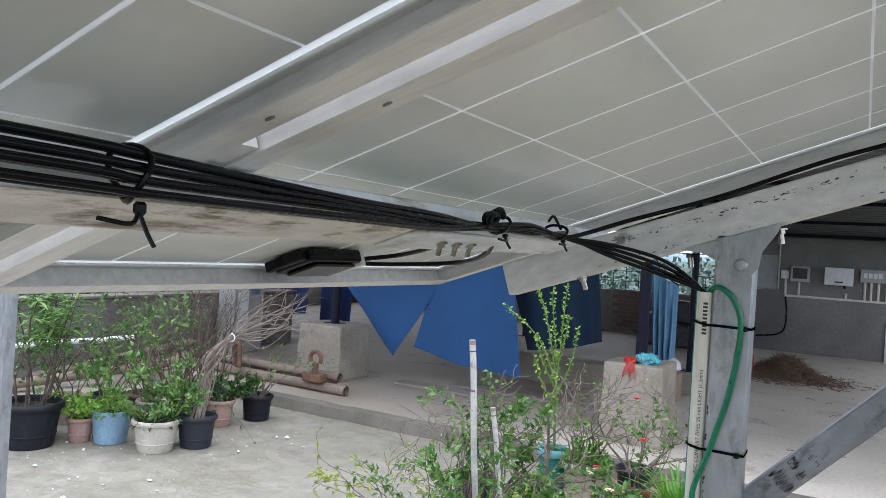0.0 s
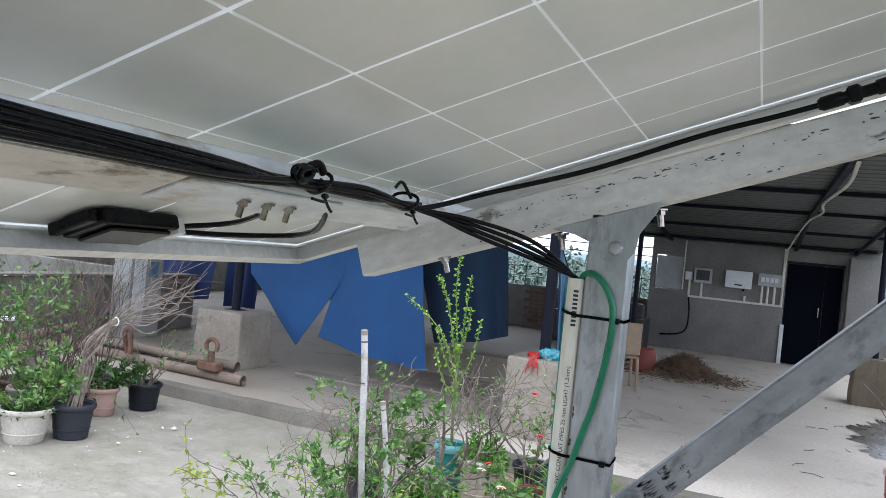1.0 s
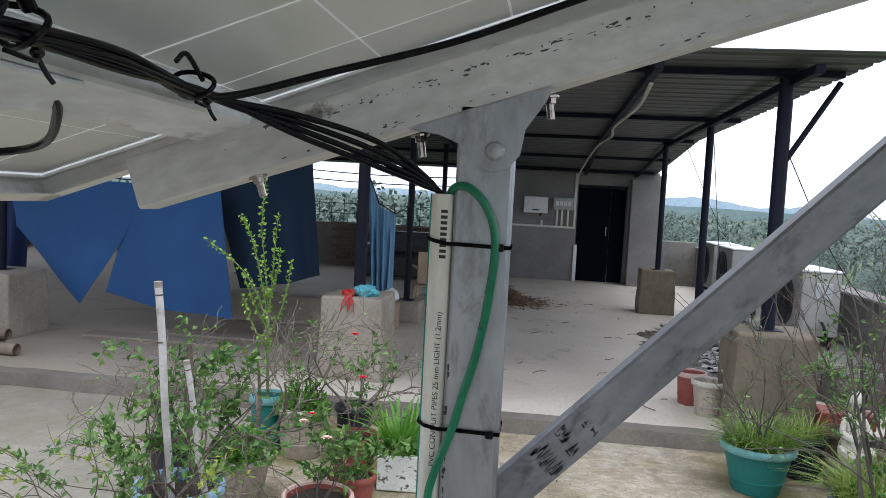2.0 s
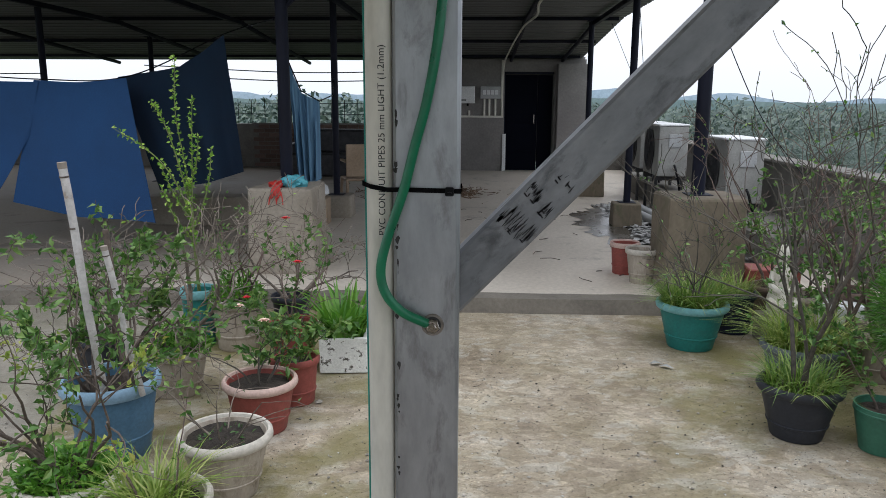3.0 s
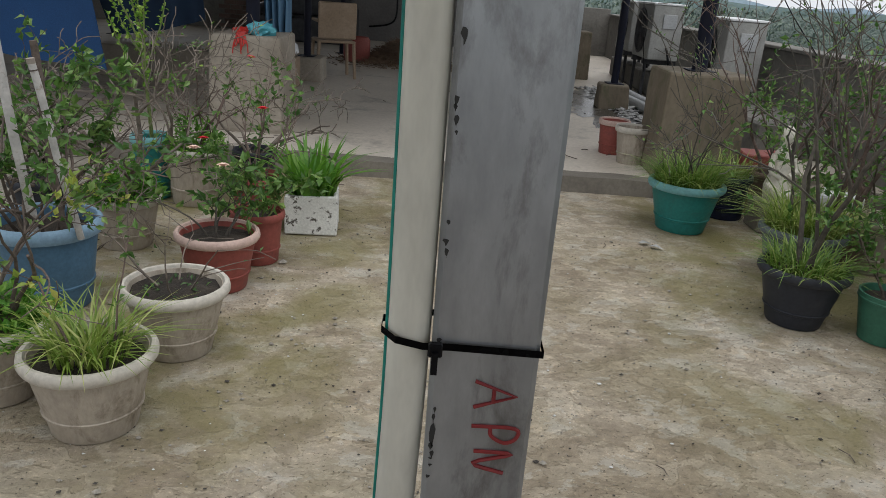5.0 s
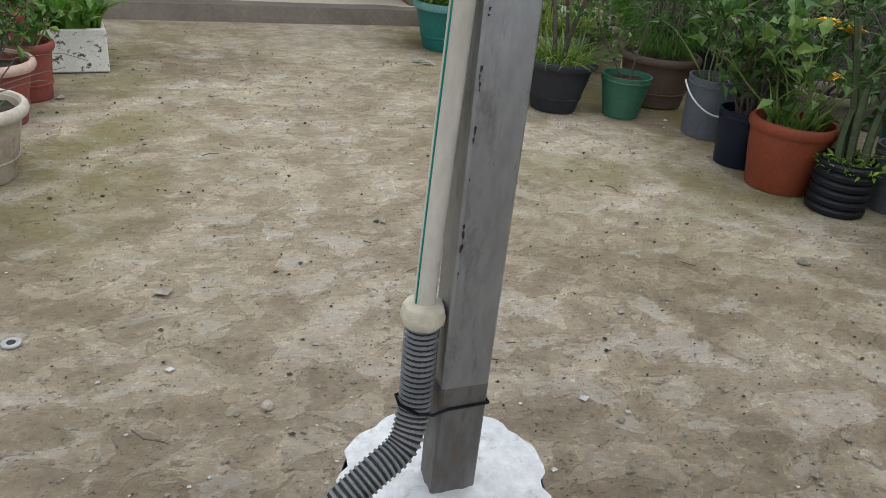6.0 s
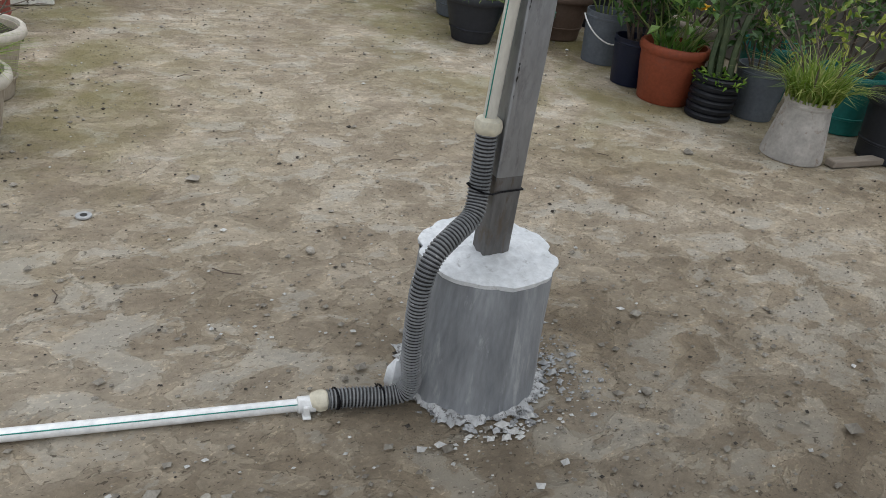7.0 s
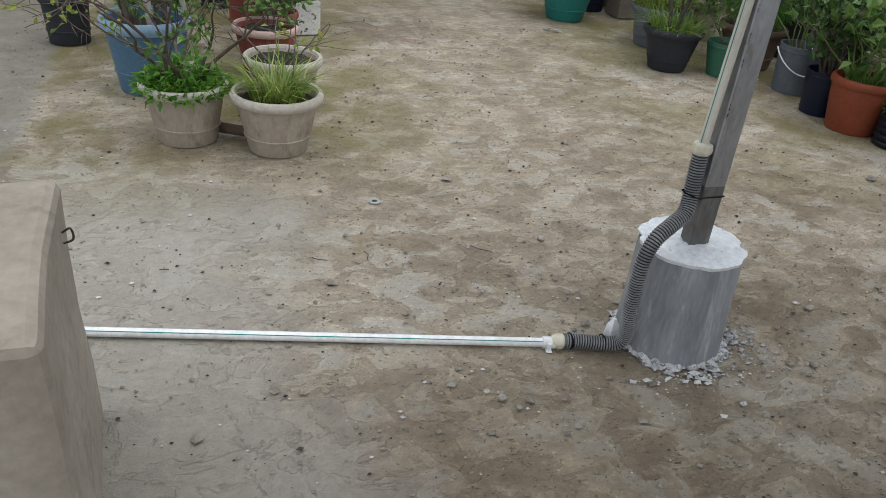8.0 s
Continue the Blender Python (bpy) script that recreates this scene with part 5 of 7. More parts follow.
bmesh.ops.solidify(bm, geom=bm.faces[:], thickness=0.0003)
tagged(part("stamp", bm, INK_FADED, br, "smudged black stamp"), kind="stuff")

# conduit beside the post
co = thing("conduit", "ivory PVC conduit tied upright to the post", "conduit", pose(-0.0435, 0.010, 0))
BEND = spline([(-0.0105, 0.013, 0.560), (-0.008, 0.0095, 0.70), (-0.003, 0.003, 0.92), (0, 0, 1.06), (0, 0, 1.34), (0, 0, 1.628)], 6)
bm = tube(bmesh.new(), BEND, 0.0125, 24, cap=False)
tube(bm, BEND[:-1] + [(0, 0, 1.626)], 0.0112, 24, cap=False)
part("pipe", bm, PVC, co, smooth=True)
part("printed_stripe", tube(bmesh.new(), [q + Vector((-0.0118, -0.0044, 0)) for q in BEND], 0.0012, 6), TEAL_LINE, co, "thin teal stripe")
tx = bpy.data.curves.new("print", 'FONT')
tx.body = "PVC CONDUIT PIPES 25 mm LIGHT (1.2mm)"
tx.size, tx.extrude = 0.0088, 0.0002
tx.materials.append(INK)
to = new("print", tx)
to.parent = co
to.matrix_local = pose(0.0065, -0.0122, 1.335, 90, -90, 0)
tagged(to, "black printed lettering along the pipe")
bm = bmesh.new()
for i in range(9):
    box(bm, 0.0005, 0.0075, -0.0128, -0.0122, 1.56 + i * 0.006, 1.5635 + i * 0.006)
part("worn_print", bm, INK, co)

# cable ties round the post
for z, y in ((1.575, 0), (1.376, 0), (1.046, 0)):
    tt = thing("cable_tie", "black plastic cable tie round post and conduit", "cable tie", pose(0, 0, z), "cable ties")
    pts = [(0.0315, -0.0025, 0.0), (-0.02, -0.003, 0.001), (-0.035, -0.0042, 0.001), (-0.050, -0.0045, 0.004), (-0.0585, 0.004, 0.006), (-0.0585, 0.018, 0.006), (-0.048, 0.026, 0.004), (-0.02, 0.044, 0.002), (0.0315, 0.044, 0.0)]
    bm = bmesh.new()
    vs = [(bm.verts.new((p[0], p[1], p[2] - 0.0022)), bm.verts.new((p[0], p[1], p[2] + 0.0022))) for p in pts]
    for i in range(len(vs)):
        a, b = vs[i], vs[(i + 1) % len(vs)]
        bm.faces.new((a[0], b[0], b[1], a[1]))
    bmesh.ops.solidify(bm, geom=bm.faces[:], thickness=0.0014)
    part("strap", bm, RUBBER, tt)
    bm = boxed(-0.004, 0.004, -0.008, -0.0025, -0.004, 0.004, bev=0.001)
    hd = part("head", bm, RUBBER, tt)
    hd.location.x = 0.021 if z > 1.2 else -0.028
    tl = part("tail", boxed(-0.0018, 0.0018, -0.010, -0.008, -0.013 if z < 1.2 else -0.002, 0.0), RUBBER, tt)
    tl.location.x = hd.location.x

# earth wire
gw = [(-0.040, 0.010, 1.60), (-0.034, 0.006, 1.632), (-0.015, -0.008, 1.636), (0.006, -0.009, 1.615), (0.016, -0.008, 1.58), (0.012, -0.008, 1.52), (0.002, -0.008, 1.46), (-0.010, -0.008, 1.415), (-0.020, -0.0085, 1.376), (-0.034, -0.010, 1.335), (-0.0405, -0.0115, 1.305), (-0.036, -0.012, 1.283), (-0.022, -0.010, 1.266), (-0.004, -0.0065, 1.256), (0.004, -0.005, 1.252)]
solo("earth_wire", tube(bmesh.new(), spline(gw, 8), 0.0045, 12), GREENWIRE, "green insulated earth wire looped down to the bolt", "wire", smooth=True)

# black cables along the purlin, bundled to the conduit
r = random.Random(14)
for i in range(8):
    a, b = (i % 4), (i // 4)
    j = lambda s: r.uniform(-s, s)
    zz, xx = 1.722 - 0.0082 * a, -0.238 + 0.008 * b + 0.003 * a
    pts = [(xx, -2.0, zz), (xx + j(0.004), -1.3, zz + 0.004), (xx + j(0.004), -1.0, zz + j(0.003)), (xx + 0.006, -0.93, zz - 0.003), (xx + 0.004 + j(0.005), -0.72, 1.711 - 0.0054 * a + j(0.002)), (xx + j(0.006), -0.55, 1.7065 - 0.0038 * a + j(0.002)), (-0.228 + j(0.004), -0.42, 1.703 + j(0.004)), (-0.226 + j(0.004), -0.30, 1.706 + j(0.008)), (-0.226 + j(0.003), -0.17, 1.702 + j(0.003))]
    if i < 4:
        s = 0.0075 * i
        pts += [(-0.17, -0.105 + j(0.003), 1.694 - s * 0.8), (-0.105, -0.05, 1.675 - s + j(0.002)), (-0.064, -0.012, 1.648 - s * 0.5), (-0.046 + 0.002 * i, 0.008, 1.622), (-0.0445, 0.010, 1.57)]
    elif i == 4:
        pts += [(-0.14, -0.10, 1.735), (-0.02, -0.06, 1.777), (0.12, -0.040, 1.833), (0.25, -0.030, 1.876), (0.6, -0.02, 2.0)]
    else:
        pts = pts[:-1] + [(-0.236 + j(0.004), -0.20, 1.704), (-0.25, -0.10, 1.71)]
    solo("solar_cable", tube(bmesh.new(), spline(pts, 10), 0.0030 if i != 4 else 0.0036, 10), RUBBER, "black solar cable bundled along the purlin", "cable", group="solar cables", smooth=True)
mc = thing("cable_connector", "black locking plug joining two solar cables", "connector", pose(0.285, -0.030, 1.889, 0, -20, 0))
part("plug", lathe(bmesh.new(), [(0.006, -0.045), (0.009, -0.04), (0.009, -0.018), (0.0075, -0.015), (0.0075, 0.02), (0.0095, 0.022), (0.0095, 0.045), (0.006, 0.05)], 14), RUBBER, mc, smooth=True).matrix_local = pose(0, 0, 0, 0, 90, 0)
part("lock_ring", boxed(-0.012, 0.004, -0.0105, 0.0105, -0.0105, 0.0105, bev=0.003), RUBBER, mc)
# loose coil tied to the purlin
bm = bmesh.new()
for k, (rr, ph) in enumerate(((0.007, 0.0), (0.008, 0.7), (0.006, 1.6))):
    tube(bm, [(-0.225 + 0.004 * k, -0.435 + rr * 1.7 * math.cos(a), 1.711 + rr * math.sin(a + ph * 0.3)) for a in np.linspace(0, 6.283, 24)], 0.003, 8, cap=False)
tube(bm, spline([(-0.225, -0.42, 1.720), (-0.222, -0.408, 1.724), (-0.222, -0.398, 1.716)], 5), 0.0045, 8)
solo("cable_coil", bm, RUBBER, "small coil of spare black cable", "cable", smooth=True)
for y, h in ((-0.945, 0.040), (-0.395, 0.026), (-0.185, 0.024)):
    tt = thing("bundle_tie", "black cable tie round the cable bundle", "cable tie", pose(-0.236, y, 1.707), "bundle ties")
    pts = [(0.004 + 0.018 * math.cos(a), 0.005 * math.sin(2 * a), h * 0.45 * math.sin(a)) for a in np.linspace(0, 6.283, 22)]
    part("strap", tube(bmesh.new(), pts, 0.0022, 6, cap=False), RUBBER, tt, smooth=True)
    part("knot", boxed(0.013, 0.020, -0.004, 0.004, -h * 0.66, -h * 0.44, bev=0.002), RUBBER, tt)
    part("tail", tube(bmesh.new(), spline([(0.016, 0, -h * 0.6), (0.024, -0.012, -h * 0.8), (0.024, -0.035, -h * 0.75)], 5), 0.0016, 5), RUBBER, tt)
    part("tail", tube(bmesh.new(), spline([(0.016, 0, -h * 0.6), (0.018, 0.006, -h * 0.95), (0.020, 0.010, -h * 1.15)], 5), 0.0016, 5), RUBBER, tt)
solo("spike_tie", tube(bmesh.new(), spline([(-0.235, -0.21, 1.722), (-0.231, -0.20, 1.730), (-0.226, -0.18, 1.712)], 6), 0.0022, 6), RUBBER, "loose end of a black cable tie", "cable tie", smooth=True)

# second post of the array, farther along the low edge
p2 = thing("steel_post", "pale galvanised post of the neighbouring array", "post", pose(-2.46, 0.28, 0))
bm = cchannel(1.9, 0.060, 0.042, 0.013)
bmesh.ops.transform(bm, matrix=Matrix(((0, 0, 1, 0), (0, 1, 0, 0), (1, 0, 0, 0), (0, 0, 0, 1))), verts=bm.verts)
bmesh.ops.recalc_face_normals(bm, faces=bm.faces)
part("channel", bm, GALV, p2)
part("foot_plate", boxed(-0.08, 0.08, -0.06, 0.10, 0, 0.008, bev=0.002), GALV, p2)

# pedestal of the post
pd = thing("pedestal", "round grey cement pedestal with a rough white top", "pedestal", Matrix.Diagonal((1, 1, 0.965, 1)))
bm = bmesh.new()
n = 64
rings = []
for j in range(26):
    w = j / 25
    ring = []
    for i in range(n):
        a = 2 * math.pi * i / n
        cx, cy = -0.016 + 0.018 * w, 0.008 + 0.026 * w
        rr = 0.146 - 0.010 * w + 0.004 * noise.noise(Vector((math.cos(a) * 2, math.sin(a) * 2, w * 1.2))) + 0.0025 * noise.noise(Vector((math.cos(a) * 14, math.sin(a) * 14, w * 3)))
        ring.append(bm.verts.new((cx + rr * math.cos(a), cy + rr * math.sin(a), 0.296 * w)))
    rings.append(ring)
for a, b in zip(rings, rings[1:]):
    for i in range(n):
        bm.faces.new((a[i], a[(i + 1) % n], b[(i + 1) % n], b[i]))
part("shaft", bm, WETCEM, pd, "streaked grey cement shaft", smooth=True)
bm = bmesh.new()
rings = []
for j, k in enumerate(np.linspace(1.0, 0.12, 14)):
    ring = []
    for i in range(n):
        a = 2 * math.pi * i / n
        notch = 0.016 * math.exp(-((a - 5.95) / 0.09) ** 2) + 0.010 * math.exp(-((a - 2.75) / 0.12) ** 2)
        rr = (0.141 + 0.009 * noise.noise(Vector((math.cos(a) * 3.0, math.sin(a) * 3.0, 5))) + 0.004 * noise.noise(Vector((math.cos(a) * 11, math.sin(a) * 11, 2))) - notch) * k
        z = 0.300 + 0.012 * (1 - k) + 0.007 * noise.noise(Vector((math.cos(a) * rr * 60, math.sin(a) * rr * 60, 1))) * min(1, (1 - k) * 6 + 0.3) + 0.02 * max(0, 0.28 - k)
        ring.append(bm.verts.new((0.002 + rr * math.cos(a), 0.034 + rr * math.sin(a), z)))
    rings.append(ring)
low = [bm.verts.new((v.co.x * 0.985, v.co.y * 0.985 + 0.0005, 0.290)) for v in rings[0]]
rings.insert(0, low)
for a, b in zip(rings, rings[1:]):
    for i in range(n):
        bm.faces.new((a[i], a[(i + 1) % n], b[(i + 1) % n], b[i]))
bm.faces.new(rings[-1])
part("white_top", bm, WHITECEM, pd, "uneven white cement cap with ragged rim", smooth=True)
# spilled cement skirt at the foot: a ragged lip and broken flakes
bm = bmesh.new()
n = 200
inner, mid, outer = [], [], []
for i in range(n):
    a = 2 * math.pi * i / n
    ca, sa = math.cos(a), math.sin(a)
    out = 0.003 + 0.030 * max(0, noise.noise(Vector((ca * 2.3, sa * 2.3, 9)))) + 0.028 * max(0, noise.noise(Vector((ca * 9, sa * 9, 4)))) + 0.020 * max(0, noise.noise(Vector((ca * 26, sa * 26, 7)))) + 0.02 * math.exp(-((a - 5.9) / 0.35) ** 2) * (0.5 + 0.5 * math.sin(a * 37))
    lift = 0.012 + 0.010 * noise.noise(Vector((ca * 8, sa * 8, 3)))
    inner.append(bm.verts.new((-0.016 + 0.1445 * ca, 0.008 + 0.1445 * sa, lift)))
    mid.append(bm.verts.new((-0.016 + (0.146 + out * 0.6) * ca, 0.008 + (0.146 + out * 0.6) * sa, 0.006 + 0.005 * noise.noise(Vector((ca * 30, sa * 30, 1))))))
    outer.append(bm.verts.new((-0.016 + (0.147 + out) * ca, 0.008 + (0.147 + out) * sa, 0.0003)))
for i in range(n):
    k = (i + 1) % n
    bm.faces.new((inner[i], mid[i], mid[k], inner[k]))
    bm.faces.new((mid[i], outer[i], outer[k], mid[k]))
part("spilled_skirt", bm, SPILL, pd, "spilled grey-white cement round the foot")
bm = bmesh.new()
r = random.Random(21)
for _ in range(46):
    a = r.gauss(4.9, 0.55) if r.random() < 0.65 else r.gauss(6.1, 0.3)
    d = 0.156 + abs(r.gauss(0, 0.025))
    cx, cy, s, z = -0.016 + d * math.cos(a), 0.008 + d * math.sin(a), r.uniform(0.005, 0.017), r.uniform(0.002, 0.005)
    k = r.randint(5, 8)
    vs = [bm.verts.new((cx + s * q * math.cos(t), cy + 0.8 * s * q * math.sin(t), z + r.uniform(-0.0015, 0.003))) for t, q in ((6.283 * j / k + r.uniform(-0.3, 0.3), r.uniform(0.5, 1.1)) for j in range(k))]
    bm.faces.new(vs)
bmesh.ops.solidify(bm, geom=bm.faces[:], thickness=0.003)
bmesh.ops.recalc_face_normals(bm, faces=bm.faces)
tagged(part("cement_flake", bm, SPILL, pd, "broken flakes of spilled cement"), kind="stuff")
n = 64

# corrugated hose from conduit to floor
hp = spline([(-0.054, 0.023, 0.565), (-0.055, 0.020, 0.51), (-0.059, 0.012, 0.44), (-0.076, -0.006, 0.397), (-0.118, -0.022, 0.374), (-0.162, -0.036, 0.346), (-0.187, -0.045, 0.298), (-0.193, -0.048, 0.22), (-0.190, -0.046, 0.125), (-0.180, -0.040, 0.063), (-0.192, -0.033, 0.030), (-0.232, -0.020, 0.021), (-0.29, -0.002, 0.021), (-0.335, 0.008, 0.021)], 24)
# even steps along the way
acc, step, even = 0.0, 0.0018, [hp[0]]
for a, b in zip(hp, hp[1:]):
    d = (b - a).length
    while acc + d >= step:
        a = a.lerp(b, (step - acc) / d)
        d = (b - a).length
        even.append(a)
        acc = 0.0
    acc += d
hs = thing("flexible_hose", "grey corrugated flexible hose running down the pedestal", "hose")
bm = tube(bmesh.new(), even, [0.0208 if (i // 2) % 2 else 0.0166 for i in range(len(even))], 18)
part("ribs", bm, HOSE, hs)
# near-black inner tube puts the grooves' shade into colour
part("core", tube(bmesh.new(), even[::6], 0.0184, 14), HOSE_DARK, hs, "near-black core painting shade into the grooves between the ribs")
bm = bmesh.new()
lathe(bm, [(0.0195, 0.546), (0.0245, 0.551), (0.026, 0.562), (0.023, 0.573), (0.0135, 0.578)], 20, (-0.054, 0.023, 0), 0.05)
part("putty_collar", bm, PUTTY, hs, "cream putty collar", smooth=True)
part("putty_collar", lathe(bmesh.new(), [(0.0165, 0), (0.0205, 0.006), (0.021, 0.016), (0.0165, 0.03), (0.0125, 0.034)], 20, (0, 0, 0), 0.06), PUTTY, hs, smooth=True).matrix_local = pose(-0.334, 0.009, 0.019, 0, -90, -12)
for p, d in ((Vector((-0.052, 0.0, 0.445)), None),):
    pts = [(0.0315, -0.002, 0.437), (-0.02, -0.003, 0.437), (-0.042, -0.010, 0.438), (-0.062, -0.011, 0.444), (-0.081, 0.004, 0.450), (-0.080, 0.022, 0.450), (-0.05, 0.036, 0.446), (0.0315, 0.044, 0.437)]
    tube_b = tube(bmesh.new(), pts + pts[:1], 0.002, 6)
    solo("cable_tie", tube_b, RUBBER, "black cable tie holding the hose to the post", "cable tie", group="cable ties")
for x, y in ((-0.232, -0.016), (-0.318, 0.005)):
    solo("cable_tie", tube(bmesh.new(), [(x, y + 0.0215 * math.cos(a), 0.021 + 0.0215 * math.sin(a)) for a in np.linspace(0, 6.283, 18)], 0.0022, 6, cap=False), RUBBER, "black cable tie round the hose", "cable tie", group="cable ties")
fc = thing("floor_conduit", "white PVC conduit lying on the floor", "conduit", pose(-0.36, 0.014, 0.0135, 0, 0, 180 - 11.8))
part("pipe", tube(bmesh.new(), [(0, 0, 0), (0.6, 0, 0), (2.4, 0, 0)], 0.0125, 20), PVC_WHITE, fc, smooth=True)
part("printed_stripe", tube(bmesh.new(), [(0.02, 0.0088, 0.0086), (2.4, 0.0088, 0.0086)], 0.0013, 6), TEAL_LINE, fc, "thin teal stripe")
part("coupler", lathe(bmesh.new(), [(0.0125, -0.005), (0.0165, -0.003), (0.0165, 0.03), (0.0135, 0.032)], 18), PVC_WHITE, fc, smooth=True).matrix_local = pose(0, 0, 0, 0, 90, 0)
part("saddle_clip", boxed(0.008, 0.024, -0.03, 0.03, -0.0135, -0.010, bev=0.001), PVC_WHITE, fc)
part("clip_ear", boxed(0.010, 0.022, 0.017, 0.024, -0.012, 0.012, bev=0.002), PVC_WHITE, fc)
solo("plaster_lump", lathe(bmesh.new(), [(0.018, 0), (0.022, 0.012), (0.017, 0.040), (0.005, 0.060)], 14, (-0.178, 0.03, 0.0), 0.2), WHITECEM, "white cement lump behind the hose", "cement lump", smooth=True)


# ---- pots and plants ----
def pot_parts(t, rt, rb, h, m, mrim, style="round", fill=0.85):
    """A tapered pot with wall thickness, rolled rim and soil, under the thing t."""
    w = 0.008
    if style == "bucket":
        prof = [(rb, 0), (rb * 1.01, 0.01), (rt * 0.97, h * 0.86), (rt * 1.0, h * 0.87), (rt * 1.0, h * 0.9), (rt * 0.985, h * 0.91), (rt, h), (rt - w, h), (rb - w, 0.02)]
    elif style == "ribbed":
        prof = [(rb, 0)]
        for k in range(6):
            z = h * (k + 0.15) / 6
            rr = rb + (rt - rb) * k / 6
            prof += [(rr * 1.04, z), (rr * 1.06, z + h * 0.07), (rr * 0.97, z + h * 0.12)]
        prof += [(rt, h), (rt - w, h), (rb - w, 0.02)]
    elif style == "wavy":
        prof = [(rb, 0), (rb * 1.02, h * 0.02), (rb + (rt - rb) * 0.3, h * 0.3), (rb + (rt - rb) * 0.33, h * 0.32), (rb + (rt - rb) * 0.55, h * 0.55), (rb + (rt - rb) * 0.58, h * 0.57), (rt * 0.93, h * 0.84), (rt * 0.93, h), (rt * 0.93 - w, h), (rb - w, 0.02)]
    else:
        prof = [(rb, 0), (rb * 1.02, h * 0.015), (rb + (rt * 0.92 - rb) * 0.28, h * 0.25), (rb + (rt * 0.92 - rb) * 0.28 + 0.005, h * 0.26), (rb + (rt * 0.92 - rb) * 0.32 + 0.005, h * 0.29), (rb + (rt * 0.92 - rb) * 0.34, h * 0.30), (rt * 0.90, h * 0.86), (rt * 0.90, h * 0.95), (rt * 0.90 - w, h * 0.95), (rb - w, 0.02)]
    p = part("pot", lathe(bmesh.new(), prof, 36), m, t, smooth=False)
    for f in p.data.polygons:
        f.use_smooth = True
    p.data.set_sharp_from_angle(angle=radians(25))
    if style in ("round", "wavy"):
        rm = [(rt * 0.885, h * 0.85), (rt * 0.97, h * 0.845), (rt * 1.0, h * 0.875), (rt * 1.01, h * 0.92), (rt * 0.995, h * 0.97), (rt * 0.955, h * 1.0), (rt * 0.90, h * 0.995), (rt * 0.87, h * 0.95), (rt * 0.868, h * 0.88)]
        part("rim", lathe(bmesh.new(), rm + rm[:1], 40, wob=0.004, cap=False), mrim, p, smooth=True)
    bm = bmesh.new()
    k = 0.86 if style != "bucket" else 0.95
    rings = []
    for j in range(7):
        q = (rb + (rt * k - rb) * fill) * (1 - j / 7) * 0.985
        rings.append([bm.verts.new((q * math.cos(a), q * math.sin(a), h * fill + 0.010 * (j / 7) + 0.016 * noise.noise(Vector((q * 30 * math.cos(a), q * 30 * math.sin(a), rt * 50))))) for a in np.linspace(0, 2 * math.pi, 25)[:-1]])
    for a, b in zip(rings, rings[1:]):
        for i in range(24):
            bm.faces.new((a[i], a[(i + 1) % 24], b[(i + 1) % 24], b[i]))
    bm.faces.new(rings[-1])
    part("soil", bm, SOIL, t, smooth=True)
    return h * fill


def grow(r, base, d, ln, rad, depth, segs, spread, droop, out, tips, kids=3, wig=0.13):
    """A branching twig: adds polylines to out and leaf seats to tips."""
    p, d = Vector(base), Vector(d).normalized()
    pts, rads = [p.copy()], [rad]
    n = 6
    for i in range(n):
        d = (d + Vector((r.gauss(0, wig), r.gauss(0, wig), r.gauss(0, wig * 0.62) - droop * (i / n)))).normalized()
        p = p + d * ln / n
        pts.append(p.copy())
        rads.append(rad * (1 - 0.62 * (i + 1) / n))
        if depth <= segs:
            tips.append((p.copy(), d.copy(), depth))
        if depth > 0 and i >= 1 and r.random() < kids / n:
            a = r.uniform(0, 6.28)
            s = d.orthogonal().normalized()
            s = Matrix.Rotation(a, 3, d) @ s
            grow(r, p, d + s * spread, ln * r.uniform(0.45, 0.75), rads[-1] * 0.75, depth - 1, segs, spread, droop, out, tips, kids, wig)
    out.append((pts, rads))


def woody(t, r, z, stems, ln, rad, depth, spread, mat, leaves=0, leafmat_=None, lsize=0.03, foot=0.03, lean=0.25, segs=1, droop=0.05, kids=3, per=1, up=1.0, wig=0.13, thin=0.0011):
    out, tips = [], []
    for s in range(stems):
        a = 6.28 * s / max(stems, 1) + r.uniform(-0.4, 0.4)
        d = Vector((math.cos(a) * lean, math.sin(a) * lean, up))
        grow(r, (math.cos(a) * foot, math.sin(a) * foot, z - 0.02), d, ln * r.uniform(0.75, 1.1), rad * r.uniform(0.7, 1.1), depth, segs, spread, droop, out, tips, kids, wig)
    bm = bmesh.new()
    for pts, rads in out:
        tube(bm, pts, [max(q, thin) for q in rads], 5 if rads[0] < 0.006 else 8)
    tagged(part("twig_growth", bm, mat, t, smooth=True), kind="stuff")
    if leaves and tips:
        V, F = [], []
        for _ in range(leaves):
            p, d, _k = r.choice(tips)
            q = rdir(r, 0.25)
            for _k in range(per):
                dd = (d * 0.5 + rdir(r) + Vector((0, 0, 0.1))).normalized()
                leaf_quad(V, F, p - d * (ln / 8) * r.random() + q * lsize * 0.25, dd, rdir(r, 1.2), lsize * r.uniform(0.7, 1.25), lsize * r.uniform(0.45, 0.65))
        ob = pydata("foliage", V, F, leafmat_, t, kind="stuff")
    return out, tips


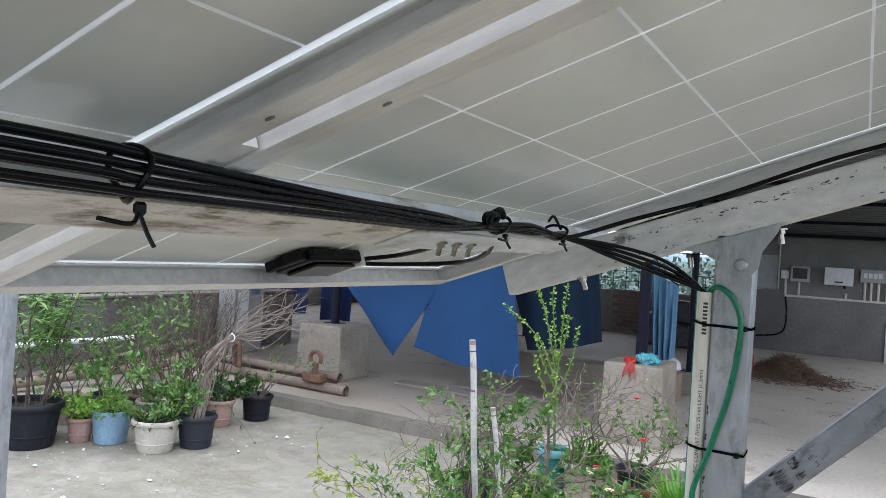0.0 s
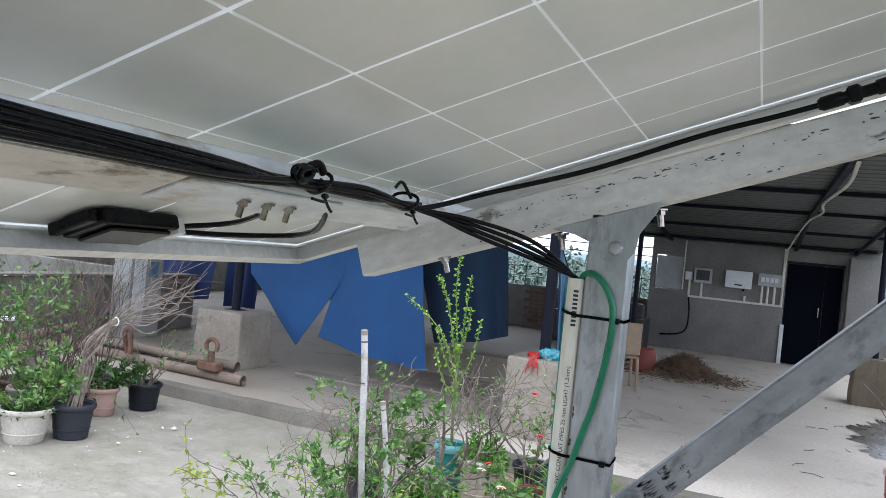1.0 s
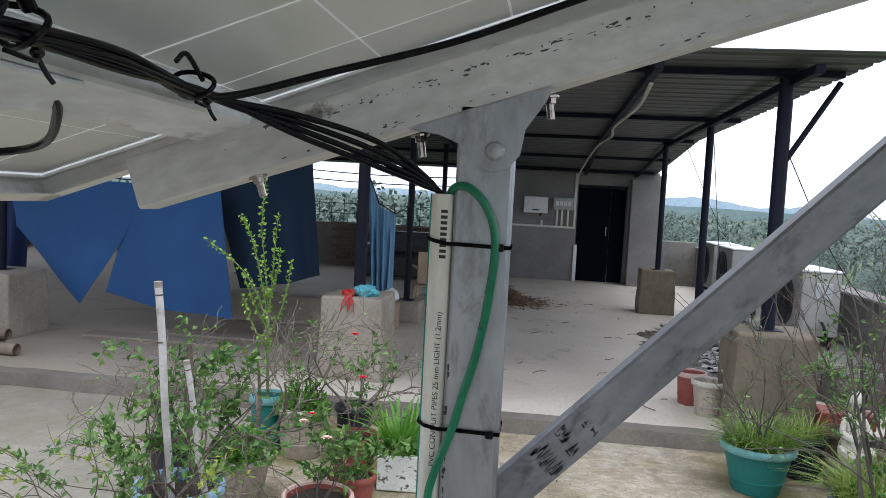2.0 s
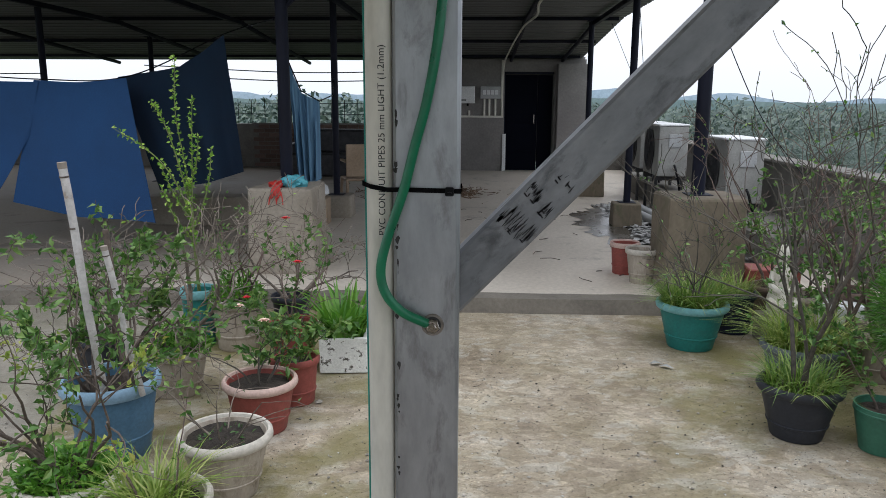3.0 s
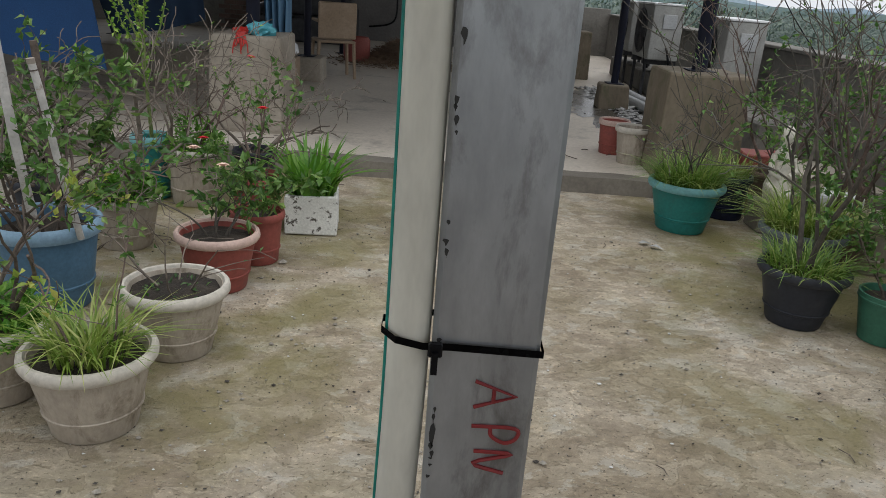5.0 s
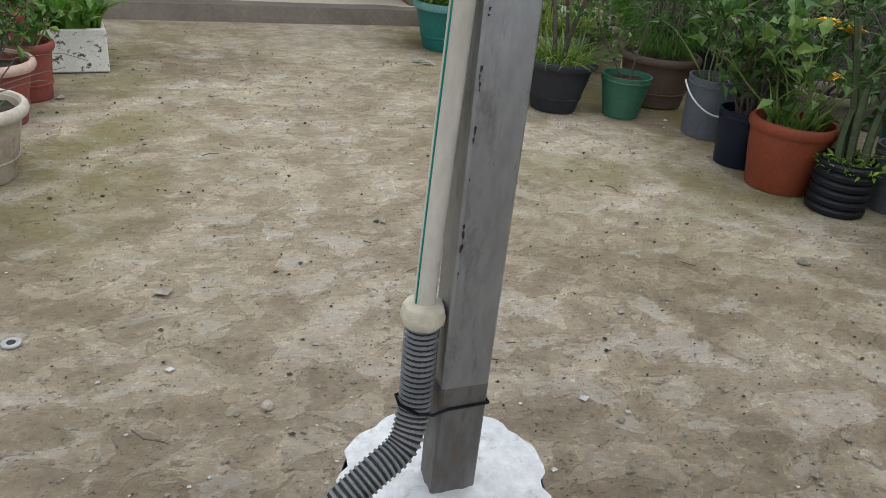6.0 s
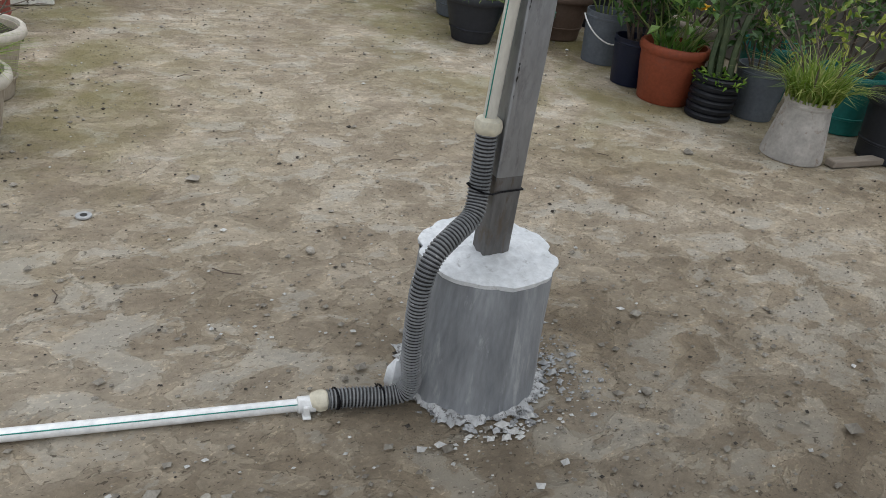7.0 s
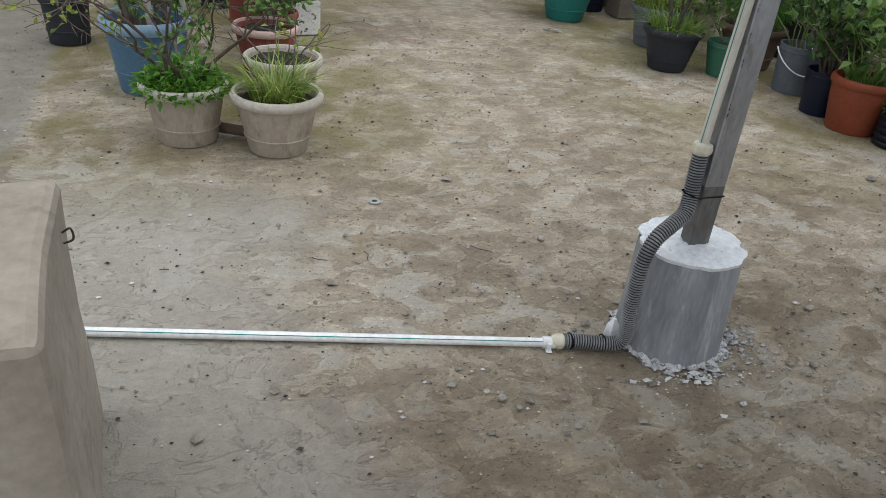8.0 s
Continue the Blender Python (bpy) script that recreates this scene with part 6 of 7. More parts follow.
def upright_shrub(t, r, z):
    """Long arching shoots set with pairs of small round leaves, one side branch reaching out."""
    shoots = [[(0, 0, z), (-0.02, 0.01, 0.70), (-0.04, 0.02, 1.05), (-0.075, 0, 1.38), (-0.065, 0.01, 1.70)],
              [(0.01, 0, z), (0.0, -0.02, 0.75), (0.02, -0.03, 1.15), (0.035, -0.02, 1.48)],
              [(-0.02, 0.0, 0.80), (-0.10, -0.04, 1.02), (-0.22, -0.06, 1.17), (-0.41, -0.08, 1.30)],
              [(-0.03, 0.01, 0.88), (-0.11, 0.05, 1.15), (-0.18, 0.07, 1.34), (-0.25, 0.08, 1.46)],
              [(0.0, 0.01, 0.72), (0.07, 0.06, 0.95), (0.09, 0.10, 1.18)],
              [(0.0, -0.01, 0.62), (-0.09, -0.08, 0.80), (-0.14, -0.12, 0.98)],
              [(-0.02, 0.0, 0.95), (0.05, -0.05, 1.10), (0.075, -0.06, 1.27)],
              [(-0.03, 0.0, 0.78), (-0.12, 0.03, 0.90), (-0.20, 0.04, 1.08)]]
    bm, V, F = bmesh.new(), [], []
    for pts in shoots:
        way = spline(pts, 8)
        tube(bm, way, [0.0065 - 0.0048 * k / (len(way) - 1) for k in range(len(way))], 6)
        for a, b in zip(way, way[1:]):
            if b.z < 0.62:
                continue
            d, k = (b - a).normalized(), max(1, round((b - a).length / 0.026))
            for j in range(k):
                p = a.lerp(b, (j + r.random()) / k)
                for _ in range(3):
                    o = (rdir(r, 0.3) + d * 0.35).normalized()
                    leaf_quad(V, F, p + o * 0.006, o, rdir(r, 1.0), r.uniform(0.018, 0.032), r.uniform(0.014, 0.022))
    tagged(part("shoot_growth", bm, STEM, t, smooth=True), kind="stuff")
    pydata("foliage", V, F, LEAF_LIGHT, t, kind="stuff")


def blades(t, r, z, count, rad, ln, wd, mat, lean=0.9, name="grass"):
    V, F = [], []
    for _ in range(count):
        a, q = r.uniform(0, 6.28), rad * math.sqrt(r.random())
        p = Vector((q * math.cos(a), q * math.sin(a), z))
        b = a + r.gauss(0, 0.8)
        o = Vector((math.cos(b), math.sin(b), 0))
        s = Vector((-math.sin(b), math.cos(b), 0)) * wd * 0.5
        L, k = ln * r.uniform(0.5, 1.15), lean * r.uniform(0.15, 1.2)
        i = len(V)
        for j in range(5):
            u = j / 4
            c = p + o * L * (k * u * u * 0.8 + 0.12 * u) + Vector((0, 0, L * (u - 0.42 * k * u * u)))
            w = s * (1 - u ** 1.6)
            V += [tuple(c - w), tuple(c + w)]
        for j in range(4):
            F.append((i + 2 * j, i + 2 * j + 1, i + 2 * j + 3, i + 2 * j + 2))
    return pydata(name, V, F, mat, t, kind="stuff")


def cover(t, r, z, count, rad, height, mat, ls=0.03, name="foliage"):
    """A low cushion of small leaves."""
    V, F = [], []
    for _ in range(count):
        a, q = r.uniform(0, 6.28), rad * math.sqrt(r.random())
        p = Vector((q * math.cos(a), q * math.sin(a), z + height * r.random() * (1.05 - (q / rad) ** 2)))
        leaf_quad(V, F, p, Vector((math.cos(a) * 0.8, math.sin(a) * 0.8, r.uniform(-0.2, 1.1))) + rdir(r) * 0.7, Vector((0, 0, 1)) + rdir(r) * 0.5, ls * r.uniform(0.6, 1.3), ls * r.uniform(0.3, 0.55))
    return pydata(name, V, F, mat, t, kind="stuff")


def blooms(t, r, seats, mat, size, petals=7, name="flower"):
    for p in seats:
        V, F = [], []
        for k in range(petals * 2):
            a = 6.28 * k / petals + (0.4 if k >= petals else 0)
            leaf_quad(V, F, Vector(p), Vector((math.cos(a), math.sin(a), 0.35 if k < petals else 1.0)), Vector((0, 0, 1)), size * (1 if k < petals else 0.7), size * 0.7, 0.35)
        pydata(name, V, F, mat, t)


def potted(label, x, y, rt, rb, h, m, mrim=None, style="round", z=0.0, fill=0.85, rz=0.0, category="potted plant", name="potted_plant"):
    t = thing(name, label, category, pose(x, y, z, 0, 0, rz), "potted plants")
    return t, pot_parts(t, rt, rb, h, m, mrim or m, style, fill)


R = lambda s: random.Random(s)
# -- foreground group beside the post
t, z = potted("beige pot with tufts of yellow-green grass and a thin stem", -0.95, 1.445, 0.178, 0.112, 0.24, P_BEIGE, P_RIM)
blades(t, R(1), z, 230, 0.10, 0.215, 0.008, GRASS, 1.35)
woody(t, R(2), z, 2, 0.36, 0.005, 1, 0.6, TWIG_RED, 26, LEAF, 0.028, 0.04, 0.15)
t, z = potted("beige pot of wet soil with a few bare thorny stems", -0.88, 1.915, 0.175, 0.108, 0.245, P_BEIGE, P_RIM, fill=0.88)
woody(t, R(3), z, 4, 0.30, 0.005, 1, 0.8, TWIG, 6, LEAF_DARK, 0.02, 0.04, 0.8)
cover(t, R(33), z, 40, 0.10, 0.02, LEAF_DARK, 0.022, "fallen_leaves")
t, z = potted("beige pot overflowing with low green groundcover and a dark shrub", -1.295, 1.575, 0.17, 0.112, 0.24, P_BEIGE, P_RIM)
cover(t, R(4), z, 1100, 0.18, 0.12, STRAP, 0.040, "groundcover")
woody(t, R(5), z, 4, 0.56, 0.009, 3, 0.8, BARK, 300, LEAF_YELLOW, 0.029, 0.02, 0.42, kids=2.6, wig=0.2)
woody(t, R(58), z, 4, 0.52, 0.008, 2, 0.7, BARK, 260, LEAF, 0.030, 0.03, 0.3, wig=0.2)
t, z = potted("large blue plastic pot with a leafy rose bush and stakes", -1.455, 2.21, 0.197, 0.135, 0.335, P_BLUE, P_PALEBLUE)
woody(t, R(6), z, 7, 0.52, 0.009, 3, 0.5, BARK, 800, LEAF, 0.045, 0.07, 0.22, wig=0.22)
woody(t, R(61), z, 5, 0.66, 0.008, 2, 0.5, BARK, 420, LEAF, 0.043, 0.07, 0.22, wig=0.22)
t, z = potted("beige pot with green groundcover and a twisted bare trunk", -1.45, 2.88, 0.163, 0.106, 0.24, P_BEIGE, P_RIM, fill=0.93)
cover(t, R(7), z, 1000, 0.165, 0.15, STRAP, 0.042, "groundcover")
woody(t, R(8), z, 4, 0.56, 0.017, 3, 1.0, TWIG, 50, LEAF_LIGHT, 0.026, 0.03, 0.42, kids=4.0, wig=0.21, thin=0.002)
t, z = potted("faded red pot with a small rose bush and pale bloom", -0.91, 2.48, 0.167, 0.11, 0.24, P_TERRA, P_TERRA_RIM)
woody(t, R(9), z, 5, 0.25, 0.006, 2, 0.8, TWIG_DARK, 170, LEAF, 0.048, 0.03, 0.28, wig=0.2)
blooms(t, R(1), [(0.03, 0.0, 0.50), (-0.10, 0.05, 0.55)], FLOWER_PALE, 0.03)
blooms(t, R(2), [(-0.05, 0.02, 0.60)], FLOWER_RED, 0.022)
t, z = potted("red plastic pot with drooping rose leaves", -0.83, 2.80, 0.122, 0.09, 0.235, P_TERRA, P_TERRA)
woody(t, R(10), z, 6, 0.25, 0.005, 2, 0.85, STEM, 380, LEAF, 0.048, 0.03, 0.8, droop=0.2)
t, z = potted("rust-red pot with tall rose stems and red blooms", -0.95, 3.27, 0.135, 0.10, 0.27, P_TERRA, P_TERRA)
woody(t, R(11), z, 6, 0.48, 0.006, 2, 0.65, TWIG_RED, 130, LEAF, 0.046, 0.03, 0.20, wig=0.2)
blooms(t, R(3), [(0.04, -0.02, 0.60), (-0.03, 0.03, 0.83)], FLOWER_RED, 0.03)
t, z = potted("pale grey-green pot with leafy stems", -1.37, 3.62, 0.16, 0.12, 0.31, P_BEIGE, P_RIM)
cover(t, R(12), z, 700, 0.165, 0.22, STRAP, 0.045, "groundcover")
woody(t, R(13), z, 5, 0.46, 0.008, 3, 0.75, TWIG_RED, 200, LEAF, 0.026, 0.04, 0.35, wig=0.22)
t, z = potted("tall teal pot with an upright light green shrub", -1.62, 3.66, 0.11, 0.085, 0.35, P_TEAL, P_TEAL_RIM)
upright_shrub(t, R(14), z)
# bare tangled twigs behind
t, z = potted("small dark pot with a tangle of bare twigs", -1.12, 3.92, 0.13, 0.1, 0.25, P_CHAR, P_CHAR)
woody(t, R(15), z, 5, 0.62, 0.012, 3, 0.85, TWIG, 0, None, 0.02, 0.04, 0.42, kids=3.4, wig=0.2, thin=0.0022)
t, z = potted("dark pot with a spreading bare thorny bush", -1.9, 3.0, 0.13, 0.1, 0.25, P_CHAR, P_CHAR)
woody(t, R(16), z, 5, 0.54, 0.011, 3, 1.0, TWIG, 70, LEAF_LIGHT, 0.028, 0.04, 0.8, kids=3.6, wig=0.21, thin=0.002)
# foam planter with strap leaves
t = thing("foam_planter", "chipped white foam box with bright strap leaves", "potted plant", pose(-0.67, 3.29, 0, 0, 0, 6))
bm = bmesh.new()
for a in ((-0.13, 0.13, -0.11, -0.09), (-0.13, 0.13, 0.09, 0.11), (-0.13, -0.11, -0.09, 0.09), (0.11, 0.13, -0.09, 0.09)):
    box(bm, a[0], a[1], a[2], a[3], 0.0, 0.2, bev=0.006)
box(bm, -0.12, 0.12, -0.1, 0.1, 0.0, 0.02)
for v in bm.verts:
    v.co += Vector((noise.noise(v.co * 22), noise.noise(v.co * 22 + Vector((7, 0, 0))), 0.7 * noise.noise(v.co * 25 + Vector((0, 9, 0))))) * 0.006
part("box", bm, FOAM, t)
part("soil", boxed(-0.115, 0.115, -0.095, 0.095, 0.02, 0.175, bev=0.004), SOIL, t)
blades(t, R(18), 0.17, 120, 0.10, 0.34, 0.036, STRAP, 0.95, "strap_leaves")
# stakes in the blue pot
for a, b, rr, m, lab in (((-1.477, 2.03, 1.227), (-1.43, 2.10, 0.30), 0.0165, PVC_DIRTY, "weathered white pipe staked among the rose stems"), ((-1.345, 2.03, 0.915), (-1.275, 2.10, 0.30), 0.013, PVC_DIRTY, "weathered white pipe staked among the rose stems"), ((-1.40, 2.16, 0.96), (-1.37, 2.17, 0.30), 0.013, BARK, "short brown wooden stake among the rose stems")):
    st = thing("plant_stake", lab, "stake", group="plant stakes")
    a, b = Vector(a), Vector(b)
    part("pole", tube(bmesh.new(), [a.lerp(b, k / 8) + Vector((0.003 * math.sin(k), 0, 0)) for k in range(9)], [rr * (0.96 + 0.05 * math.sin(3 * k)) for k in range(9)], 12), m, st, smooth=True)
    if m == PVC_DIRTY:
        for w in (0.05, 0.26):
            part("tape_band", tube(bmesh.new(), [a.lerp(b, w), a.lerp(b, w + 0.007)], rr * 1.08, 12), BARK, st, "dark tape band")
        part("stained_end", tube(bmesh.new(), [a + (a - b).normalized() * 0.004, a.lerp(b, 0.02)], rr * 1.04, 12), WOOD, st, "brown stained top")
solo("brown_pipe", tube(bmesh.new(), spline([(-1.22, 1.62, 0.035), (-1.08, 1.56, 0.03), (-0.95, 1.50, 0.03)], 5), 0.022, 10), P_BROWN, "short brown pipe between two pots", "pipe", smooth=True)

# -- group by the left parapet
t, z = potted("big black pot with tall palmate-leaved plants", -5.22, 2.16, 0.237, 0.171, 0.336, P_BLACK, P_BLACK)
out, tips = woody(t, R(20), z, 7, 0.9, 0.012, 1, 0.5, BARK, 0, None, 0.1, 0.09, 0.18, segs=1)
V, F = [], []
r = R(201)
for p, d, k in tips:
    if p.z > 0.75:
        for q in range(7):
            a = 6.28 * q / 7
            leaf_quad(V, F, p, Vector((math.cos(a), math.sin(a), -0.05 + r.gauss(0, 0.25))), Vector((0, 0, 1)), r.uniform(0.12, 0.2), 0.028)
pydata("foliage", V, F, LEAF, t, kind="stuff")
t, z = potted("small terracotta pot with bright yellow-green leaves", -5.07, 2.48, 0.104, 0.076, 0.185, P_PINK, P_PINK)
woody(t, R(21), z, 8, 0.22, 0.004, 1, 0.7, STEM, 260, LEAF_LIGHT, 0.06, 0.03, 0.6)
t, z = potted("pale blue plastic bucket with mixed green weeds", -4.89, 2.62, 0.147, 0.119, 0.252, P_PALEBLUE, P_PALEBLUE, "bucket")
woody(t, R(22), z, 6, 0.62, 0.006, 2, 0.55, STEM, 260, LEAF, 0.065, 0.05, 0.3)
cover(t, R(221), z, 160, 0.13, 0.16, LEAF_LIGHT, 0.07)
t, z = potted("cream pot with a bushy herb spilling over the rim", -4.45, 2.68, 0.180, 0.123, 0.244, P_RIM, P_RIM)
woody(t, R(23), z, 10, 0.30, 0.006, 2, 0.7, STEM, 620, LEAF, 0.055, 0.07, 0.6)
cover(t, R(231), z, 240, 0.16, 0.12, LEAF_DARK, 0.06)
t, z = potted("charcoal pot with pale bare stems tied in a sheaf", -4.32, 2.96, 0.157, 0.114, 0.252, P_CHAR, P_CHAR)
r = R(24)
bm = bmesh.new()
for k in range(26):
    a = r.uniform(0, 6.28)
    b = (0.05 * math.cos(a), 0.05 * math.sin(a), z - 0.01)
    j = lambda s: r.gauss(0, s)
    tie = (0.17 + j(0.012), 0.15 + j(0.012), 0.86 + j(0.015))
    tube(bm, spline([b, (0.02 + j(0.03), 0.04 + j(0.03), z + 0.3), (0.06 + j(0.03), 0.07 + j(0.03), z + 0.48), tie, (0.34 + j(0.08), 0.29 + j(0.08), 1.03 + j(0.07)), (0.56 + j(0.13), 0.44 + j(0.14), 1.14 + j(0.13))], 5), [0.006 - 0.0045 * q / 25 for q in range(26)], 5)
tagged(part("tied_sheaf", bm, STRAW_STEM, t, "pale tied stems", smooth=True), kind="stuff")
part("string", tube(bmesh.new(), [(0.17 + 0.03 * math.cos(a), 0.15, 0.86 + 0.03 * math.sin(a)) for a in np.linspace(0, 6.28, 14)], 0.005, 6), PVC_WHITE, t, "white string")
t, z = potted("dusty pink pot with dark glossy leaves", -4.69, 3.56, 0.133, 0.095, 0.227, P_PINK, P_PINK)
woody(t, R(25), z, 7, 0.24, 0.005, 1, 0.7, STEM, 260, LEAF_DARK, 0.075, 0.03, 0.6)
t, z = potted("black pot with a small gnarled plant", -4.61, 3.94, 0.147, 0.109, 0.227, P_BLACK, P_BLACK)
woody(t, R(26), z, 4, 0.26, 0.016, 1, 0.6, BARK, 30, LEAF, 0.05, 0.04, 0.35)
woody(t, R(261), z, 4, 0.55, 0.006, 2, 0.6, TWIG, 110, LEAF, 0.035, 0.04, 0.5)
for x, y, s, rt, m in ((-5.65, 2.75, 30, 0.15, P_BEIGE), (-5.45, 3.0, 31, 0.15, P_CHAR), (-5.3, 3.25, 32, 0.16, P_BROWN), (-5.75, 2.1, 33, 0.14, P_BEIGE), (-5.2, 3.55, 34, 0.14, P_CHAR), (-5.0, 3.1, 35, 0.14, P_BEIGE)):
    t, z = potted("pot with tangled leafy weeds behind the front row", x, y, rt, rt * 0.75, 0.24, m, m)
    woody(t, R(s), z, 7, 0.64 + 0.05 * (s % 3), 0.007, 2, 0.6, TWIG_RED if s % 2 else BARK, 60 if s > 33 else 260, LEAF_DARK if s % 3 == 1 else LEAF, 0.05, 0.06, 0.35, wig=0.18)
for x, y, s in ((-5.05, 3.8, 36), (-4.95, 3.35, 37)):
    t, z = potted("pot with a dense sheaf of bare reddish twigs", x, y, 0.14, 0.1, 0.23, P_CHAR, P_CHAR)
    woody(t, R(s), z, 18, 0.95, 0.007, 2, 0.4, TWIG_RED, 60, LEAF, 0.03, 0.07, 0.24, kids=3.2, wig=0.16)
t, z = potted("green feathery tree sapling in a hidden pot", -5.45, 2.42, 0.123, 0.095, 0.210, P_CHAR, P_CHAR)
woody(t, R(38), z, 3, 1.1, 0.008, 2, 0.6, BARK, 420, LEAF, 0.04, 0.04, 0.12)

# -- right-hand group
t, z = potted("teal pot with a tuft of grass and bare red twigs", 1.368, 3.785, 0.214, 0.132, 0.285, P_TEAL, P_TEAL_RIM)
blades(t, R(40), z, 620, 0.17, 0.27, 0.009, GRASS_TUFT, 1.45)
woody(t, R(402), z, 4, 0.50, 0.007, 3, 0.65, TWIG_DARK, 40, LEAF, 0.028, 0.03, 0.24, kids=3.0, wig=0.17, droop=0.0, thin=0.0018)
t, z = potted("navy pot half hidden behind, with dry grass", 1.73, 4.12, 0.14, 0.11, 0.27, P_NAVY, P_NAVY)
blades(t, R(42), z, 160, 0.11, 0.22, 0.008, GRASS, 1.0)
t, z = potted("charcoal pot with a tall leafless shrub and grass", 1.495, 2.54, 0.182, 0.108, 0.25, P_CHAR, P_CHAR)
woody(t, R(43), z, 3, 0.98, 0.0125, 3, 0.6, TWIG_DARK, 120, LEAF, 0.024, 0.025, 0.20, kids=3.6, wig=0.16, droop=-0.03, thin=0.0017)
blades(t, R(44), z, 330, 0.15, 0.19, 0.008, GRASS_TUFT, 1.5)
t, z = potted("slate blue pot with yellowing grass", 1.73, 3.08, 0.205, 0.14, 0.26, P_GREY, P_GREY)
blades(t, R(45), z, 560, 0.17, 0.28, 0.009, GRASS, 1.4)
woody(t, R(46), z, 3, 0.92, 0.011, 3, 0.6, TWIG_DARK, 70, LEAF, 0.022, 0.03, 0.24, kids=3.0, wig=0.17, droop=-0.03, thin=0.0017)
woody(t, R(461), z, 5, 0.36, 0.006, 2, 0.7, STEM, 170, LEAF, 0.042, 0.08, 0.4, wig=0.2)
t, z = potted("small green plastic pot with a slender sapling", 1.80, 2.41, 0.122, 0.085, 0.2, P_GREEN, P_TEAL_RIM, "bucket")
woody(t, R(47), z, 2, 0.42, 0.007, 2, 0.5, BARK, 260, LEAF, 0.035, 0.02, 0.2)
t, z = potted("wide brown pot with a bright feathery conifer bush", 2.12, 2.62, 0.21, 0.15, 0.26, P_BROWN, P_BROWN)
V, F = [], []
r = R(48)
for _ in range(5200):
    q = rdir(r, 0.15)
    p = Vector((q.x * 0.27, q.y * 0.27, z + 0.33 + q.z * 0.30)) * 1.0
    p += Vector((0, 0, 0)) + rdir(r) * 0.03
    k = r.uniform(0.75, 1.0)
    p = Vector((p.x * k, p.y * k, z + 0.3 + (p.z - z - 0.3) * k))
    leaf_quad(V, F, p, q + rdir(r) * 0.6, rdir(r), 0.06, 0.006)
pydata("foliage", V, F, FERN, t, kind="stuff")
woody(t, R(481), z, 5, 0.4, 0.01, 2, 0.5, BARK, 0, None, 0.03, 0.03, 0.3)
t, z = potted("slate grey bucket with a white wire handle and shoots", 2.07, 2.10, 0.125, 0.105, 0.27, P_GREY, P_GREY, "bucket")
part("handle", tube(bmesh.new(), [(-0.118 * math.cos(a) * 1.02 - 0.03, -0.118 * math.sin(a), 0.22 - 0.10 * math.sin(a)) for a in np.linspace(-0.3, 3.4, 18)], 0.004, 6), PVC_WHITE, t, "white wire handle", smooth=True)
woody(t, R(49), z, 8, 0.42, 0.006, 2, 0.6, STEM, 420, LEAF_DARK, 0.05, 0.05, 0.4)
t, z = potted("dark navy pot with upright leafy stems", 1.96, 1.74, 0.115, 0.09, 0.23, P_NAVY, P_NAVY, "bucket")
woody(t, R(50), z, 6, 0.5, 0.008, 2, 0.55, BARK, 170, LEAF, 0.085, 0.03, 0.35)
woody(t, R(501), z, 4, 0.36, 0.006, 2, 0.55, BARK, 200, LEAF_DARK, 0.06, 0.03, 0.35)
t, z = potted("orange clay pot with lilies in yellow bloom", 1.96, 1.49, 0.165, 0.12, 0.27, P_ORANGE, P_ORANGE, "wavy")
blades(t, R(51), z, 60, 0.11, 0.22, 0.012, GRASS_GREEN, 0.9, "lily_leaves")
woody(t, R(52), z, 7, 0.50, 0.006, 2, 0.6, STEM, 300, LEAF_DARK, 0.06, 0.06, 0.35, wig=0.18)
woody(t, R(521), z, 4, 0.46, 0.006, 1, 0.6, STEM, 70, LEAF, 0.075, 0.05, 0.4, wig=0.18)
blooms(t, R(53), [(0.12, 0.10, 0.60), (0.22, 0.08, 0.58), (0.1, 0.0, 0.42)], FLOWER_YELLOW, 0.07, 6)
t, z = potted("black ribbed pot with tall ridged cactus stems", 2.02, 1.25, 0.105, 0.10, 0.2, P_BLACK, P_BLACK, "ribbed")
for k, (dx, dy, L, lean) in enumerate(((0.0, 0.0, 0.62, 0.25), (0.03, 0.03, 0.5, -0.1), (-0.03, 0.02, 0.4, 0.45), (0.03, -0.04, 0.56, 0.6))):
    bm = bmesh.new()
    rings = []
    for j in range(9):
        w = j / 8
        c = Vector((dx + lean * 0.5 * w * w, dy + 0.12 * w, z + L * w))
        rings.append([bm.verts.new(c + Vector((math.cos(a), math.sin(a), 0)) * (0.017 if i % 2 else 0.0105) * (1 - 0.25 * w)) for i, a in enumerate(np.linspace(0, 2 * math.pi, 11)[:-1])])
    for a, b in zip(rings, rings[1:]):
        for i in range(10):
            bm.faces.new((a[i], a[(i + 1) % 10], b[(i + 1) % 10], b[i]))
    bm.faces.new(rings[-1])
    part("cactus_stem", bm, CACTUS, t, smooth=True)
cover(t, R(54), z, 170, 0.11, 0.04, LEAF_LIGHT, 0.03, "groundcover")
t, z = potted("dull clear plastic tub crowded with dark weeds", 2.28, 1.22, 0.12, 0.1, 0.24, P_GREY, P_GREY, "bucket")
woody(t, R(55), z, 8, 0.42, 0.006, 2, 0.6, BARK, 420, LEAF_DARK, 0.045, 0.05, 0.45)
t, z = potted("upturned white pot shape with spilling dry grass", 2.03, 0.78, 0.095, 0.125, 0.25, PVC_DIRTY, PVC_DIRTY, "bucket", fill=0.96)
blades(t, R(56), z, 420, 0.10, 0.26, 0.008, GRASS, 1.3)
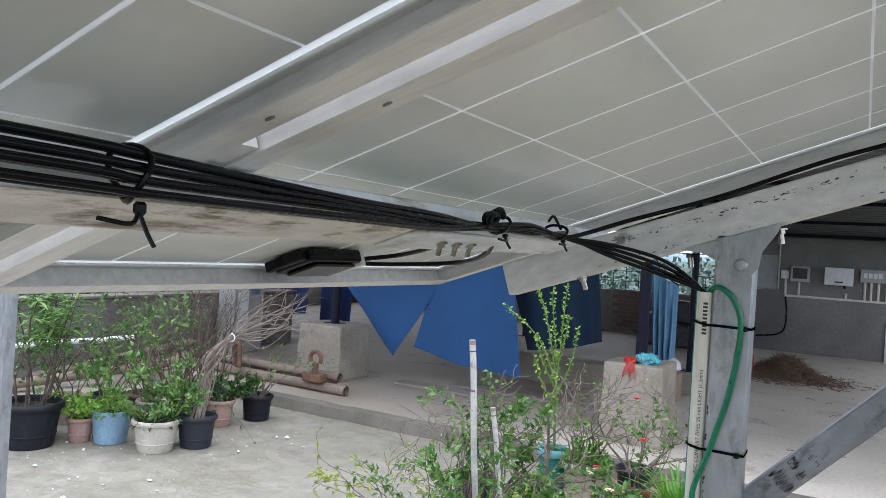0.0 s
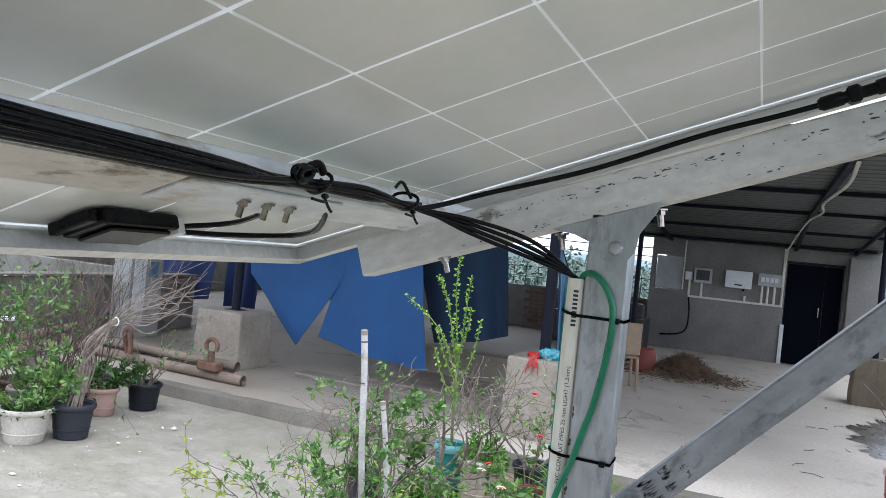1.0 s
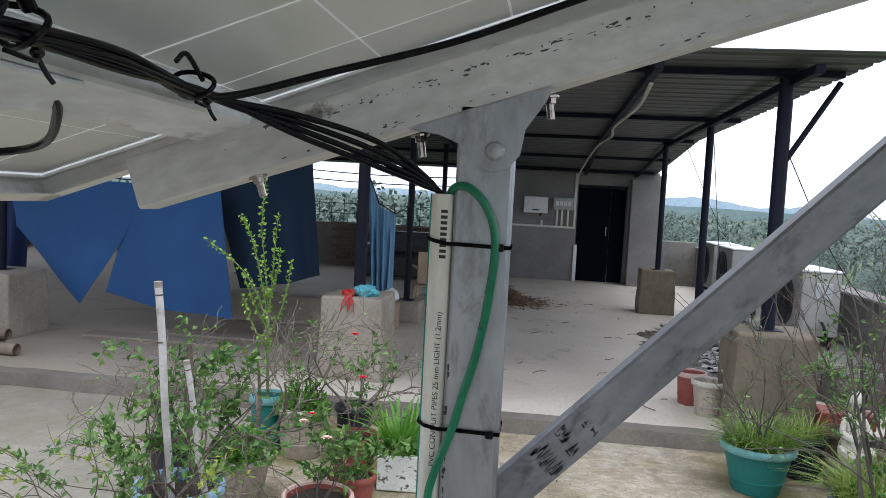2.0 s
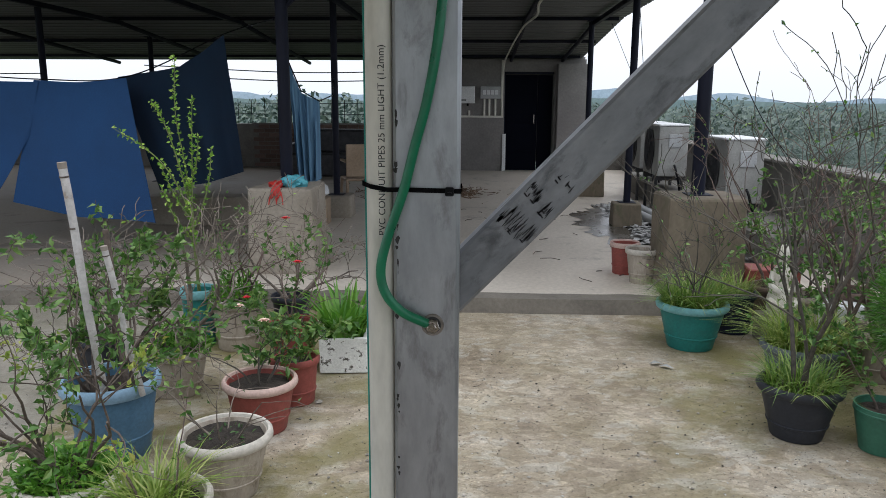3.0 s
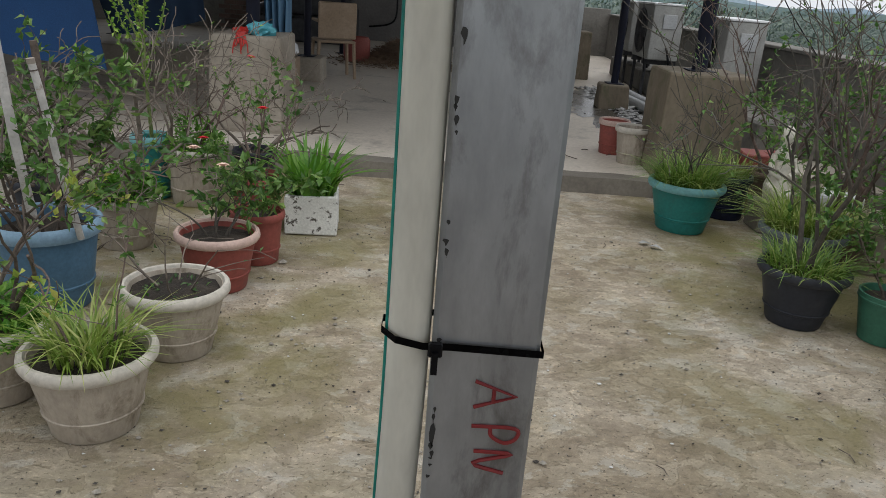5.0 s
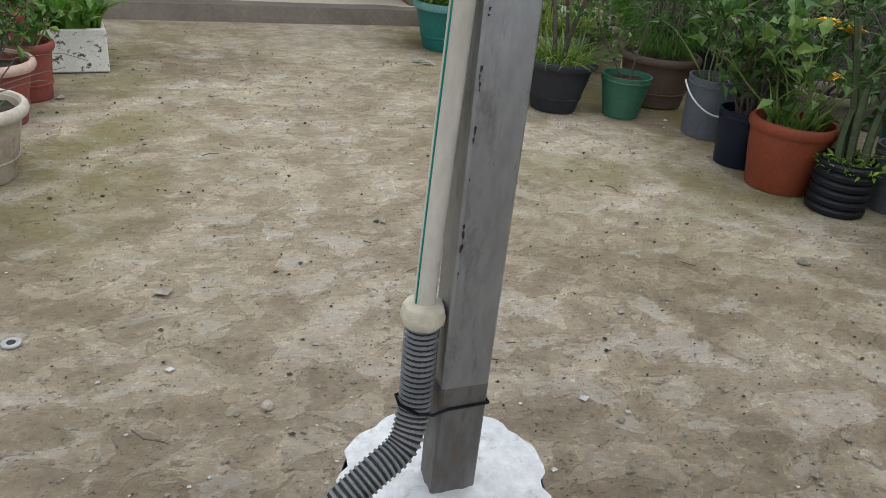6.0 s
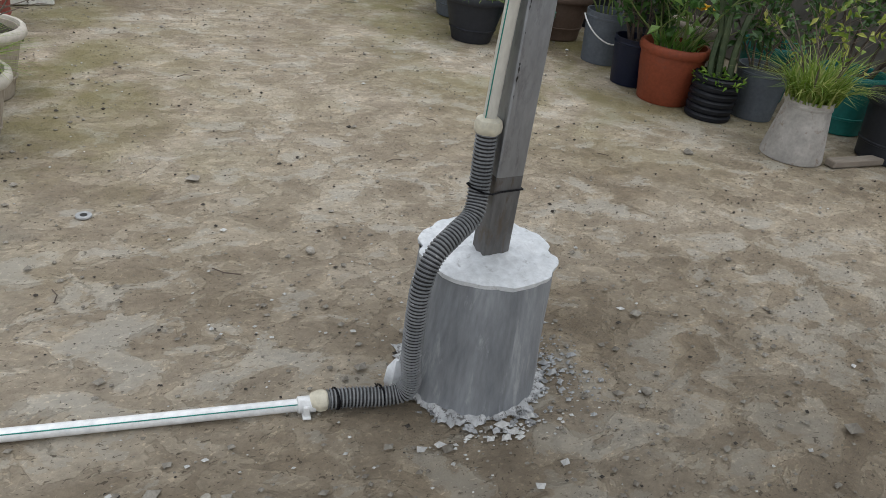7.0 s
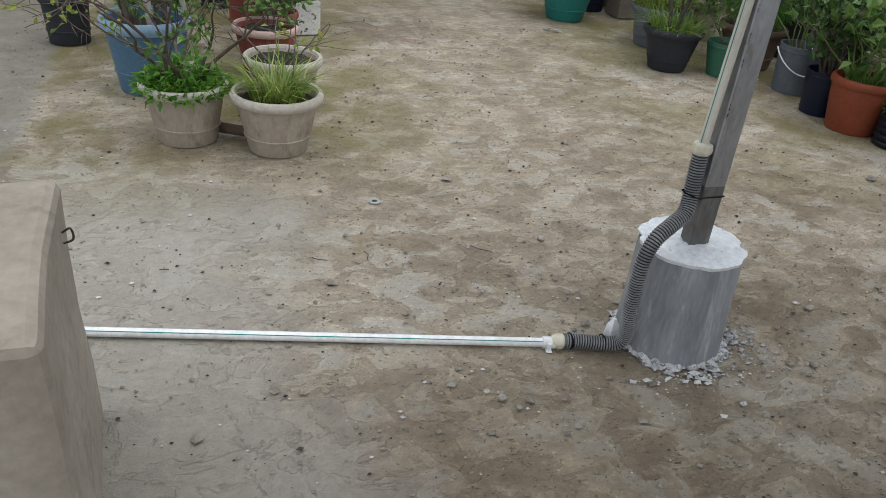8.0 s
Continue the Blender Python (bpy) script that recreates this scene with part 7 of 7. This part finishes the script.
woody(t, R(57), z, 4, 0.4, 0.006, 2, 0.6, TWIG, 130, LEAF_YELLOW, 0.035, 0.03, 0.4)
for x, y, s, m, lm in ((2.55, 2.3, 60, P_CHAR, LEAF_DARK), (2.5, 1.85, 61, P_BEIGE, LEAF_DARK), (2.6, 1.45, 62, P_TEAL, LEAF_DARK), (2.62, 1.0, 63, P_TEAL, LEAF_DARK), (2.5, 0.65, 64, P_CHAR, LEAF_DARK), (2.6, 2.85, 65, P_CHAR, LEAF_DARK), (2.2, 3.3, 66, P_BEIGE, LEAF), (2.75, 3.4, 67, P_CHAR, LEAF_DARK), (2.7, 0.2, 68, P_BROWN, LEAF), (2.1, 4.05, 69, P_BEIGE, LEAF)):
    t, z = potted("crowded pot of mixed leafy plants by the parapet", x, y, 0.16, 0.12, 0.28, m, m)
    woody(t, R(s), z, 8, 0.52 + 0.06 * (s % 4), 0.008, 2, 0.6, BARK if s % 2 else TWIG, 620, lm, 0.04, 0.06, 0.4, wig=0.18)
for x, y, s in ((2.05, 4.3, 70), (2.5, 4.2, 71), (1.95, 3.2, 72)):
    t, z = potted("pot with a tall bare reddish shrub", x, y, 0.15, 0.11, 0.27, P_BROWN, P_BROWN)
    woody(t, R(s), z, 4, 0.88, 0.012, 3, 0.62, TWIG_RED, 80, LEAF, 0.022, 0.05, 0.26, kids=3.0, wig=0.17, droop=-0.02, thin=0.0018)
# pots on the raised floor
t, z = potted("faded red empty pot on the raised floor", 1.26, 5.34, 0.12, 0.09, 0.26, P_TERRA, P_TERRA_RIM, z=0.1, fill=0.7)
t, z = potted("weathered beige empty pot by the footing", 1.33, 5.02, 0.13, 0.085, 0.27, P_BEIGE, P_RIM, z=0.1, fill=0.7)
solo("white_trough", boxed(2.12, 2.5, 3.95, 4.18, 0.0, 0.22, bev=0.02, seg=2), P_WHITE, "low white plastic trough among the pots", "trough")
for k, (dx, dz, turn) in enumerate(((0.0, 0.0, 4), (0.185, 0.0, -3), (0.02, 0.111, -6), (0.19, 0.111, 5))):
    solo("clay_block", boxed(-0.085, 0.085, -0.115, 0.115, 0.0, 0.108, bev=0.008), P_TERRA, "red clay block in a small stack by the footing", "block", group="clay blocks", at=pose(2.04 + dx, 4.63, 0.101 + dz, 0, 0, turn))

# plaster figure among the pots
bm = lathe(bmesh.new(), [(0.10, 0.0), (0.115, 0.05), (0.12, 0.12), (0.105, 0.17), (0.085, 0.23), (0.088, 0.30), (0.082, 0.36), (0.045, 0.40), (0.04, 0.42), (0.058, 0.45), (0.064, 0.49), (0.055, 0.53), (0.025, 0.555)], 22, (1.80, 3.62, 0.02), 0.06)

for s in (-1, 1):
    tube(bm, spline([(1.80 + s * 0.085, 3.62, 0.36), (1.80 + s * 0.12, 3.55, 0.27), (1.80 + s * 0.04, 3.51, 0.22)], 5), 0.028, 8)
    tube(bm, spline([(1.80 + s * 0.08, 3.60, 0.12), (1.80 + s * 0.13, 3.50, 0.14), (1.80 + s * 0.02, 3.48, 0.08)], 5), 0.04, 8)
bmesh.ops.scale(bm, vec=(0.62, 0.62, 0.80), space=Matrix.Translation((-1.80, -3.62, -0.022)), verts=bm.verts)
bmesh.ops.translate(bm, vec=(0.13, 0.28, 0.15), verts=bm.verts)
solo("plaster_statue", bm, STATUE, "small weathered cream plaster seated figure", "statue", smooth=True)
solo("statue_plinth", boxed(1.82, 2.04, 3.79, 4.01, 0, 0.171, bev=0.008), KERB, "rough cement block under the figure", "plinth")

# ---- small things on the floor ----
r = random.Random(77)
wash = thing("steel_washer", "loose steel washer lying on the floor", "washer", pose(-0.663, 0.92, 0.0))
bm = lathe(bmesh.new(), [(0.009, 0.0), (0.02, 0.0), (0.021, 0.002), (0.02, 0.005), (0.01, 0.005), (0.009, 0.004)], 20)
part("ring", bm, GREYBOX, wash, smooth=True)
part("hole", lathe(bmesh.new(), [(0.0095, 0.0035), (0.0095, 0.0056)], 14), INK, wash)


def pebbles(name, count, place, size, m, seed, label):
    rr = random.Random(seed)
    V, F = [], []
    oct_f = [(0, 2, 4), (2, 1, 4), (1, 3, 4), (3, 0, 4), (2, 0, 5), (1, 2, 5), (3, 1, 5), (0, 3, 5)]
    for _ in range(count):
        x, y = place(rr)
        s = size * math.exp(rr.gauss(-0.3, 0.55))
        i = len(V)
        a = rr.uniform(0, 6.28)
        ca, sa = math.cos(a), math.sin(a)
        for px, py, pz in ((1, 0, 0), (-1, 0, 0), (0, 1, 0), (0, -1, 0), (0, 0, 1), (0, 0, -1)):
            k = s * rr.uniform(0.6, 1.2)
            V.append((x + (px * ca - py * sa) * k, y + (px * sa + py * ca) * k * 0.75, -0.001 + s * 0.3 + pz * k * 0.55))
        F += [tuple(i + q for q in f) for f in oct_f]
    return pydata(name, V, F, m, label=label, kind="stuff")


pebbles("floor_grit", 6500, lambda q: (q.uniform(-2.2, 2.2), q.uniform(-1.3, 3.6)), 0.0040, STONE, 1, "fine brown grit scattered over the floor")
pebbles("dark_grit", 4200, lambda q: (q.uniform(-2.2, 2.2), q.uniform(-1.3, 3.6)), 0.0034, DARKGRIT, 31, "dark grit and crumbs of dirt on the floor")
pebbles("pale_grit", 700, lambda q: (q.uniform(-2.2, 2.2), q.uniform(-1.3, 3.2)), 0.0036, CHIPS, 32, "small pale chips strewn over the floor")
pebbles("loose_pebbles", 800, lambda q: (q.gauss(0.15, 0.75), q.gauss(-0.25, 0.45)), 0.0075, STONE, 2, "loose pebbles round the pedestal")
pebbles("cement_chips", 150, lambda q: (q.gauss(-0.1, 0.32), q.gauss(0.1, 0.42)), 0.0055, CHIPS, 3, "white chips of cement scattered on the floor")
pebbles("front_rubble", 90, lambda q: (q.gauss(-0.02, 0.09), -0.16 - abs(q.gauss(0, 0.03))), 0.0065, CHIPS, 14, "broken cement flakes in front of the pedestal")
pebbles("foot_rubble", 240, lambda q: (0.14 + abs(q.gauss(0, 0.07)), q.gauss(-0.02, 0.08)), 0.0055, GREYBOX, 4, "cement crumbs at the foot of the pedestal")
pebbles("left_litter", 130, lambda q: (q.uniform(-5.3, -3.6), q.uniform(1.2, 4.0)), 0.012, CHIPS, 5, "pale scraps and leaves by the pots")
for x, y, s in ((1.55, 0.9, 0.018), (-0.57, -0.16, 0.012), (-0.60, -0.13, 0.009), (-0.54, -0.20, 0.008), (0.33, -0.19, 0.013), (-0.16, 0.58, 0.014), (-0.06, 0.1, 0.012)):
    bm = bmesh.new()
    bmesh.ops.create_icosphere(bm, subdivisions=2, radius=s)
    for v in bm.verts:
        v.co += v.co.normalized() * s * 0.5 * noise.noise(v.co * 60 + Vector((x, y, 0)) * 9)
        v.co = Vector((v.co.x + x, v.co.y + y, v.co.z * 0.55 + s * 0.4))
    solo("stone", bm, STONE, "small grey stone on the cement floor", "stone", group="floor stones")
for x, y, a in ((1.04, 3.42, 0.1), (1.09, 3.39, -0.5)):
    V, F = [], []
    leaf_quad(V, F, Vector((x, y, 0.006)), Vector((math.cos(a), math.sin(a), 0.1)), Vector((0, 0, 1)), 0.085, 0.045, 0.2)
    o = pydata("paper_scrap", V, F, WASTE)
    tagged(o, "crumpled pale paper scrap on the floor", "paper", "paper scraps")
bm = bmesh.new()
for _ in range(34):
    x, y, a, L = r.uniform(-1.4, 1.9), r.uniform(0.2, 4.2), r.uniform(0, 6.28), r.uniform(0.02, 0.08)
    tube(bm, [(x, y, 0.004), (x + L * 0.5 * math.cos(a), y + L * 0.5 * math.sin(a), 0.006), (x + L * math.cos(a + 0.3), y + L * math.sin(a + 0.3), 0.004)], 0.0016, 5)
tagged(solo("fallen_twigs", bm, BARK, "short dry twigs strewn on the floor", "twigs"), kind="stuff")
bm = bmesh.new()
for _ in range(30):
    x, y, a, L = r.uniform(-1.0, 1.4), r.uniform(4.9, 11), r.uniform(0, 6.28), r.uniform(0.05, 0.18)
    tube(bm, [(x, y, 0.104), (x + L * 0.5 * math.cos(a), y + L * 0.5 * math.sin(a), 0.108), (x + L * math.cos(a + 0.3), y + L * math.sin(a + 0.3), 0.104)], 0.003, 5)
tagged(solo("fallen_sticks", bm, BARK, "dry sticks strewn on the raised floor", "twigs"), kind="stuff")
solo("wood_plank", boxed(0, 0.6, 0, 0.05, 0, 0.03, bev=0.004, m=pose(2.1, 0.62, 0.001, 0, 0, -6)), WOOD, "grey wooden plank lying by the pots", "plank")
# iron hook set in the near footing
solo("iron_hook", tube(bmesh.new(), spline([(-1.470, -0.12, 0.50), (-1.455, -0.12, 0.508), (-1.453, -0.12, 0.486), (-1.47, -0.12, 0.478)], 6), 0.0022, 6), DARKGRILL, "dark iron loop set in the footing", "hook", smooth=True)
